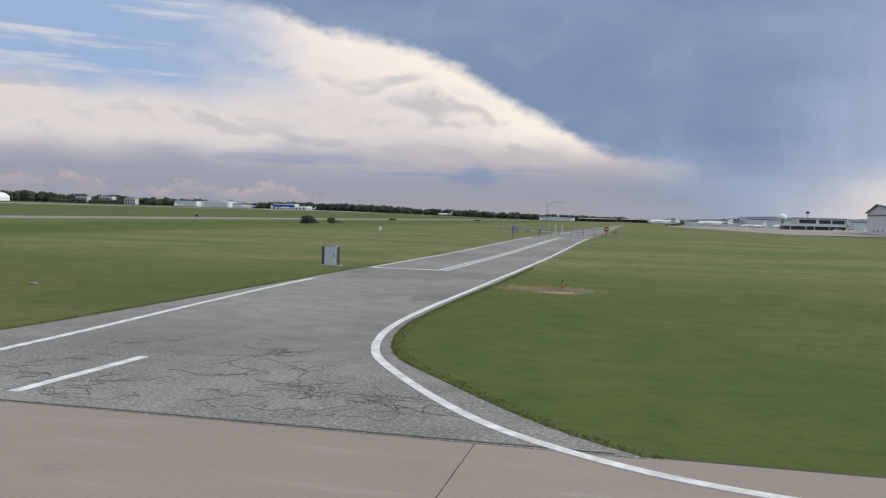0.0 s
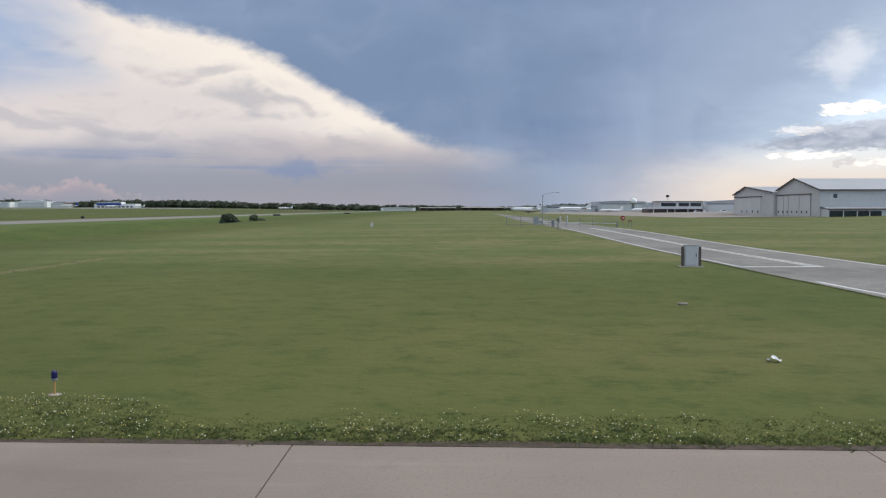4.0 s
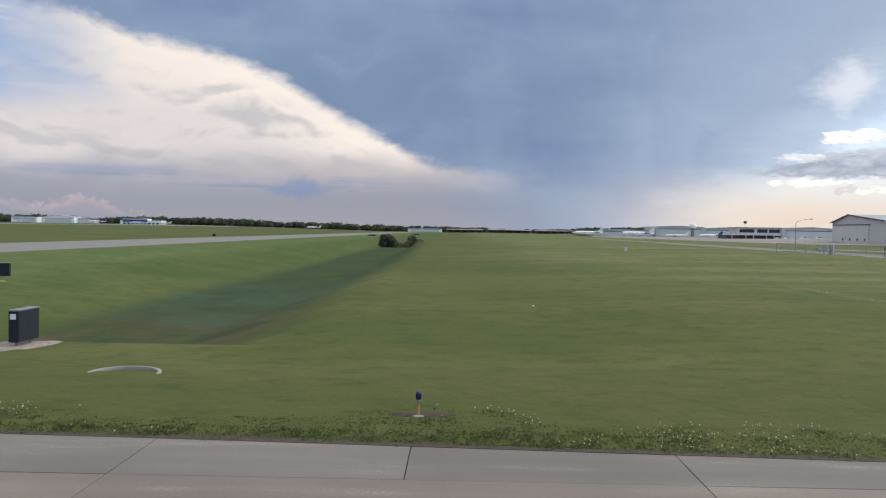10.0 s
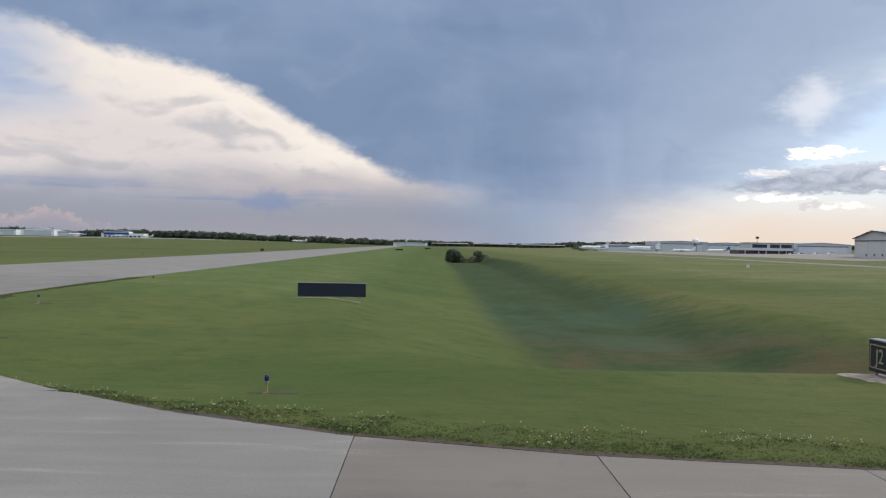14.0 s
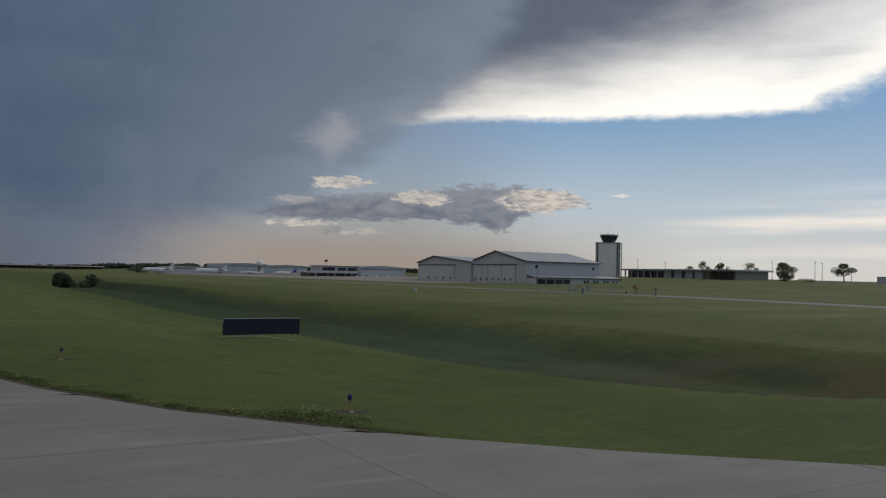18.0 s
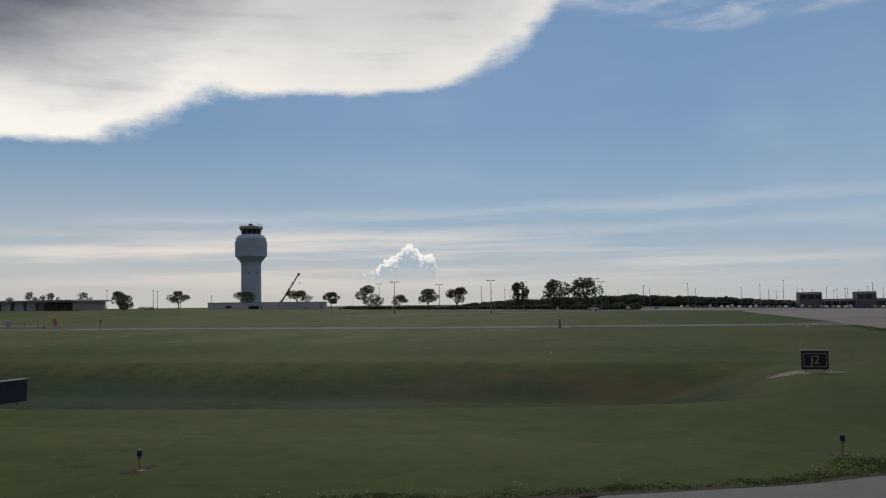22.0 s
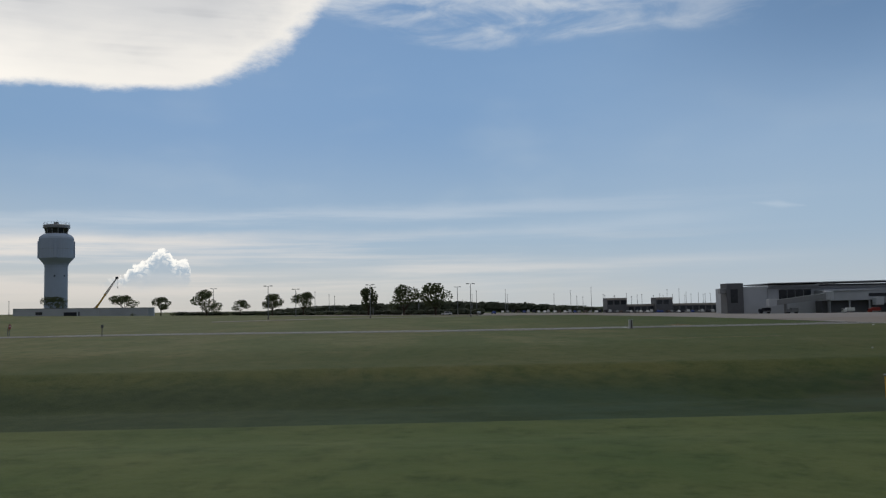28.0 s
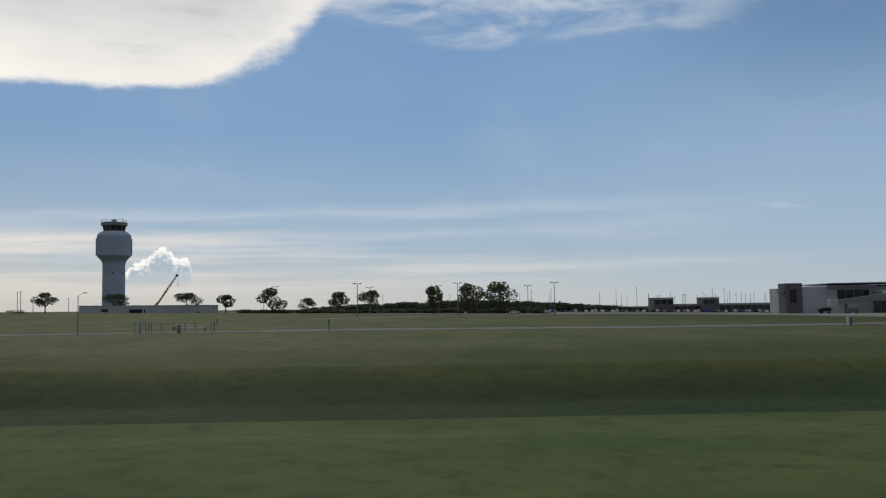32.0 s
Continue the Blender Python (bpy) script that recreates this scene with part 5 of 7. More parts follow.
# ---- buildings behind the apron ----
def flight_office():
    """A two-storey white office with balconies and a wide grey hangar front beside it."""
    t = thing("flight_office", "white two-storey office with dark bands of glass", "building", 82, 470, 0)
    part("ground_floor", box(-6, 24, 0, 14, -0.5, 3.1), BRICK_DARK, t)
    part("upper_floor", box(0, 24, -1.2, 14, 3.4, 6.9), SIDING_LIGHT, t)
    part("balcony", box(-8, 24.2, -2.6, -1.25, 2.9, 3.9, 0.05), SIDING_LIGHT, t)
    for x0, x1 in ((1.0, 9.0), (10.5, 16.0), (16.8, 22.5)):
        part("glass_band", box(x0, x1, -1.32, -1.15, 4.4, 6.2), GLASS, t)
    part("fin", box(23.2, 24.4, -2.6, -1.3, -0.3, 7.1), SIDING_LIGHT, t)
    part("roof", box(-0.5, 24.6, -1.8, 14.5, 6.95, 7.25), PALE_CONCRETE, t)
    for x in (-3.5, 4, 8, 15, 19):
        part("post", box(x, x + 0.4, -2.4, -2.0, -0.4, 2.9), SIDING_LIGHT, t)
    part("mast", tube((6, 5, 7.2), (6, 5, 10.6), 0.1, 0.05, 5), GALV, t)
    part("sign_drum", lathe([(0.8, 9.3), (0.9, 9.5), (0.9, 10.4), (0.4, 10.6)], 10), BLACK_METAL, t, at=pose(6, 5, 0))


flight_office()


def shed(name, label, x, y, w, d, h, wall=None, rise=1.0, ry=0, doors=3, roof=None, arched=False):
    """A metal building with a low gable or arched roof and a row of door leaves on its south face."""
    g = ground_z(x, y)
    t = thing(name, label, "hangar", x, y, g, ry)
    if arched:
        top = [(w * (0.5 - 0.5 * math.cos(math.pi * i / 12)), h * 0.55 + (h * 0.45 + rise) * math.sin(math.pi * i / 12)) for i in range(13)]
    else:
        top = [(0, h), (w / 2, h + rise), (w, h)]
    part("wall", prism([(0, -1.0)] + top + [(w, -1.0)], "y", 0, d), wall or SIDING, t)
    part("roof", prism([(p[0], p[1] + 0.02) for p in top] + [(p[0], p[1] + 0.32) for p in reversed(top)], "y", -0.4, d + 0.4), roof or ROOF_METAL, t)
    for i in range(doors):
        a = w * 0.08 + i * w * 0.84 / doors
        part("door", box(a + 0.08, a + w * 0.84 / doors - 0.08, -0.2, -0.02, -0.2, h * 0.8), SIDING_LIGHT, t)
    part("door_track", box(w * 0.06, w * 0.94, -0.35, -0.02, h * 0.81, h * 0.81 + 0.35), TRIM_DARK, t)
    return t


shed("grey_hangar", "long grey metal hangar with closed sliding doors", 107, 472, 32, 30, 5.9, SIDING, 0.9, doors=2)
shed("tall_hangar", "tall pale metal hangar behind the apron", 77, 640, 35, 40, 7.9, TERM_GREY, 0.7, doors=4)
shed("low_hangar", "low pale metal hangar with a shallow roof", 37, 642, 38, 30, 4.6, TERM_GREY, 0.9, doors=4)
shed("low_hangar", "low pale metal hangar with a shallow roof", 118, 660, 34, 30, 6.4, TERM_GREY, 0.8, doors=4)


def radar_dome():
    t = thing("radar_dome", "white round radome above a hangar roof", "radome", 99, 622, ground_z(99, 622))
    part("base", lathe([(1.2, 0), (1.2, 6.2), (2.0, 6.4)], 12), GALV, t)
    part("dome", lathe([(1.8, 6.4), (2.5, 7.0), (2.7, 8.0), (2.3, 9.2), (1.3, 10.1), (0.1, 10.4)], 16), WHITE_PAINT, t)


radar_dome()


def canopy_row(x, y, w, seed):
    """A long open-fronted shed with a thin roof on posts, far down the field."""
    t = thing("open_shed", "long low open-fronted aircraft shelter with thin roof", "shed", x, y, ground_z(x, y), 0, "aircraft shelters")
    part("roof", prism([(0, 4.4), (14, 5.3), (14, 5.6), (0, 4.75)], "x", 0, w), PALE_CONCRETE, t)
    part("back_wall", box(0, w, 13.4, 13.9, -0.5, 5.2), BRICK_DARK, t)
    n = int(w / 12)
    for i in range(n + 1):
        part("post", box(i * w / n - 0.3, i * w / n + 0.3, 0.5, 1.1, -0.5, 4.4), GALV, t)
    return t


canopy_row(-88, 1418, 60, 1)
canopy_row(-20, 1416, 70, 2)
canopy_row(56, 1402, 72, 3)
shed("white_hangar", "long white low hangar far down the field", -150, 1405, 55, 22, 5.0, WHITE_PAINT, 0.6, doors=4)


# ---- parked aircraft ----
def aircraft(x, y, rz, length, label, stripe_mat=None, high_tail=True, prop=False):
    g = ground_z(x, y)
    t = thing("parked_aircraft", label, "aircraft", x, y, g, rz, "parked aircraft")
    r = length * 0.055
    zc = length * 0.11 + r * 0.2
    prof = [(0.02, 0), (r * 0.55, 0.05), (r * 0.9, 0.13), (r, 0.22), (r, 0.66), (r * 0.8, 0.8), (r * 0.35, 0.95), (0.05, 1.0)]
    bm = lathe([(a, b * length) for a, b in prof], 14)
    bmesh.ops.rotate(bm, verts=bm.verts, cent=(0, 0, 0), matrix=Matrix.Rotation(radians(90), 3, "Y"))
    bmesh.ops.translate(bm, verts=bm.verts, vec=(-length / 2, 0, zc))
    part("fuselage", bm, WHITE_PAINT, t)
    span = length * 0.46
    for s in (-1, 1):
        part("wing", prism([(-length * 0.06, s * r * 0.6), (length * 0.12, s * r * 0.6), (length * 0.16, s * span), (length * 0.10, s * span)], "z", zc - r * 0.75, zc - r * 0.55), WHITE_PAINT, t)
        part("engine", tube((length * (0.18 if not prop else -0.1), s * (r * 1.55 if not prop else span * 0.35), zc + r * (0.35 if not prop else -0.4)), (length * (0.34 if not prop else 0.06), s * (r * 1.55 if not prop else span * 0.35), zc + r * (0.35 if not prop else -0.4)), r * 0.45, r * 0.35, 10), GREY_METAL, t)
        part("tailplane", prism([(length * 0.40, 0), (length * 0.49, 0), (length * 0.51, s * span * 0.4), (length * 0.46, s * span * 0.4)], "z", zc + (length * 0.16 if high_tail else r * 0.4), zc + (length * 0.16 if high_tail else r * 0.4) + 0.15), WHITE_PAINT, t)
        part("wheel", tube((length * 0.06, s * length * 0.08 - 0.12, r * 0.3), (length * 0.06, s * length * 0.08 + 0.12, r * 0.3), r * 0.3, seg=10), TYRE, t)
        part("gear_leg", tube((length * 0.06, s * length * 0.08, r * 0.3), (length * 0.06, s * length * 0.07, zc - r * 0.5), 0.08, seg=5), GALV, t)
    part("fin", prism([(length * 0.30, zc + r * 0.5), (length * 0.43, zc + length * 0.17), (length * 0.50, zc + length * 0.17), (length * 0.47, zc + r * 0.3)], "y", -0.12, 0.12), stripe_mat or WHITE_PAINT, t)
    part("nose_wheel", tube((-length * 0.36, -0.1, r * 0.25), (-length * 0.36, 0.1, r * 0.25), r * 0.25, seg=10), TYRE, t)
    part("nose_leg", tube((-length * 0.36, 0, r * 0.25), (-length * 0.36, 0, zc - r * 0.6), 0.07, seg=5), GALV, t)
    part("cockpit_glass", box(-length * 0.46, -length * 0.41, -r * 0.5, r * 0.5, zc + r * 0.3, zc + r * 0.62, 0.05), GLASS, t)
    for f in (-1, 1):
        part("window_band", box(-length * 0.3, length * 0.14, f * r * 0.985 - 0.03, f * r * 0.985 + 0.03, zc + r * 0.12, zc + r * 0.28, 0.02), GLASS, t)
    return t


aircraft(20, 592, 10, 22, "white business jet parked on the far apron")
aircraft(51, 580, 5, 24, "white jet with tall fin parked on the far apron", high_tail=True)
aircraft(72, 560, -20, 16, "small white twin-engined aircraft parked on the apron", None, False, True)
aircraft(88, 540, 12, 17, "white jet with blue fin parked near the office", BLUE_PAINT, True)
aircraft(100, 520, 170, 14, "white jet parked beside the office", None, True)
aircraft(-290, 1330, 4, 24, "white airliner taxiing far across the field", None, True)
aircraft(-655, 1400, 2, 30, "white airliner with blue fin before far hangars", BLUE_PAINT, False)
aircraft(-600, 1440, 6, 26, "white jet parked beside a far terminal", BLUE_PAINT, False)
aircraft(-560, 1450, 3, 22, "white jet parked beside a far terminal", None, True)
aircraft(-760, 1350, 2, 18, "small white jet before far hangars", None, True)

# ---- far side of the field ----
shed("far_hangar", "wide pale hangar across the airfield", -790, 1392, 42, 30, 9.5, WHITE_PAINT, 0.4, doors=4)
shed("far_hangar", "wide white hangar with bright arched roof", -748, 1410, 52, 34, 10, WHITE_PAINT, 3.0, doors=4)
shed("far_shed", "small white shed with arched dark-edged roof", -700, 1425, 30, 24, 7.5, SIDING_LIGHT, 2.0, doors=2, arched=True, roof=TRIM_DARK)
shed("far_dome", "white fabric-covered domed hangar", -1010, 1160, 46, 34, 10, WHITE_PAINT, 4.0, doors=0, arched=True, roof=WHITE_PAINT)


def far_office(x, y, w, h, seed, label):
    g = ground_z(x, y)
    t = thing("far_building", label, "building", x, y, g)
    part("wall", box(0, w, 0, 12, -1, h), SIDING, t)
    part("roof", box(-0.5, w + 0.5, -0.5, 12.5, h, h + 0.5), PALE_CONCRETE, t)
    n = int(w / 5)
    for i in range(n):
        for z in (1.5, h * 0.55):
            part("window", box(2 + i * 5, 5 + i * 5, -0.15, -0.01, z, z + h * 0.25), GLASS, t)
    return t


far_office(-905, 1275, 22, 12, 1, "white block among trees across the field")
far_office(-872, 1292, 24, 13, 2, "white two-storey block among trees across the field")
far_office(-840, 1315, 20, 11, 3, "white block beside trees across the field")


def far_terminal():
    t = thing("far_terminal", "white terminal with blue upper band across the field", "building", -640, 1462, ground_z(-640, 1462))
    part("wall", box(0, 70, 0, 25, -1, 7), WHITE_PAINT, t)
    part("band", box(4, 46, -0.2, -0.01, 4.2, 8.2), BLUE_PAINT, t)
    part("upper", box(4, 46, 0, 20, 7.02, 9.5), WHITE_PAINT, t)
    part("roof", prism([(0, 9.5), (24, 11.2), (42, 9.5), (42, 9.9), (24, 11.6), (0, 9.9)], "y", -1, 21), ROOF_METAL, t, at=pose(4, 0, 0))
    for i in range(9):
        part("window", box(5 + i * 7, 9.5 + i * 7, -0.15, -0.01, 0.8, 3.0), GLASS, t)
    part("mast", tube((64, 5, 7), (64, 5, 15), 0.3, 0.1, 6), GALV, t)


far_terminal()
tagged(ribbon("far_apron", [((r0 * math.sin(radians(a)), r0 * math.cos(radians(a))), (1285 * math.sin(radians(a)), 1285 * math.cos(radians(a)))) for a, r0 in ((-62, 760), (-52, 760), (-46, 770), (-42, 790), (-38, 820), (-34, 860), (-30, 910), (-26, 980), (-22, 1080), (-19, 1180), (-17, 1260))], PALE_CONCRETE, 0.25), "pale concrete apron across the airfield", "apron", kind="structure")
tagged(ribbon("runway", [((-1300 + i * 50, 560 + i * 28), (-1320 + i * 50, 605 + i * 28)) for i in range(26)], SHOULDER, 0.25), "distant pale runway across the grass", "runway", kind="structure")
tagged(ribbon("hangar_apron", [((48 - i * 2, 284 + i * 20), (92 if i < 5 else 140, 284 + i * 20)) for i in range(17)], APRON, 0.06), "pale concrete apron before the hangars", "apron", kind="structure")

woods("far_woods", "distant dark belt of trees beyond the airfield", [(-1330, 1120), (-1100, 1330), (-900, 1420), (-700, 1520), (-520, 1500), (-300, 1540), (-100, 1560), (60, 1570)], [23, 23, 17, 14, 15, 12, 10, 8], 12, 11, 2.6, 30, 1.5, 5.5)
woods("far_woods", "distant dark belt of trees beyond the hangars", [(60, 1570), (250, 1500), (500, 1350), (760, 1100)], [9, 10, 9, 10], 10, 12, 2.8, 24, 1.3, 5.5)
woods("far_woods", "low dark belt of trees beyond the car park", [(600, 190), (600, 165), (595, 60), (595, 20), (597, -31), (600, -80), (640, -220), (680, -420)], [3, 6.0, 10.0, 9.6, 6.0, 4, 4, 4], 5, 13, 1.5, 34, 0.6, 5.0)
woods("far_woods", "dark trees before white blocks across the field", [(-925, 1252), (-880, 1268), (-835, 1292)], [8, 9.5, 7], 4, 17, 3.0, 26, 1.1, 4.5)
woods("hedge", "low dark hedge and scrub behind the lawn trees", [(276, 182), (276, 120), (276, 40)], [1.8, 2.6, 3.2], 2, 18, 1.3, 22, 0.34, 1.9)
bush("far_copse", "rounded dark copse beyond the parked aircraft", 30, 700, 22, 9, 31, 1200, LEAF_HAZED)

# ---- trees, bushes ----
bush("ditch_bush", "round dark green bush at the end of the ditch", -86.4, 221.5, 5.6, 5.4, 41, 2600, LEAF_HAZED)
bush("ditch_bush", "ragged low green bush at the end of the ditch", -79.9, 223, 6.2, 4.2, 43, 1900, LEAF_HAZED)
bush("ditch_scrub", "low scrub between two bushes in the ditch", -83.4, 221, 5.0, 2.2, 44, 700, LEAF_HAZED)
ROW = "row of trees by the car park"
for x, y, h, sp, tk, seed, lb in ((258, 62, 12.9, 6.4, 2.6, 51, "broad leafy tree"), (259, 76, 12.0, 6.3, 2.2, 52, "dense broad leafy tree"), (258, 91.5, 11.6, 3.4, 3.4, 53, "narrow leafy tree"), (258, 120, 9.6, 5.0, 2.6, 54, "spreading leafy tree"),
                                  (258, 133.5, 9.2, 4.8, 2.8, 55, "open leafy tree"), (258, 147.5, 6.4, 3.6, 2.2, 56, "small leafy tree"), (262, 163, 10.4, 6.6, 1.6, 57, "large dense leafy tree"), (270, 185.5, 8.0, 4.2, 2.6, 58, "leaning open tree"), (270, 202, 8.8, 5.8, 3.0, 59, "umbrella-shaped leafy tree"),
                                  (290, 241, 8.6, 6.0, 2.6, 60, "broad tree"), (260, 262, 8.6, 4.6, 3.0, 61, "open two-headed tree"), (262, 296, 9.0, 4.6, 2.6, 62, "dark tree")):
    tree("shade_tree", lb + " in dark summer leaf on the airfield lawn", x, y, h * 1.06, sp * 1.38, tk, seed, ROW, leaves=1900)
for x, y, h, sp, seed in ((262, 349, 11.5, 4.6, 71), (262, 336, 10.4, 4.2, 72), (262, 317, 10.8, 5.4, 73), (300, 372, 10, 4, 74), (300, 395, 9, 4, 75), (200, 420, 13, 5, 76), (205, 411, 12, 5.5, 77)):
    tree("yard_tree", "dark leafy tree behind the low flat-roofed building", x, y, h * 0.82, sp, 2.2, seed, "trees behind the buildings", leaves=700)
bush("yard_bush", "large dark rounded bush beside the low building", 232, 273, 9, 7.5, 81, 900)
for i, (y, w, h) in enumerate(((196, 3.2, 1.8), (178, 3.6, 2.4), (172.5, 2.6, 1.6), (155.5, 2.8, 2.0), (141, 3.4, 1.7), (127, 2.4, 2.2), (113, 3.6, 1.8), (105, 4.2, 2.6), (98, 3.0, 2.0))):
    bush("low_shrub", "low dark shrub between the lawn trees", 264, y, w, h, 300 + i, 260, LEAF, "shrubs between the lawn trees")
bush("yard_bush", "low dark bush beside the lawn", 233, 262, 8, 3.2, 82, 600)
bush("yard_bush", "dark shrub below the old tower", 214, 398, 10, 9, 83, 900)


# ---- lamp posts ----
def lamp_post(x, y, height, label, heads=2, group="car park lamps"):
    g = ground_z(x, y)
    t = thing("lamp_post", label, "lamp post", x, y, g, 0, group)
    part("base", lathe([(0.32, -0.2), (0.32, 0.6), (0.25, 0.7)], 10), PALE_CONCRETE, t)
    part("pole", tube((0, 0, 0.5), (0, 0, height), 0.16, 0.09, 8), GALV, t)
    if heads:
        part("arm", box(-0.05, 0.05, -1.1, 1.1, height - 0.12, height, 0.01), GALV, t)
        for s in (-1, 1):
            part("lamp_head", box(-0.25, 0.25, s * 1.0 - 0.45, s * 1.0 + 0.45, height - 0.16, height + 0.12, 0.05), GREY_METAL, t)
    else:
        part("lamp_head", box(-0.3, 0.3, -0.3, 0.3, height - 0.1, height + 0.25, 0.06), GREY_METAL, t)
    return t


for x, y, top in ((157, 117.4, 11.4), (215.8, 117.1, 11.7), (160, 84.7, 11.25), (258, 89.5, 13.0), (170, 51.3, 11.3), (228, 53.5, 11.7), (281, 164.6, 14.3)):
    lamp_post(x, y, top - ground_z(x, y), "tall grey steel car park lamp with two heads")
for x, y, top in ((330, 123.8, 12.8), (400, 124, 12.4), (400, 120.7, 11.6), (400, 38, 11), (330, 39.6, 11.7), (420, 16, 14), (420, -14.5, 10.7), (420, -25, 12.6), (420, -38, 14.5), (420, -45.5, 10), (420, -67, 9), (420, -86, 12.2), (420, -93.5, 12.4), (420, -101, 9),
                  (420, -110, 9), (430, -55, 9), (440, -75, 9.5), (440, -120, 9.5), (450, -132, 9.5), (450, -98, 9.3), (432, -31, 9.2), (438, -36, 8.6), (446, -52, 9.6), (455, -60, 8.8), (436, -64, 10.2), (448, -70, 8.4), (460, -80, 9.8), (442, -83, 8.8), (452, -90, 10.4), (462, -95, 8.9), (440, -104, 10.6), (456, -108, 8.7), (446, -114, 9.9), (458, -121, 9.2), (440, -127, 8.8), (470, 10, 11.5), (470, 60, 12), (410, 80, 11), (350, 70, 11.5), (260, 400, 14.8), (260, 377, 13.5), (262, 304, 13.6), (242, 264.5, 12.5), (262, 275, 12.6), (300, 285, 11), (310, 272, 10.5), (290, 172, 11.5)):
    lamp_post(x, y, top - ground_z(x, y), "slim grey steel lamp post seen far off", 0, "distant lamp posts")


# ---- car park and parked cars ----
tagged(ribbon("car_park", [((x, 158 - (x - 190) * 0.5), (x, -10 - (x - 190) * 0.3)) for x in range(236, 440, 12)], SHOULDER, 0.05), "pale worn car park beyond the lawn", "car park", kind="structure")
LANE = [((x, 142 - (x - 112) * 1.2), (x + 9, 144 - (x - 112) * 1.2)) for x in range(124, 214, 10)]
tagged(ribbon("service_lane", LANE, SHOULDER, 0.05), "pale narrow service lane across the lawn", "lane", kind="structure")


def car_master(name, label, mat, van=False):
    t = thing(name, label, "car", 0, 0, 0, 0, "parked cars")
    h = 0.75 if not van else 1.0
    part("body", prism([(-2.2, 0.35), (-2.25, 0.75), (-2.1, h + 0.12), (2.0, h + 0.1), (2.2, 0.7), (2.15, 0.35)], "y", -0.88, 0.88), mat, t)
    part("roof", prism([(-1.7, h + 0.1), (-1.2, 1.45 + (0.5 if van else 0)), (0.6, 1.48 + (0.5 if van else 0)), (1.35, h + 0.1)], "y", -0.76, 0.76), mat, t)
    part("side_glass", prism([(-1.45, h + 0.2), (-1.1, 1.36 + (0.4 if van else 0)), (0.5, 1.38 + (0.4 if van else 0)), (1.1, h + 0.2)], "y", -0.78, 0.78), GLASS, t)
    for x in (-1.4, 1.35):
        for y in (-0.82, 0.82):
            w = part("wheel", tube((x, y - 0.12, 0.33), (x, y + 0.12, 0.33), 0.33, seg=12), TYRE, t)
    return t


CAR_COLS = (("white", WHITE_PAINT), ("silver", GREY_METAL), ("black", BLACK_METAL), ("dark red", BRICK_DARK), ("blue", BLUE_PAINT), ("pale", SIDING))
masters = [car_master("parked_car", c + " parked saloon car in the car park", m, i % 3 == 2) for i, (c, m) in enumerate(CAR_COLS)]
car_r = rng(5)
spots = [(396 + 3 * (i % 2), 20 - i * 3.1) for i in range(44)] + [(300, 60 - i * 9) for i in range(4)] + [(245, 44), (240, 58), (318, 108), (330, 80)]
for i, (x, y) in enumerate(spots):
    k = car_r.choice(6, p=[0.36, 0.24, 0.14, 0.08, 0.08, 0.10])
    m = pose(x, y + car_r.uniform(-0.3, 0.3), ground_z(x, y) + 0.06, 0, 0, 90 * (car_r.randint(2) if i > 43 else 0) + car_r.uniform(-3, 3))
    if i < 6:
        masters[i].matrix_basis = m
    else:
        copy_thing(masters[k], m)


def parking_house(x, y, w, top, label):
    g = ground_z(x, y)
    t = thing("parking_house", label, "building", x, y, g)
    part("wall", box(0, 12, -w, 0, -1, top - g), DARK_GREY, t)
    part("slab_edge", box(-0.3, -0.01, -w, 0, top - g - 1.2, top - g), TAN_WALL, t)
    for i in range(int(w / 4)):
        part("opening", box(-0.1, -0.005, -3.6 - i * 4, -0.6 - i * 4, top - g - 4, top - g - 1.6), GLASS, t)


parking_house(402, -44, 12, 7.4, "dark stair head of a low parking deck")
parking_house(402, -74, 10, 7.2, "dark stair head of a low parking deck")
parking_house(408, -46, 130, 3.4, "long low dark parking deck behind cars")


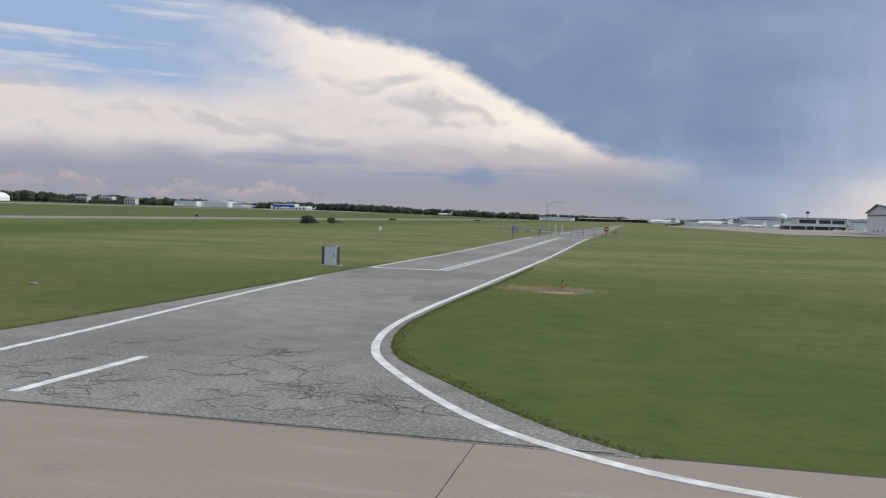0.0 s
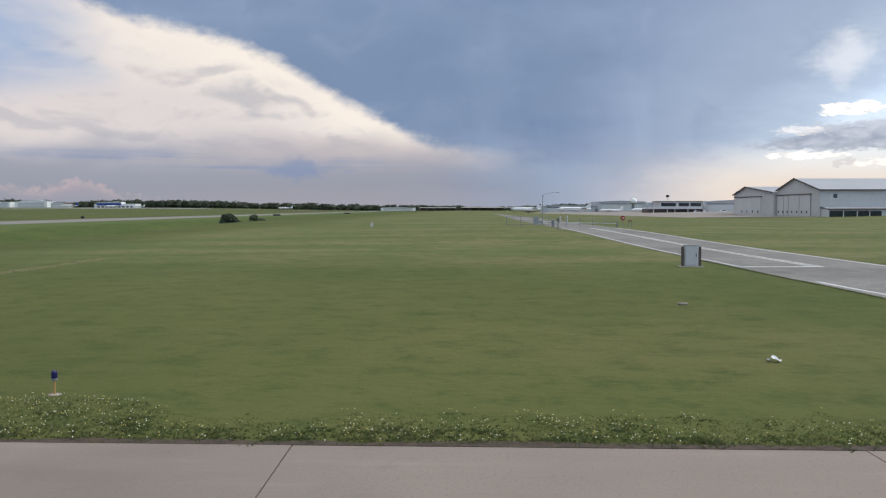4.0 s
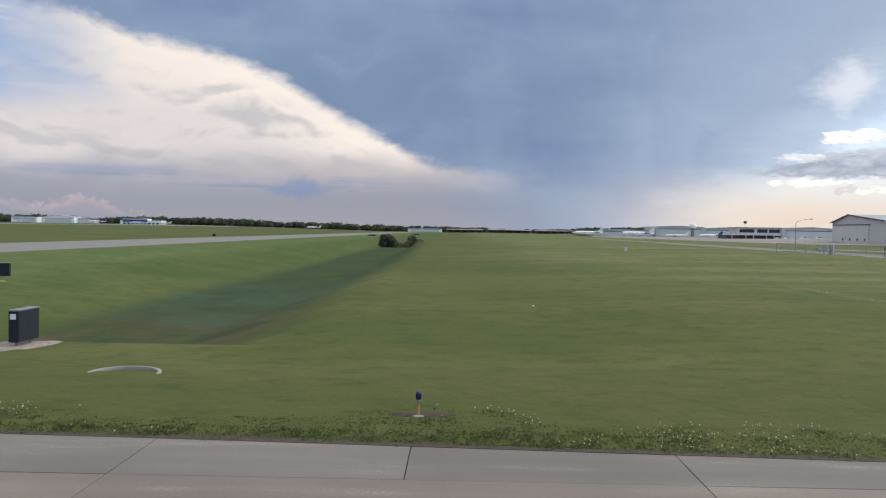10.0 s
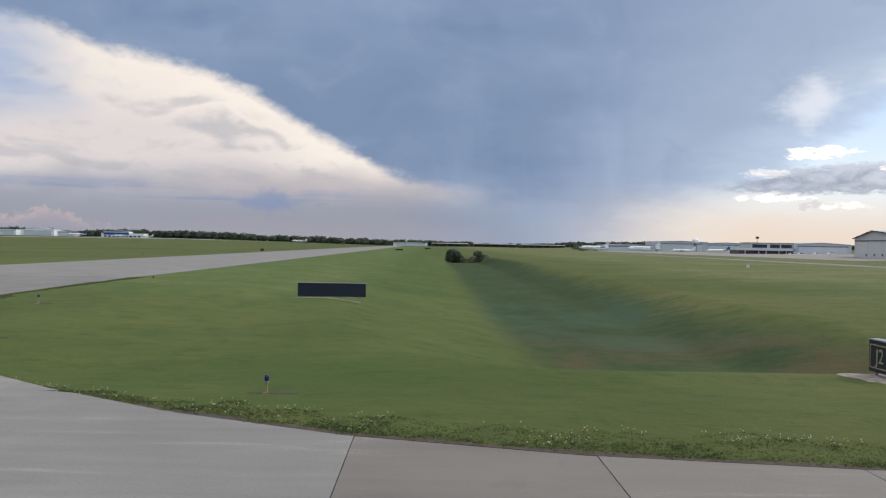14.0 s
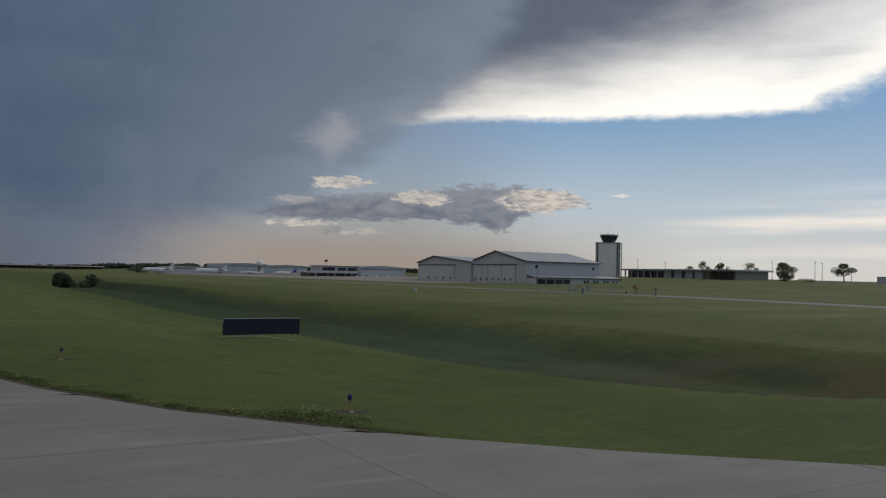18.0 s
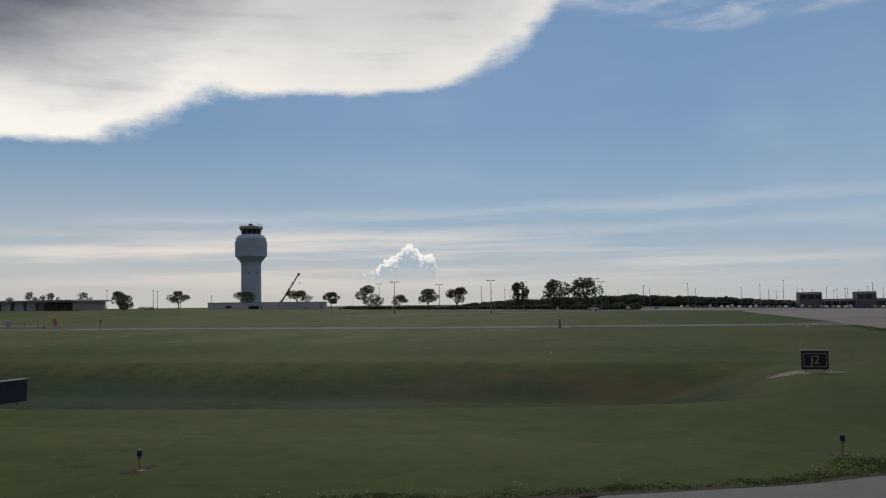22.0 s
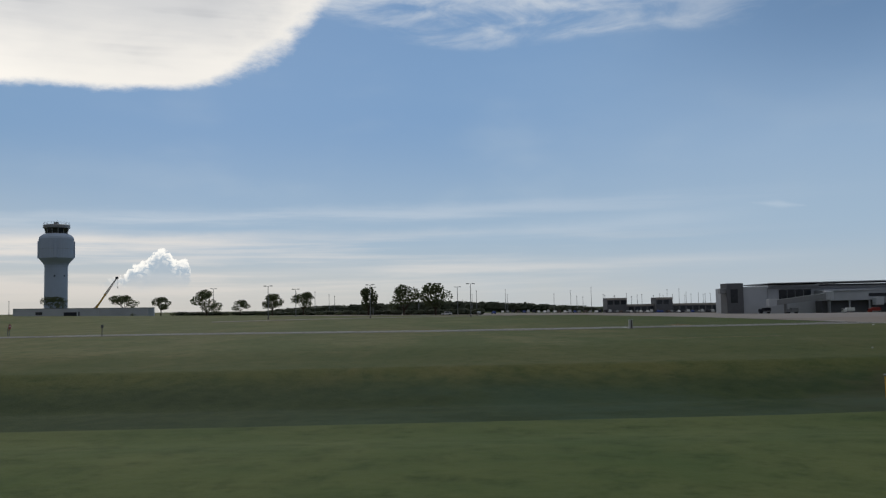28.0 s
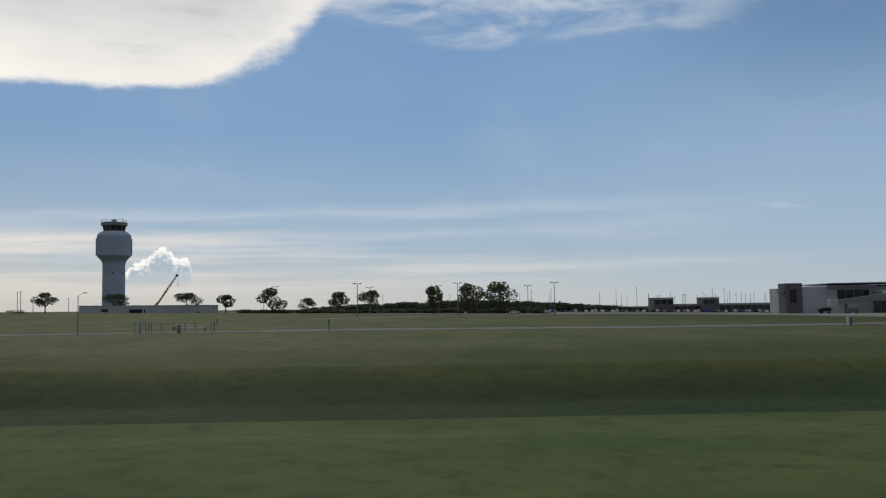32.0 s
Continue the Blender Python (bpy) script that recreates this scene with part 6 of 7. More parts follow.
# ---- terminal ----
def terminal():
    t = thing("terminal", "grey two-storey airport terminal with glass and flat roof", "terminal", 289, -78, 0)
    g = -2.6
    part("stair_tower", box(0, 9, -8.0, 0, g - 1, 12.4, 0.05), DARK_GREY, t)
    part("tower_glass", box(-0.12, -0.01, -5.2, -1.8, 3.0, 9.5), GLASS, t)
    part("sign_box", box(1.0, 4.0, 0.02, 3.0, 7.6, 10.0, 0.05), GREY_METAL, t)
    part("lobby", box(1.5, 40, -20.3, -8.05, g - 1, 10.4), TERM_GREY, t)
    part("hall", box(1.0, 45, -130, -20.35, g - 1, 11.2), TERM_GREY, t)
    part("hall_roof", prism([(-132, 12.6), (-20.2, 11.8), (-20.2, 12.15), (-132, 13.0)], "x", -2.5, 46), TERM_GREY, t)
    part("clerestory", box(0.8, 0.98, -128, -45, 10.4, 11.15), GLASS, t)
    part("fascia", box(0.4, 0.95, -130, -20.4, 9.3, 10.35), GREY_METAL, t)
    part("glass_wall", box(0.85, 0.99, -41, -25.5, 3.6, 8.9), GLASS, t)
    for y in (-29.5, -33.5, -37.5):
        part("mullion", box(0.7, 0.84, y, y + 0.25, 3.6, 8.9), GREY_METAL, t)
    part("concourse", box(-9, 0.95, -130, -43, 3.2, 8.4), TERM_GREY, t)
    part("concourse_roof", prism([(-130, 8.7), (-42.6, 7.6), (-42.6, 7.95), (-130, 9.1)], "x", -9.6, 0.9), TERM_GREY, t)
    for i in range(6):
        y = -64 - i * 11
        part("window", box(-9.12, -9.0, y - 8.5, y, 4.9, 6.4), GLASS, t)
    part("undercroft", box(-6, 0.9, -130, -43, g - 1, 3.15), DARK_GREY, t)
    for i in range(9):
        y = -46 - i * 9.5
        part("column", box(-8.4, -7.7, y, y + 0.7, g - 1, 3.2), TERM_GREY, t)


terminal()


def jet_bridge(x, y0, y1):
    t = thing("jet_bridge", "grey sloping passenger boarding bridge on a wheeled leg", "boarding bridge", x, y0, 0, 0, "boarding bridges")
    part("tunnel", prism([(0, 4.2), (y1 - y0, 1.6), (y1 - y0, 4.0), (0, 6.9)], "x", -1.4, 1.4), GREY_METAL, t)
    part("cab", box(-1.9, 1.9, y1 - y0, y1 - y0 + 3.6, 0.8, 4.4, 0.15), TERM_GREY, t)
    part("rotunda", lathe([(2.3, 3.6), (2.3, 7.4), (2.0, 7.6)], 14), TERM_GREY, t)
    part("column", tube((0, 0, -3.2), (0, 0, 3.7), 0.6, seg=10), GALV, t)
    part("leg", box(-1.1, 1.1, (y1 - y0) * 0.8, (y1 - y0) * 0.8 + 0.6, -2.2, 2.2), GALV, t)
    for s in (-1, 1):
        part("wheel", tube((s * 1.0 - 0.2, (y1 - y0) * 0.8 + 0.3, -2.3), (s * 1.0 + 0.2, (y1 - y0) * 0.8 + 0.3, -2.3), 0.5, seg=12), TYRE, t)
    return t


jet_bridge(276, -121, -96)
jet_bridge(276, -160, -146)


def service_truck(x, y, rz, label, mat):
    t = thing("service_truck", label, "truck", x, y, ground_z(x, y) + 0.04, rz, "ground vehicles")
    part("bed", box(-2.6, 1.0, -1.1, 1.1, 0.7, 1.2, 0.05), GREY_METAL, t)
    part("cargo_box", box(-2.6, 0.9, -1.15, 1.15, 1.22, 2.7, 0.08), mat, t)
    c = part("cab", box(1.05, 2.7, -1.05, 1.05, 0.6, 2.2, 0.15), mat, t)
    part("windscreen", box(2.62, 2.74, -0.9, 0.9, 1.45, 2.05), GLASS, c)
    for u in (-1.8, 1.8):
        for v in (-1.0, 1.0):
            part("wheel", tube((u, v - 0.14, 0.42), (u, v + 0.14, 0.42), 0.42, seg=12), TYRE, t)


service_truck(270, -127, 90, "white service truck on the terminal apron", WHITE_PAINT)
service_truck(268, -138, 80, "dull red ramp vehicle on the terminal apron", RED_PAINT)
service_truck(272, -152, 95, "white service truck beside a boarding bridge", WHITE_PAINT)
service_truck(279, -92, 90, "dark ramp vehicle beside the terminal", BLACK_METAL)
service_truck(279, -105, 90, "grey ramp vehicle beside the terminal", GREY_METAL)
for x, y in ((104, 455), (113, 456), (121, 457), (98, 452)):
    copy_thing(masters[0], pose(x, y, ground_z(x, y) + 0.08, 0, 0, 3))


# ---- gate across the access road ----
def gate():
    G = ground_z(-9, 125)
    t = thing("road_barrier", "long white barrier rail across the access road", "barrier", -12.8, 127.5, G)
    part("rail", tube((-1.6, 0, 0.72), (9.4, -1.0, 0.5), 0.05, seg=8), SIDING, t)
    part("pivot_post", box(-0.22, 0.22, -0.22, 0.22, -0.2, 1.1, 0.04), GALV, t)
    part("counterweight", box(-2.2, -1.5, -0.2, 0.2, 0.5, 0.95, 0.04), GREY_METAL, t)
    part("rest_post", box(9.3, 9.5, -1.1, -0.9, -0.2, 0.6), GALV, t)
    f = thing("fence_gate", "galvanised field gate beside the road", "gate", -19.6, 131, G)
    part("top_rail", tube((0, 0, 1.5), (6.6, 0, 1.5), 0.04, seg=6), GALV, f)
    part("middle_rail", tube((0, 0, 0.9), (6.6, 0, 0.9), 0.03, seg=6), GALV, f)
    part("bottom_rail", tube((0, 0, 0.3), (6.6, 0, 0.3), 0.04, seg=6), GALV, f)
    for x in (0, 2.2, 4.4, 6.6):
        part("upright", tube((x, 0, -0.1), (x, 0, 1.55), 0.045, seg=6), GALV, f)
    h = thing("post_and_rail", "pale post and rail fence along the road", "fence", -11.6, 133, G)
    part("rail", tube((0, 0, 1.2), (8.6, -5.0, 1.2), 0.035, seg=6), GALV, h)
    part("lower_rail", tube((0, 0, 0.65), (8.6, -5.0, 0.65), 0.03, seg=6), GALV, h)
    for k in (0.0, 0.16, 0.38, 0.6, 0.8, 1.0):
        part("post", tube((8.6 * k, -5.0 * k, -0.2), (8.6 * k, -5.0 * k, 1.3), 0.05, seg=7), GALV, h)
    for u in (-11.0, -9.9):
        b = thing("bollard", "pale steel bollard beside the road gate", "bollard", u, 133.4, G, 0, "bollards at the gate")
        part("tube", tube((0, 0, -0.1), (0, 0, 1.55), 0.1, seg=10), SIDING, b)
        part("cap", lathe([(0.1, 1.55), (0.08, 1.6), (0.02, 1.62)], 10), SIDING, b)
    m = thing("lamp_mast", "slim grey street lamp with a curved arm", "lamp post", -13.1, 140.4, G)
    part("pole", tube((0, 0, -0.2), (0, 0, 5.0), 0.075, 0.05, 8), GALV, m)
    arm = bmesh.new()
    for i in range(5):
        a, b = i / 5, (i + 1) / 5
        tube((2.2 * a, 0, 4.95 + 0.5 * math.sin(a * 1.6)), (2.2 * b, 0, 4.95 + 0.5 * math.sin(b * 1.6)), 0.03, seg=6, bm=arm)
    part("arm", arm, GALV, m)
    part("lamp_head", box(2.1, 2.75, -0.13, 0.13, 5.4, 5.54, 0.04), SIDING, m)
    s = thing("stop_sign", "red and white no-entry sign on a post", "sign", -2.8, 125, G)
    part("post", tube((0, 0, -0.2), (0, 0, 1.75), 0.04, seg=6), GALV, s)
    part("plate", tube((0, -0.05, 1.35), (0, -0.09, 1.35), 0.36, seg=24), RED_PAINT, s)
    part("white_bar", box(-0.22, 0.22, -0.11, -0.095, 1.31, 1.4), WHITE_PAINT, s)
    q = thing("warning_panel", "brown panel on posts beside the road", "sign", -1.6, 125.6, G)
    part("panel", box(-0.3, 0.3, -0.03, 0.03, 0.7, 1.1, 0.01), STRAW, q)
    for x in (-0.25, 0.25):
        part("post", tube((x, 0.06, -0.2), (x, 0.06, 1.25), 0.05, seg=6), GALV, q)
    k = thing("keypad_post", "dark card reader on a short post", "post", -14.3, 108, ground_z(-14.3, 108))
    part("post", tube((0, 0, -0.2), (0, 0, 1.2), 0.06, seg=8), DARK_GREY, k)
    part("reader", box(-0.13, 0.13, -0.14, 0.1, 1.1, 1.5, 0.03), DARK_GREY, k)
    b = thing("sign_back", "grey back of a road sign on a post", "sign", -15.8, 122.6, G)
    part("post", tube((0, 0.06, -0.2), (0, 0.06, 1.5), 0.04, seg=6), GALV, b)
    part("plate", box(-0.4, 0.4, -0.02, 0.02, 0.55, 1.5, 0.01), GREY_METAL, b)
    w = thing("marker_box", "small white marker box on the grass", "marker", -41.2, 138, ground_z(-41.2, 138))
    part("box", box(-0.2, 0.2, -0.2, 0.2, -0.05, 0.6, 0.03), SIDING_LIGHT, w)
    part("lid", box(-0.23, 0.23, -0.23, 0.23, 0.6, 0.64, 0.01), SIDING, w)


gate()


def cabinet():
    t = thing("utility_cabinet", "grey steel utility cabinet between two posts on the grass", "cabinet", -15.2, 41.0, 0)
    part("body", box(-0.34, 0.34, -0.18, 0.18, 0.0, 1.1, 0.02), SIDING, t)
    part("door", box(-0.29, 0.29, -0.205, -0.183, 0.1, 1.02, 0.008), SIDING, t)
    part("handle", box(0.2, 0.23, -0.23, -0.206, 0.5, 0.7), BLACK_METAL, t)
    part("lid", box(-0.37, 0.37, -0.22, 0.2, 1.1, 1.13, 0.008), GALV, t)
    for s in (-1, 1):
        part("post", box(0.45 * s - 0.06, 0.45 * s + 0.06, -0.12, 0.0, -0.1, 1.05, 0.01), TRIM_DARK, t)
    part("base", box(-0.6, 0.6, -0.3, 0.3, -0.05, 0.05, 0.02), PALE_CONCRETE, t)


cabinet()


def stump():
    t = thing("marker_post", "short thin weathered post in dead grass", "post", -1.6, 31.1, 0)
    part("post", tube((0, 0, -0.1), (0.02, 0, 0.5), 0.028, 0.024, 8), BARK, t)
    part("tag", box(-0.03, 0.06, -0.036, -0.03, 0.2, 0.32), ORANGE_PAINT, t)


stump()


# ---- things lying on or set in the grass ----
def patch(name, label, x, y, w, d, mat, seed, lift=0.02, grade=0.0):
    """An uneven low mound of soil, straw or concrete."""
    r = rng(seed)
    verts, faces = [(x, y, ground_z(x, y) + lift + 0.03)], []
    n = 28
    for ring, f in ((1, 0.55), (2, 1.0)):
        for i in range(n):
            a = 2 * math.pi * i / n
            k = f * (1 + r.uniform(-0.22, 0.2))
            px, py = x + w / 2 * k * math.cos(a), y + d / 2 * k * math.sin(a)
            verts.append((px, py, ground_z(px, py) + (lift + 0.015 if ring == 1 else -0.03)))
    for i in range(n):
        j = (i + 1) % n
        faces += [(0, 1 + i, 1 + j), (1 + i, 1 + n + i, 1 + n + j, 1 + j)]
    return tagged(raw(name, verts, faces, mat), label, "patch", kind="structure")


patch("bare_patch", "patch of dry dead straw-coloured grass", -1.7, 30.2, 2.6, 1.5, STRAW, 1, 0.01)
patch("bare_patch", "small patch of dry dead grass beside the road", -3.2, 31.6, 1.5, 0.8, STRAW, 2, 0.0)
LIGHTS = ((-33.83, 9.6), (-83.28, 12.25), (-96.27, 15.95), (-106.39, 24.5), (-110.6, 37.53), (-112.3, 59.45))
patch("bare_patch", "bare brown soil around a taxiway light", -83.2, 12.1, 1.9, 0.6, SOIL, 10, 0.018)
for i, (x, y) in enumerate(((-68.9, 10.74),) + LIGHTS[2:5]):
    patch("bare_patch", "thin dark soil around a taxiway light", x + 0.1, y + 0.1, 1.5, 0.6, DARK_SOIL, 12 + i, 0.0)
patch("concrete_pad", "pinkish gravel pad around the taxiway sign", -80.6, 21.6, 2.0, 4.2, GRAVEL, 20, 0.02)
patch("concrete_pad", "pale gravel strip under the long sign", -98.9, 51.65, 5.4, 1.0, GRAVEL, 21, 0.02)


def manhole():
    t = thing("manhole", "round concrete manhole ring half overgrown by grass", "manhole", -75.3, 14.95, ground_z(-75.3, 14.95))
    bm = bmesh.new()
    loops = []
    for i in range(28):
        a = 2 * math.pi * i / 28
        h = 0.004 + 0.022 * math.sin(a)
        loops.append([bm.verts.new((f * math.cos(a), f * math.sin(a), z)) for f, z in ((0.69, -0.1), (0.69, h), (0.77, h), (0.77, -0.1))])
    for p, q in zip(loops, loops[1:] + loops[:1]):
        for k in range(3):
            bm.faces.new((p[k], q[k], q[k + 1], p[k + 1]))
    bmesh.ops.recalc_face_normals(bm, faces=bm.faces)
    part("ring", bm, PALE_CONCRETE, t)


manhole()


def rag():
    t = tagged(raw("litter", *sheet_of_paper(), WHITE_PAINT), "crumpled white litter lying on the grass", "litter")
    t.matrix_basis = pose(-21.1, 12.8, 0.015, 0, 0, -25)


def sheet_of_paper():
    r = rng(77)
    v = [(x * 0.045, y * 0.03, 0.05 * r.uniform(-0.2, 1) + (0.06 if abs(x) < 2 else 0)) for y in range(-3, 4) for x in range(-3, 4)]
    f = [(j * 7 + i, j * 7 + i + 1, j * 7 + i + 8, j * 7 + i + 7) for j in range(6) for i in range(6)]
    return v, f


rag()
scrap_thing = thing("litter", "small brown scrap lying on the grass", "litter", -20.25, 22.98, 0.0)
part("scrap", box(-0.16, 0.14, -0.06, 0.06, 0.0, 0.07, 0.02), GRAVEL, scrap_thing)
speck = thing("litter", "small white scrap of litter in the grass", "litter", -64.9, 35.7, ground_z(-64.9, 35.7))
part("scrap", box(-0.05, 0.05, -0.04, 0.04, 0.0, 0.06, 0.015), WHITE_PAINT, speck)


STEM_YELLOW = paint("faded_yellow", (0.42, 0.27, 0.09), 0.6, 0.0, 0.12, 8.0)


def edge_light(x, y, master=None):
    z = ground_z(x, y)
    if master is not None:
        return copy_thing(master, pose(x, y, z))
    t = thing("taxiway_light", "blue taxiway edge light on a short frangible stem", "light", x, y, z, 0, "blue taxiway edge lights")
    part("base_plate", lathe([(0.11, -0.02), (0.11, 0.010), (0.09, 0.016), (0.04, 0.02)], 18), GRAVEL, t)
    part("stem", tube((0, 0, 0.02), (0, 0, 0.24), 0.022, seg=8), STEM_YELLOW, t)
    part("collar", lathe([(0.03, 0.23), (0.05, 0.24), (0.05, 0.27)], 12), GREY_METAL, t)
    part("lens", lathe([(0.036, 0.27), (0.048, 0.28), (0.048, 0.365), (0.036, 0.395), (0.01, 0.402)], 14), BLUE_LENS, t)
    return t


first_light = edge_light(-68.9, 10.74)
for x, y in LIGHTS:
    edge_light(x, y, first_light)
# lights along the far verge
for x, y in ((-142, 95), (-142.5, 150), (-143, 210), (-143, 290)):
    edge_light(x, y, first_light)


# ---- taxiway signs ----
def lettering(body, size, mat, parent, m, name="letters"):
    c = bpy.data.curves.new(name, "FONT")
    c.body, c.size, c.extrude, c.align_x, c.align_y = body, size, 0.004, "CENTER", "CENTER"
    ob = bpy.data.objects.new(name, c)
    scene.collection.objects.link(ob)
    dg = bpy.context.evaluated_depsgraph_get()
    me = bpy.data.meshes.new_from_object(ob.evaluated_get(dg))
    bpy.data.objects.remove(ob)
    me.materials.clear()
    me.materials.append(mat)
    out = new(name, me)
    out.parent = parent
    out.matrix_basis = m
    return out


def location_sign():
    z = ground_z(-80.5, 21.1)
    t = thing("taxiway_sign", "black location sign with yellow border reading J2", "sign", -80.5, 21.1, z, 90)
    # the thing's x runs along the panel, its -y is one face
    part("cabinet", box(-0.6, 0.6, -0.14, 0.14, 0.14, 1.0, 0.015), BLACK_METAL, t)
    part("lid", box(-0.615, 0.615, -0.16, 0.16, 1.0, 1.04, 0.008), GALV, t)
    for s in (-1, 1):
        face = part("face", box(-0.56, 0.56, s * 0.146 - 0.003, s * 0.146 + 0.003, 0.2, 0.95), BLACK_METAL, t)
        if s < 0:
            continue
        for a in ((-0.52, 0.52, 0.872, 0.902), (-0.52, 0.52, 0.248, 0.278)):
            part("border", box(a[0], a[1], s * 0.152 - 0.002, s * 0.152 + 0.002, a[2], a[3]), SIGN_PALE, face)
        for u in (-0.52, 0.49):
            part("border", box(u, u + 0.03, s * 0.152 - 0.002, s * 0.152 + 0.002, 0.282, 0.868), SIGN_PALE, face)
        lettering("J2", 0.56, SIGN_PALE, face, pose(0, s * 0.153, 0.575, 90, 0, 0 if s < 0 else 180))
    part("label_plate", box(-0.605, -0.601, -0.07, 0.09, 0.78, 0.93), WHITE_PAINT, t)
    for u in (-0.4, 0.4):
        part("leg", tube((u, 0, -0.05), (u, 0, 0.15), 0.04, seg=8), GALV, t)
        part("foot", lathe([(0.1, -0.02), (0.1, 0.02)], 12), GALV, t, at=pose(u, 0, 0))


location_sign()


def direction_sign():
    z = ground_z(-98.87, 51.7)
    t = thing("direction_sign", "long taxiway sign, black behind, yellow face reading J2 and K2", "sign", -98.87, 51.7, z)
    part("cabinet", box(-2.1, 2.1, -0.12, 0.12, 0.1, 0.92, 0.015), BLACK_METAL, t)
    part("lid", box(-2.12, 2.12, -0.14, 0.14, 0.92, 0.955, 0.008), GALV, t)
    for i in range(3):
        part("panel_seam", box(-1.055 + i * 1.05, -1.045 + i * 1.05, -0.124, -0.121, 0.14, 0.9), BLACK_METAL, t)
    f = part("yellow_face", box(-2.05, 2.05, 0.122, 0.13, 0.14, 0.88), SIGN_YELLOW, t)
    c = part("black_panel", box(-0.18, 0.42, 0.131, 0.136, 0.17, 0.85), BLACK_METAL, f)
    for a in ((-0.13, 0.37, 0.77, 0.81), (-0.13, 0.37, 0.21, 0.25)):
        part("border", box(a[0], a[1], 0.137, 0.14, a[2], a[3]), ROAD_YELLOW, c)
    part("yellow_bar", box(0.06, 0.18, 0.137, 0.14, 0.32, 0.7), ROAD_YELLOW, c)
    # seen from the north, so x runs to the left
    lettering("J2", 0.6, ROAD_BLACK, f, pose(0.86, 0.132, 0.51, 90, 0, 180))
    lettering("K2", 0.6, ROAD_BLACK, f, pose(-0.75, 0.132, 0.51, 90, 0, 180))
    for s, u in ((1, 1.6), (-1, -1.62)):
        part("arrow", box(u - 0.3, u + 0.3, 0.131, 0.135, 0.48, 0.54), ROAD_BLACK, f)
        part("arrow", prism([(u + s * 0.34, 0.51), (u + s * 0.12, 0.70), (u + s * 0.12, 0.60), (u + s * 0.22, 0.51), (u + s * 0.12, 0.42), (u + s * 0.12, 0.32)], "y", 0.131, 0.135), ROAD_BLACK, f)
    part("label_plate", box(-2.105, -2.101, -0.06, 0.06, 0.74, 0.88), WHITE_PAINT, t)
    for u in (-1.7, -0.6, 0.6, 1.7):
        part("leg", tube((u, 0, -0.06), (u, 0, 0.12), 0.04, seg=8), GALV, t)


direction_sign()


# dark runway signs far up the second taxiway
for x, y, w in ((-105.7, 374.7, 3.2), (-93.5, 522, 3.4), (-144, 266, 1.0)):
    t = thing("far_sign", "dark back of a distant taxiway sign", "sign", x, y, ground_z(x, y), 0, "distant signs")
    part("cabinet", box(-w / 2, w / 2, -0.12, 0.12, 0.1, 0.75, 0.02), BLACK_METAL, t)
    for u in (-w / 3, w / 3):
        part("leg", tube((u, 0, -0.05), (u, 0, 0.16), 0.05, seg=6), GALV, t)


# ---- the grass along the pavement ----
def tufts(name, label, spots, height, width, mat, seed, bend=0.4, per=3):
    """Single bent blades, several to a spot (x, y, height factor)."""
    r = rng(seed)
    s = np.repeat(np.array(spots, float), per, axis=0)
    n = len(s)
    s[:, :2] += r.normal(0, width * 2.5, (n, 2))
    z = np.array([ground_z(a, b) for a, b in np.array(spots)[:, :2]]).repeat(per)
    h = height * s[:, 2] * r.uniform(0.5, 1.25, n)
    a = r.uniform(0, 2 * math.pi, n)
    dx, dy = np.cos(a), np.sin(a)
    lean = r.uniform(0.0, bend, n) * h
    b = r.uniform(0, 2 * math.pi, n)
    base = np.stack([s[:, 0], s[:, 1], z - 0.01], 1)
    side = np.stack([dx * width, dy * width, 0 * z], 1)
    tip = base + np.stack([np.cos(b) * lean, np.sin(b) * lean, h], 1)
    mid = base + np.stack([np.cos(b) * lean * 0.35, np.sin(b) * lean * 0.35, h * 0.55], 1)
    v = np.stack([base - side, base + side, mid + side * 0.7, mid - side * 0.7, tip], 1).reshape(-1, 3)
    k = np.arange(n)[:, None] * 5
    faces = np.concatenate([k + [0, 1, 2, 3]], 0).tolist() + np.concatenate([k + [3, 2, 4]], 0).tolist()
    return tagged(raw(name, v.tolist(), faces, mat), label, "grass", kind="stuff")


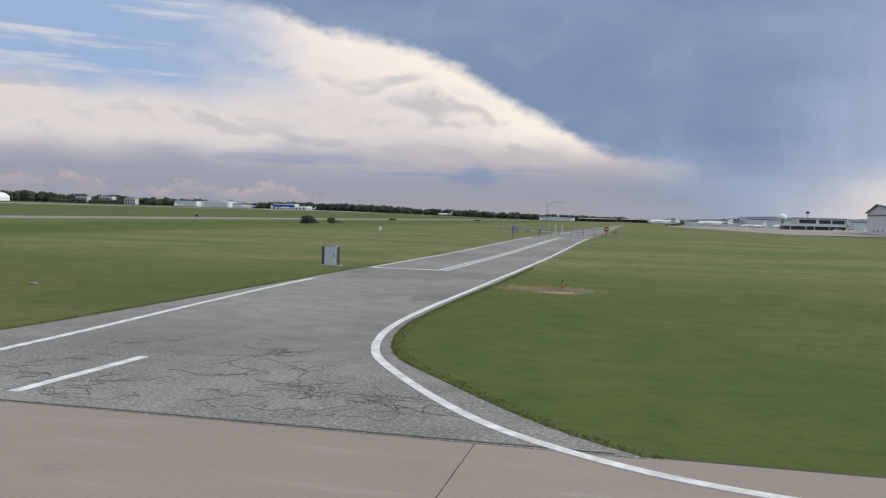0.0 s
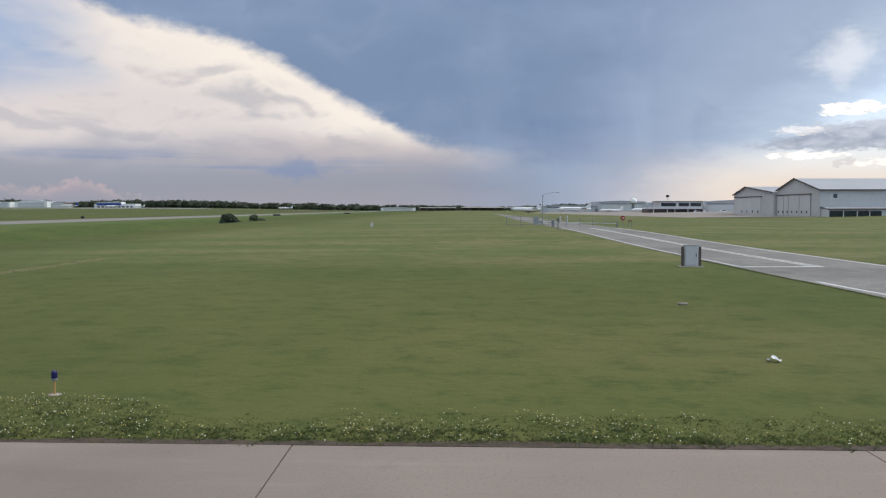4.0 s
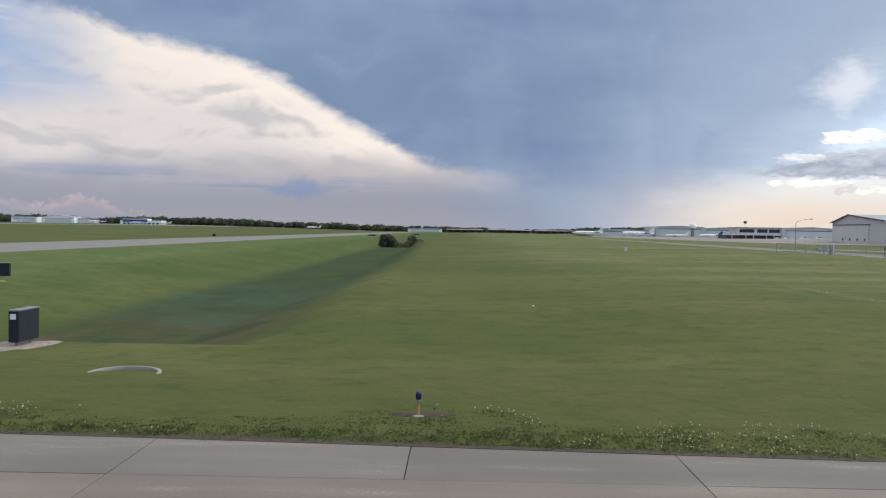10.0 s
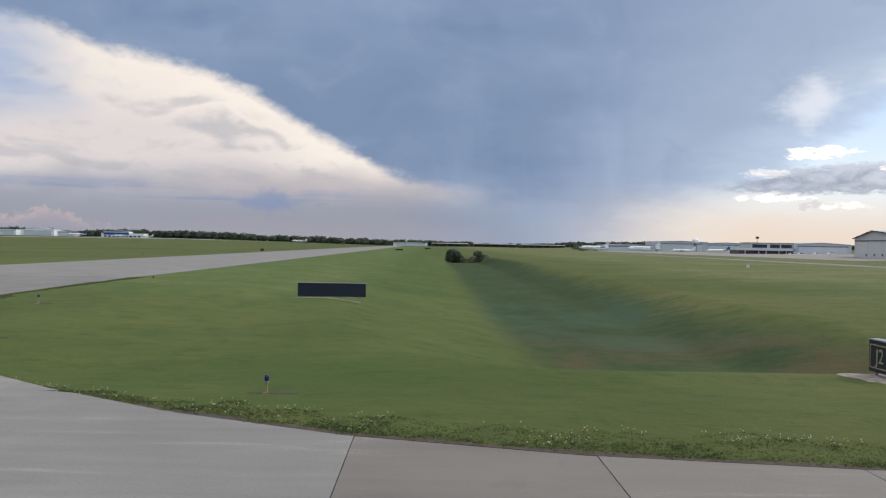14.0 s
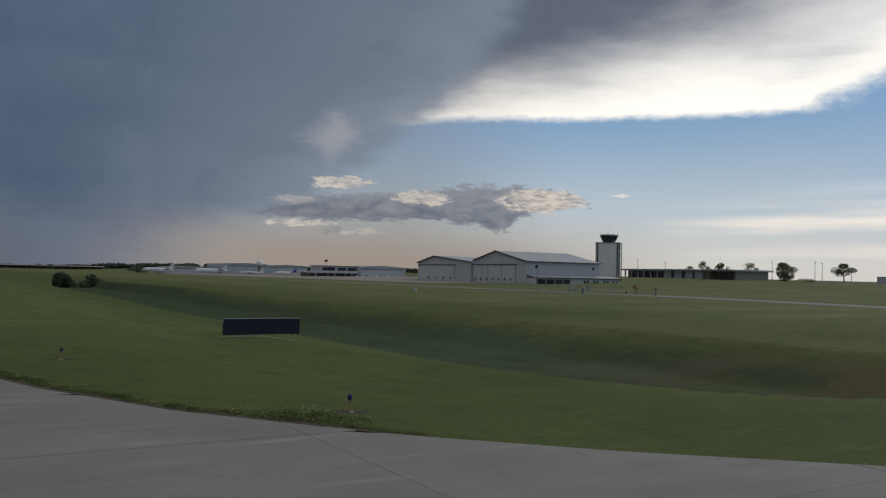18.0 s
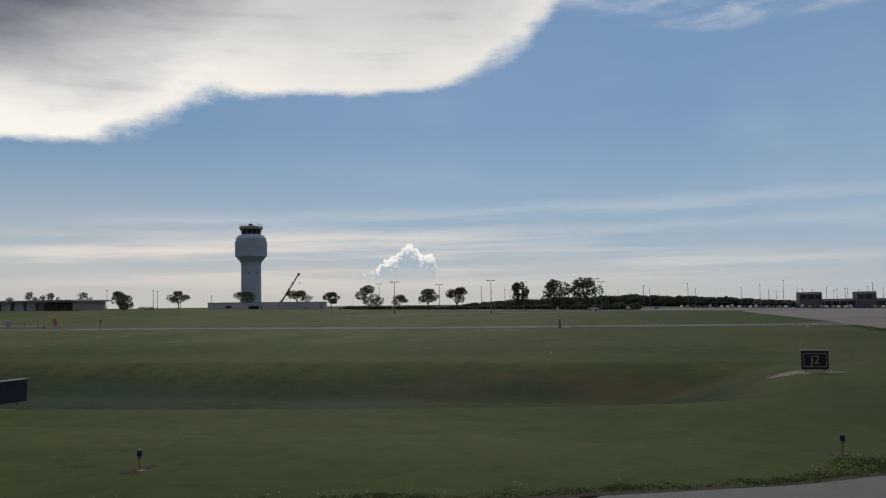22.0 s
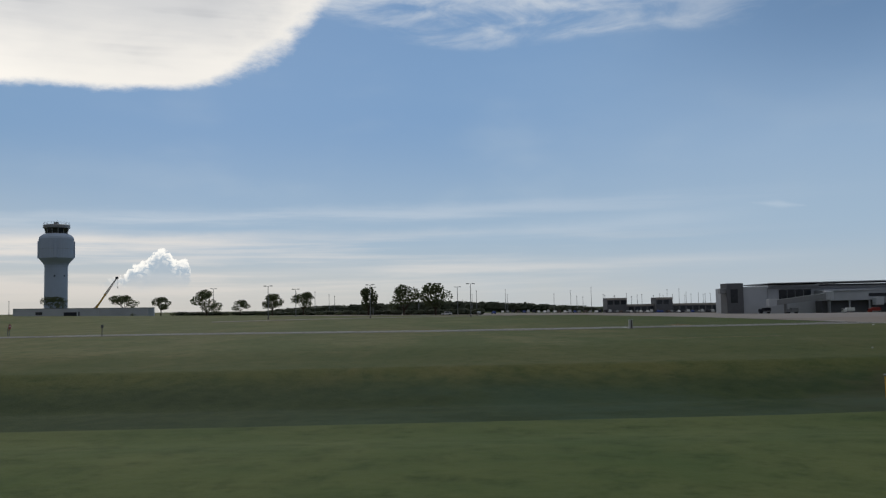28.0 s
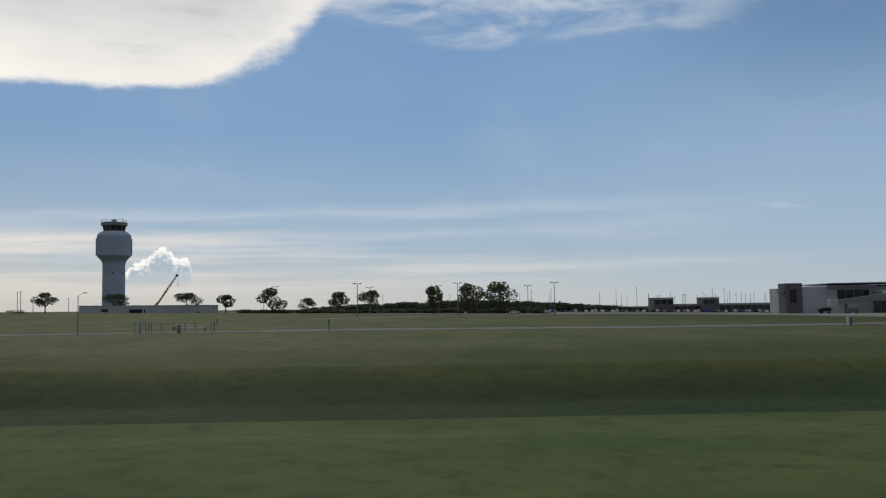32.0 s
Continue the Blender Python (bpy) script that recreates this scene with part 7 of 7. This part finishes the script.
def verge():
    """Low weeds, rough grass and clover in an uneven belt along the pavement, wider round the lights."""
    r = rng(9)
    blades, weeds, white, yellow = [], [], [], []
    for (xa, ya), (xb, yb) in zip(EDGE[1:], EDGE[2:]):
        length = math.hypot(xb - xa, yb - ya)
        if length < 1:
            continue
        nx, ny = -(yb - ya) / length, (xb - xa) / length
        if ny < 0 or (abs(ny) < 0.2 and nx < 0):
            nx, ny = -nx, -ny
        corner = step(-xa, 88, 100)
        for i in range(int(length * 420)):
            f, d = r.uniform(0, 1), 0.02 + 2.6 * r.uniform(0, 1) ** 1.25
            x, y = xa + (xb - xa) * f + nx * d, ya + (yb - ya) * f + ny * d
            if -15.4 < x < 2.2 and y < 13:
                continue
            wide = noise.noise((x * 0.35, y * 0.35, 3.0))
            spot = noise.noise((x * 1.3, y * 1.3, 8.0))
            near = min(math.hypot(x - lx, y - ly) for lx, ly in LIGHTS + ((-68.9, 10.74),))
            reach = (1.75 + 0.9 * wide) * (1 - 0.55 * corner) + 1.3 * max(0.0, 1 - near / 2.2)
            if d > reach + 0.35 * spot:
                continue
            if d < 0.12 + 0.16 * abs(spot) and r.uniform() < 0.8:
                continue
            tall = (0.55 + 0.5 * max(0, spot) + 0.35 * max(0, wide)) * (1 - 0.45 * d / max(reach, 0.3))
            (weeds if r.uniform() < 0.35 + 1.1 * spot else blades).append((x, y, tall))
            if wide + 0.6 * spot > 0.02 and r.uniform() < 0.2 * (1 - 0.6 * corner) + 0.2 * max(0, 1 - near / 2.0):
                (yellow if r.uniform() < 0.4 else white).append((x, y))
    tufts("verge_grass", "rough uncut grass along the pavement edge", blades, 0.062, 0.010, BLADE, 4, 1.8, 4)
    tufts("verge_weeds", "low dark broad-leaved weeds along the pavement edge", weeds, 0.062, 0.017, WEED, 5, 2.6, 4)
    for name, label, spots, mat in (("clover_flowers", "small white clover flowers in the verge", white, PETAL), ("yellow_flowers", "small yellow flowers in the verge", yellow, YELLOW_PETAL)):
        v, fc = [], []
        for x, y in spots:
            z, s = ground_z(x, y) + r.uniform(0.05, 0.1), r.uniform(0.007, 0.013)
            k = len(v)
            v += [(x - s, y, z), (x, y - s, z), (x + s, y, z), (x, y + s, z), (x, y, z + s), (x, y, z - s)]
            fc += [(k + a, k + b, k + c) for a, b, c in ((0, 1, 4), (1, 2, 4), (2, 3, 4), (3, 0, 4), (1, 0, 5), (2, 1, 5), (3, 2, 5), (0, 3, 5))]
        tagged(raw(name, v, fc, mat), label, "flowers", kind="stuff")


verge()


def road_verge():
    r = rng(19)
    pts = []
    for line, s in ((road_l, -1), (road_r, 1)):
        for (xa, ya), (xb, yb) in zip(line, line[1:]):
            length = math.hypot(xb - xa, yb - ya)
            if ya > 45:
                break
            for i in range(int(length * 60)):
                f, d = r.uniform(0, 1), 0.02 + 0.3 * r.uniform(0, 1) ** 2
                pts.append((xa + (xb - xa) * f + s * d, ya + (yb - ya) * f + (0.3 * d if ya < 14 else 0), 0.7))
    tufts("road_verge_grass", "short rough grass along the access road", pts, 0.06, 0.010, BLADE, 6, 1.6, 3)


road_verge()


def dry_grass():
    r = rng(14)
    dead = [(-2.1 + r.normal(0, 0.85), 31.0 + r.normal(0, 0.5), 0.8) for i in range(1200)]
    streak = [(-48.7 + 0.35 * math.sin(0.4 * k) + r.normal(0, 0.12), 35.5 + 0.02 * k, 0.7) for k in range(650) if noise.noise((0.0, 0.05 * k, 4.0)) > -0.25]
    tufts("mown_straw", "thin bleached line of mown grass left on the lawn", streak, 0.05, 0.02, DEAD_BLADE, 26, 2.5, 3)
    tufts("dead_grass", "bleached dead grass round a marker post", dead, 0.16, 0.012, DEAD_BLADE, 16, 1.8, 3)


dry_grass()
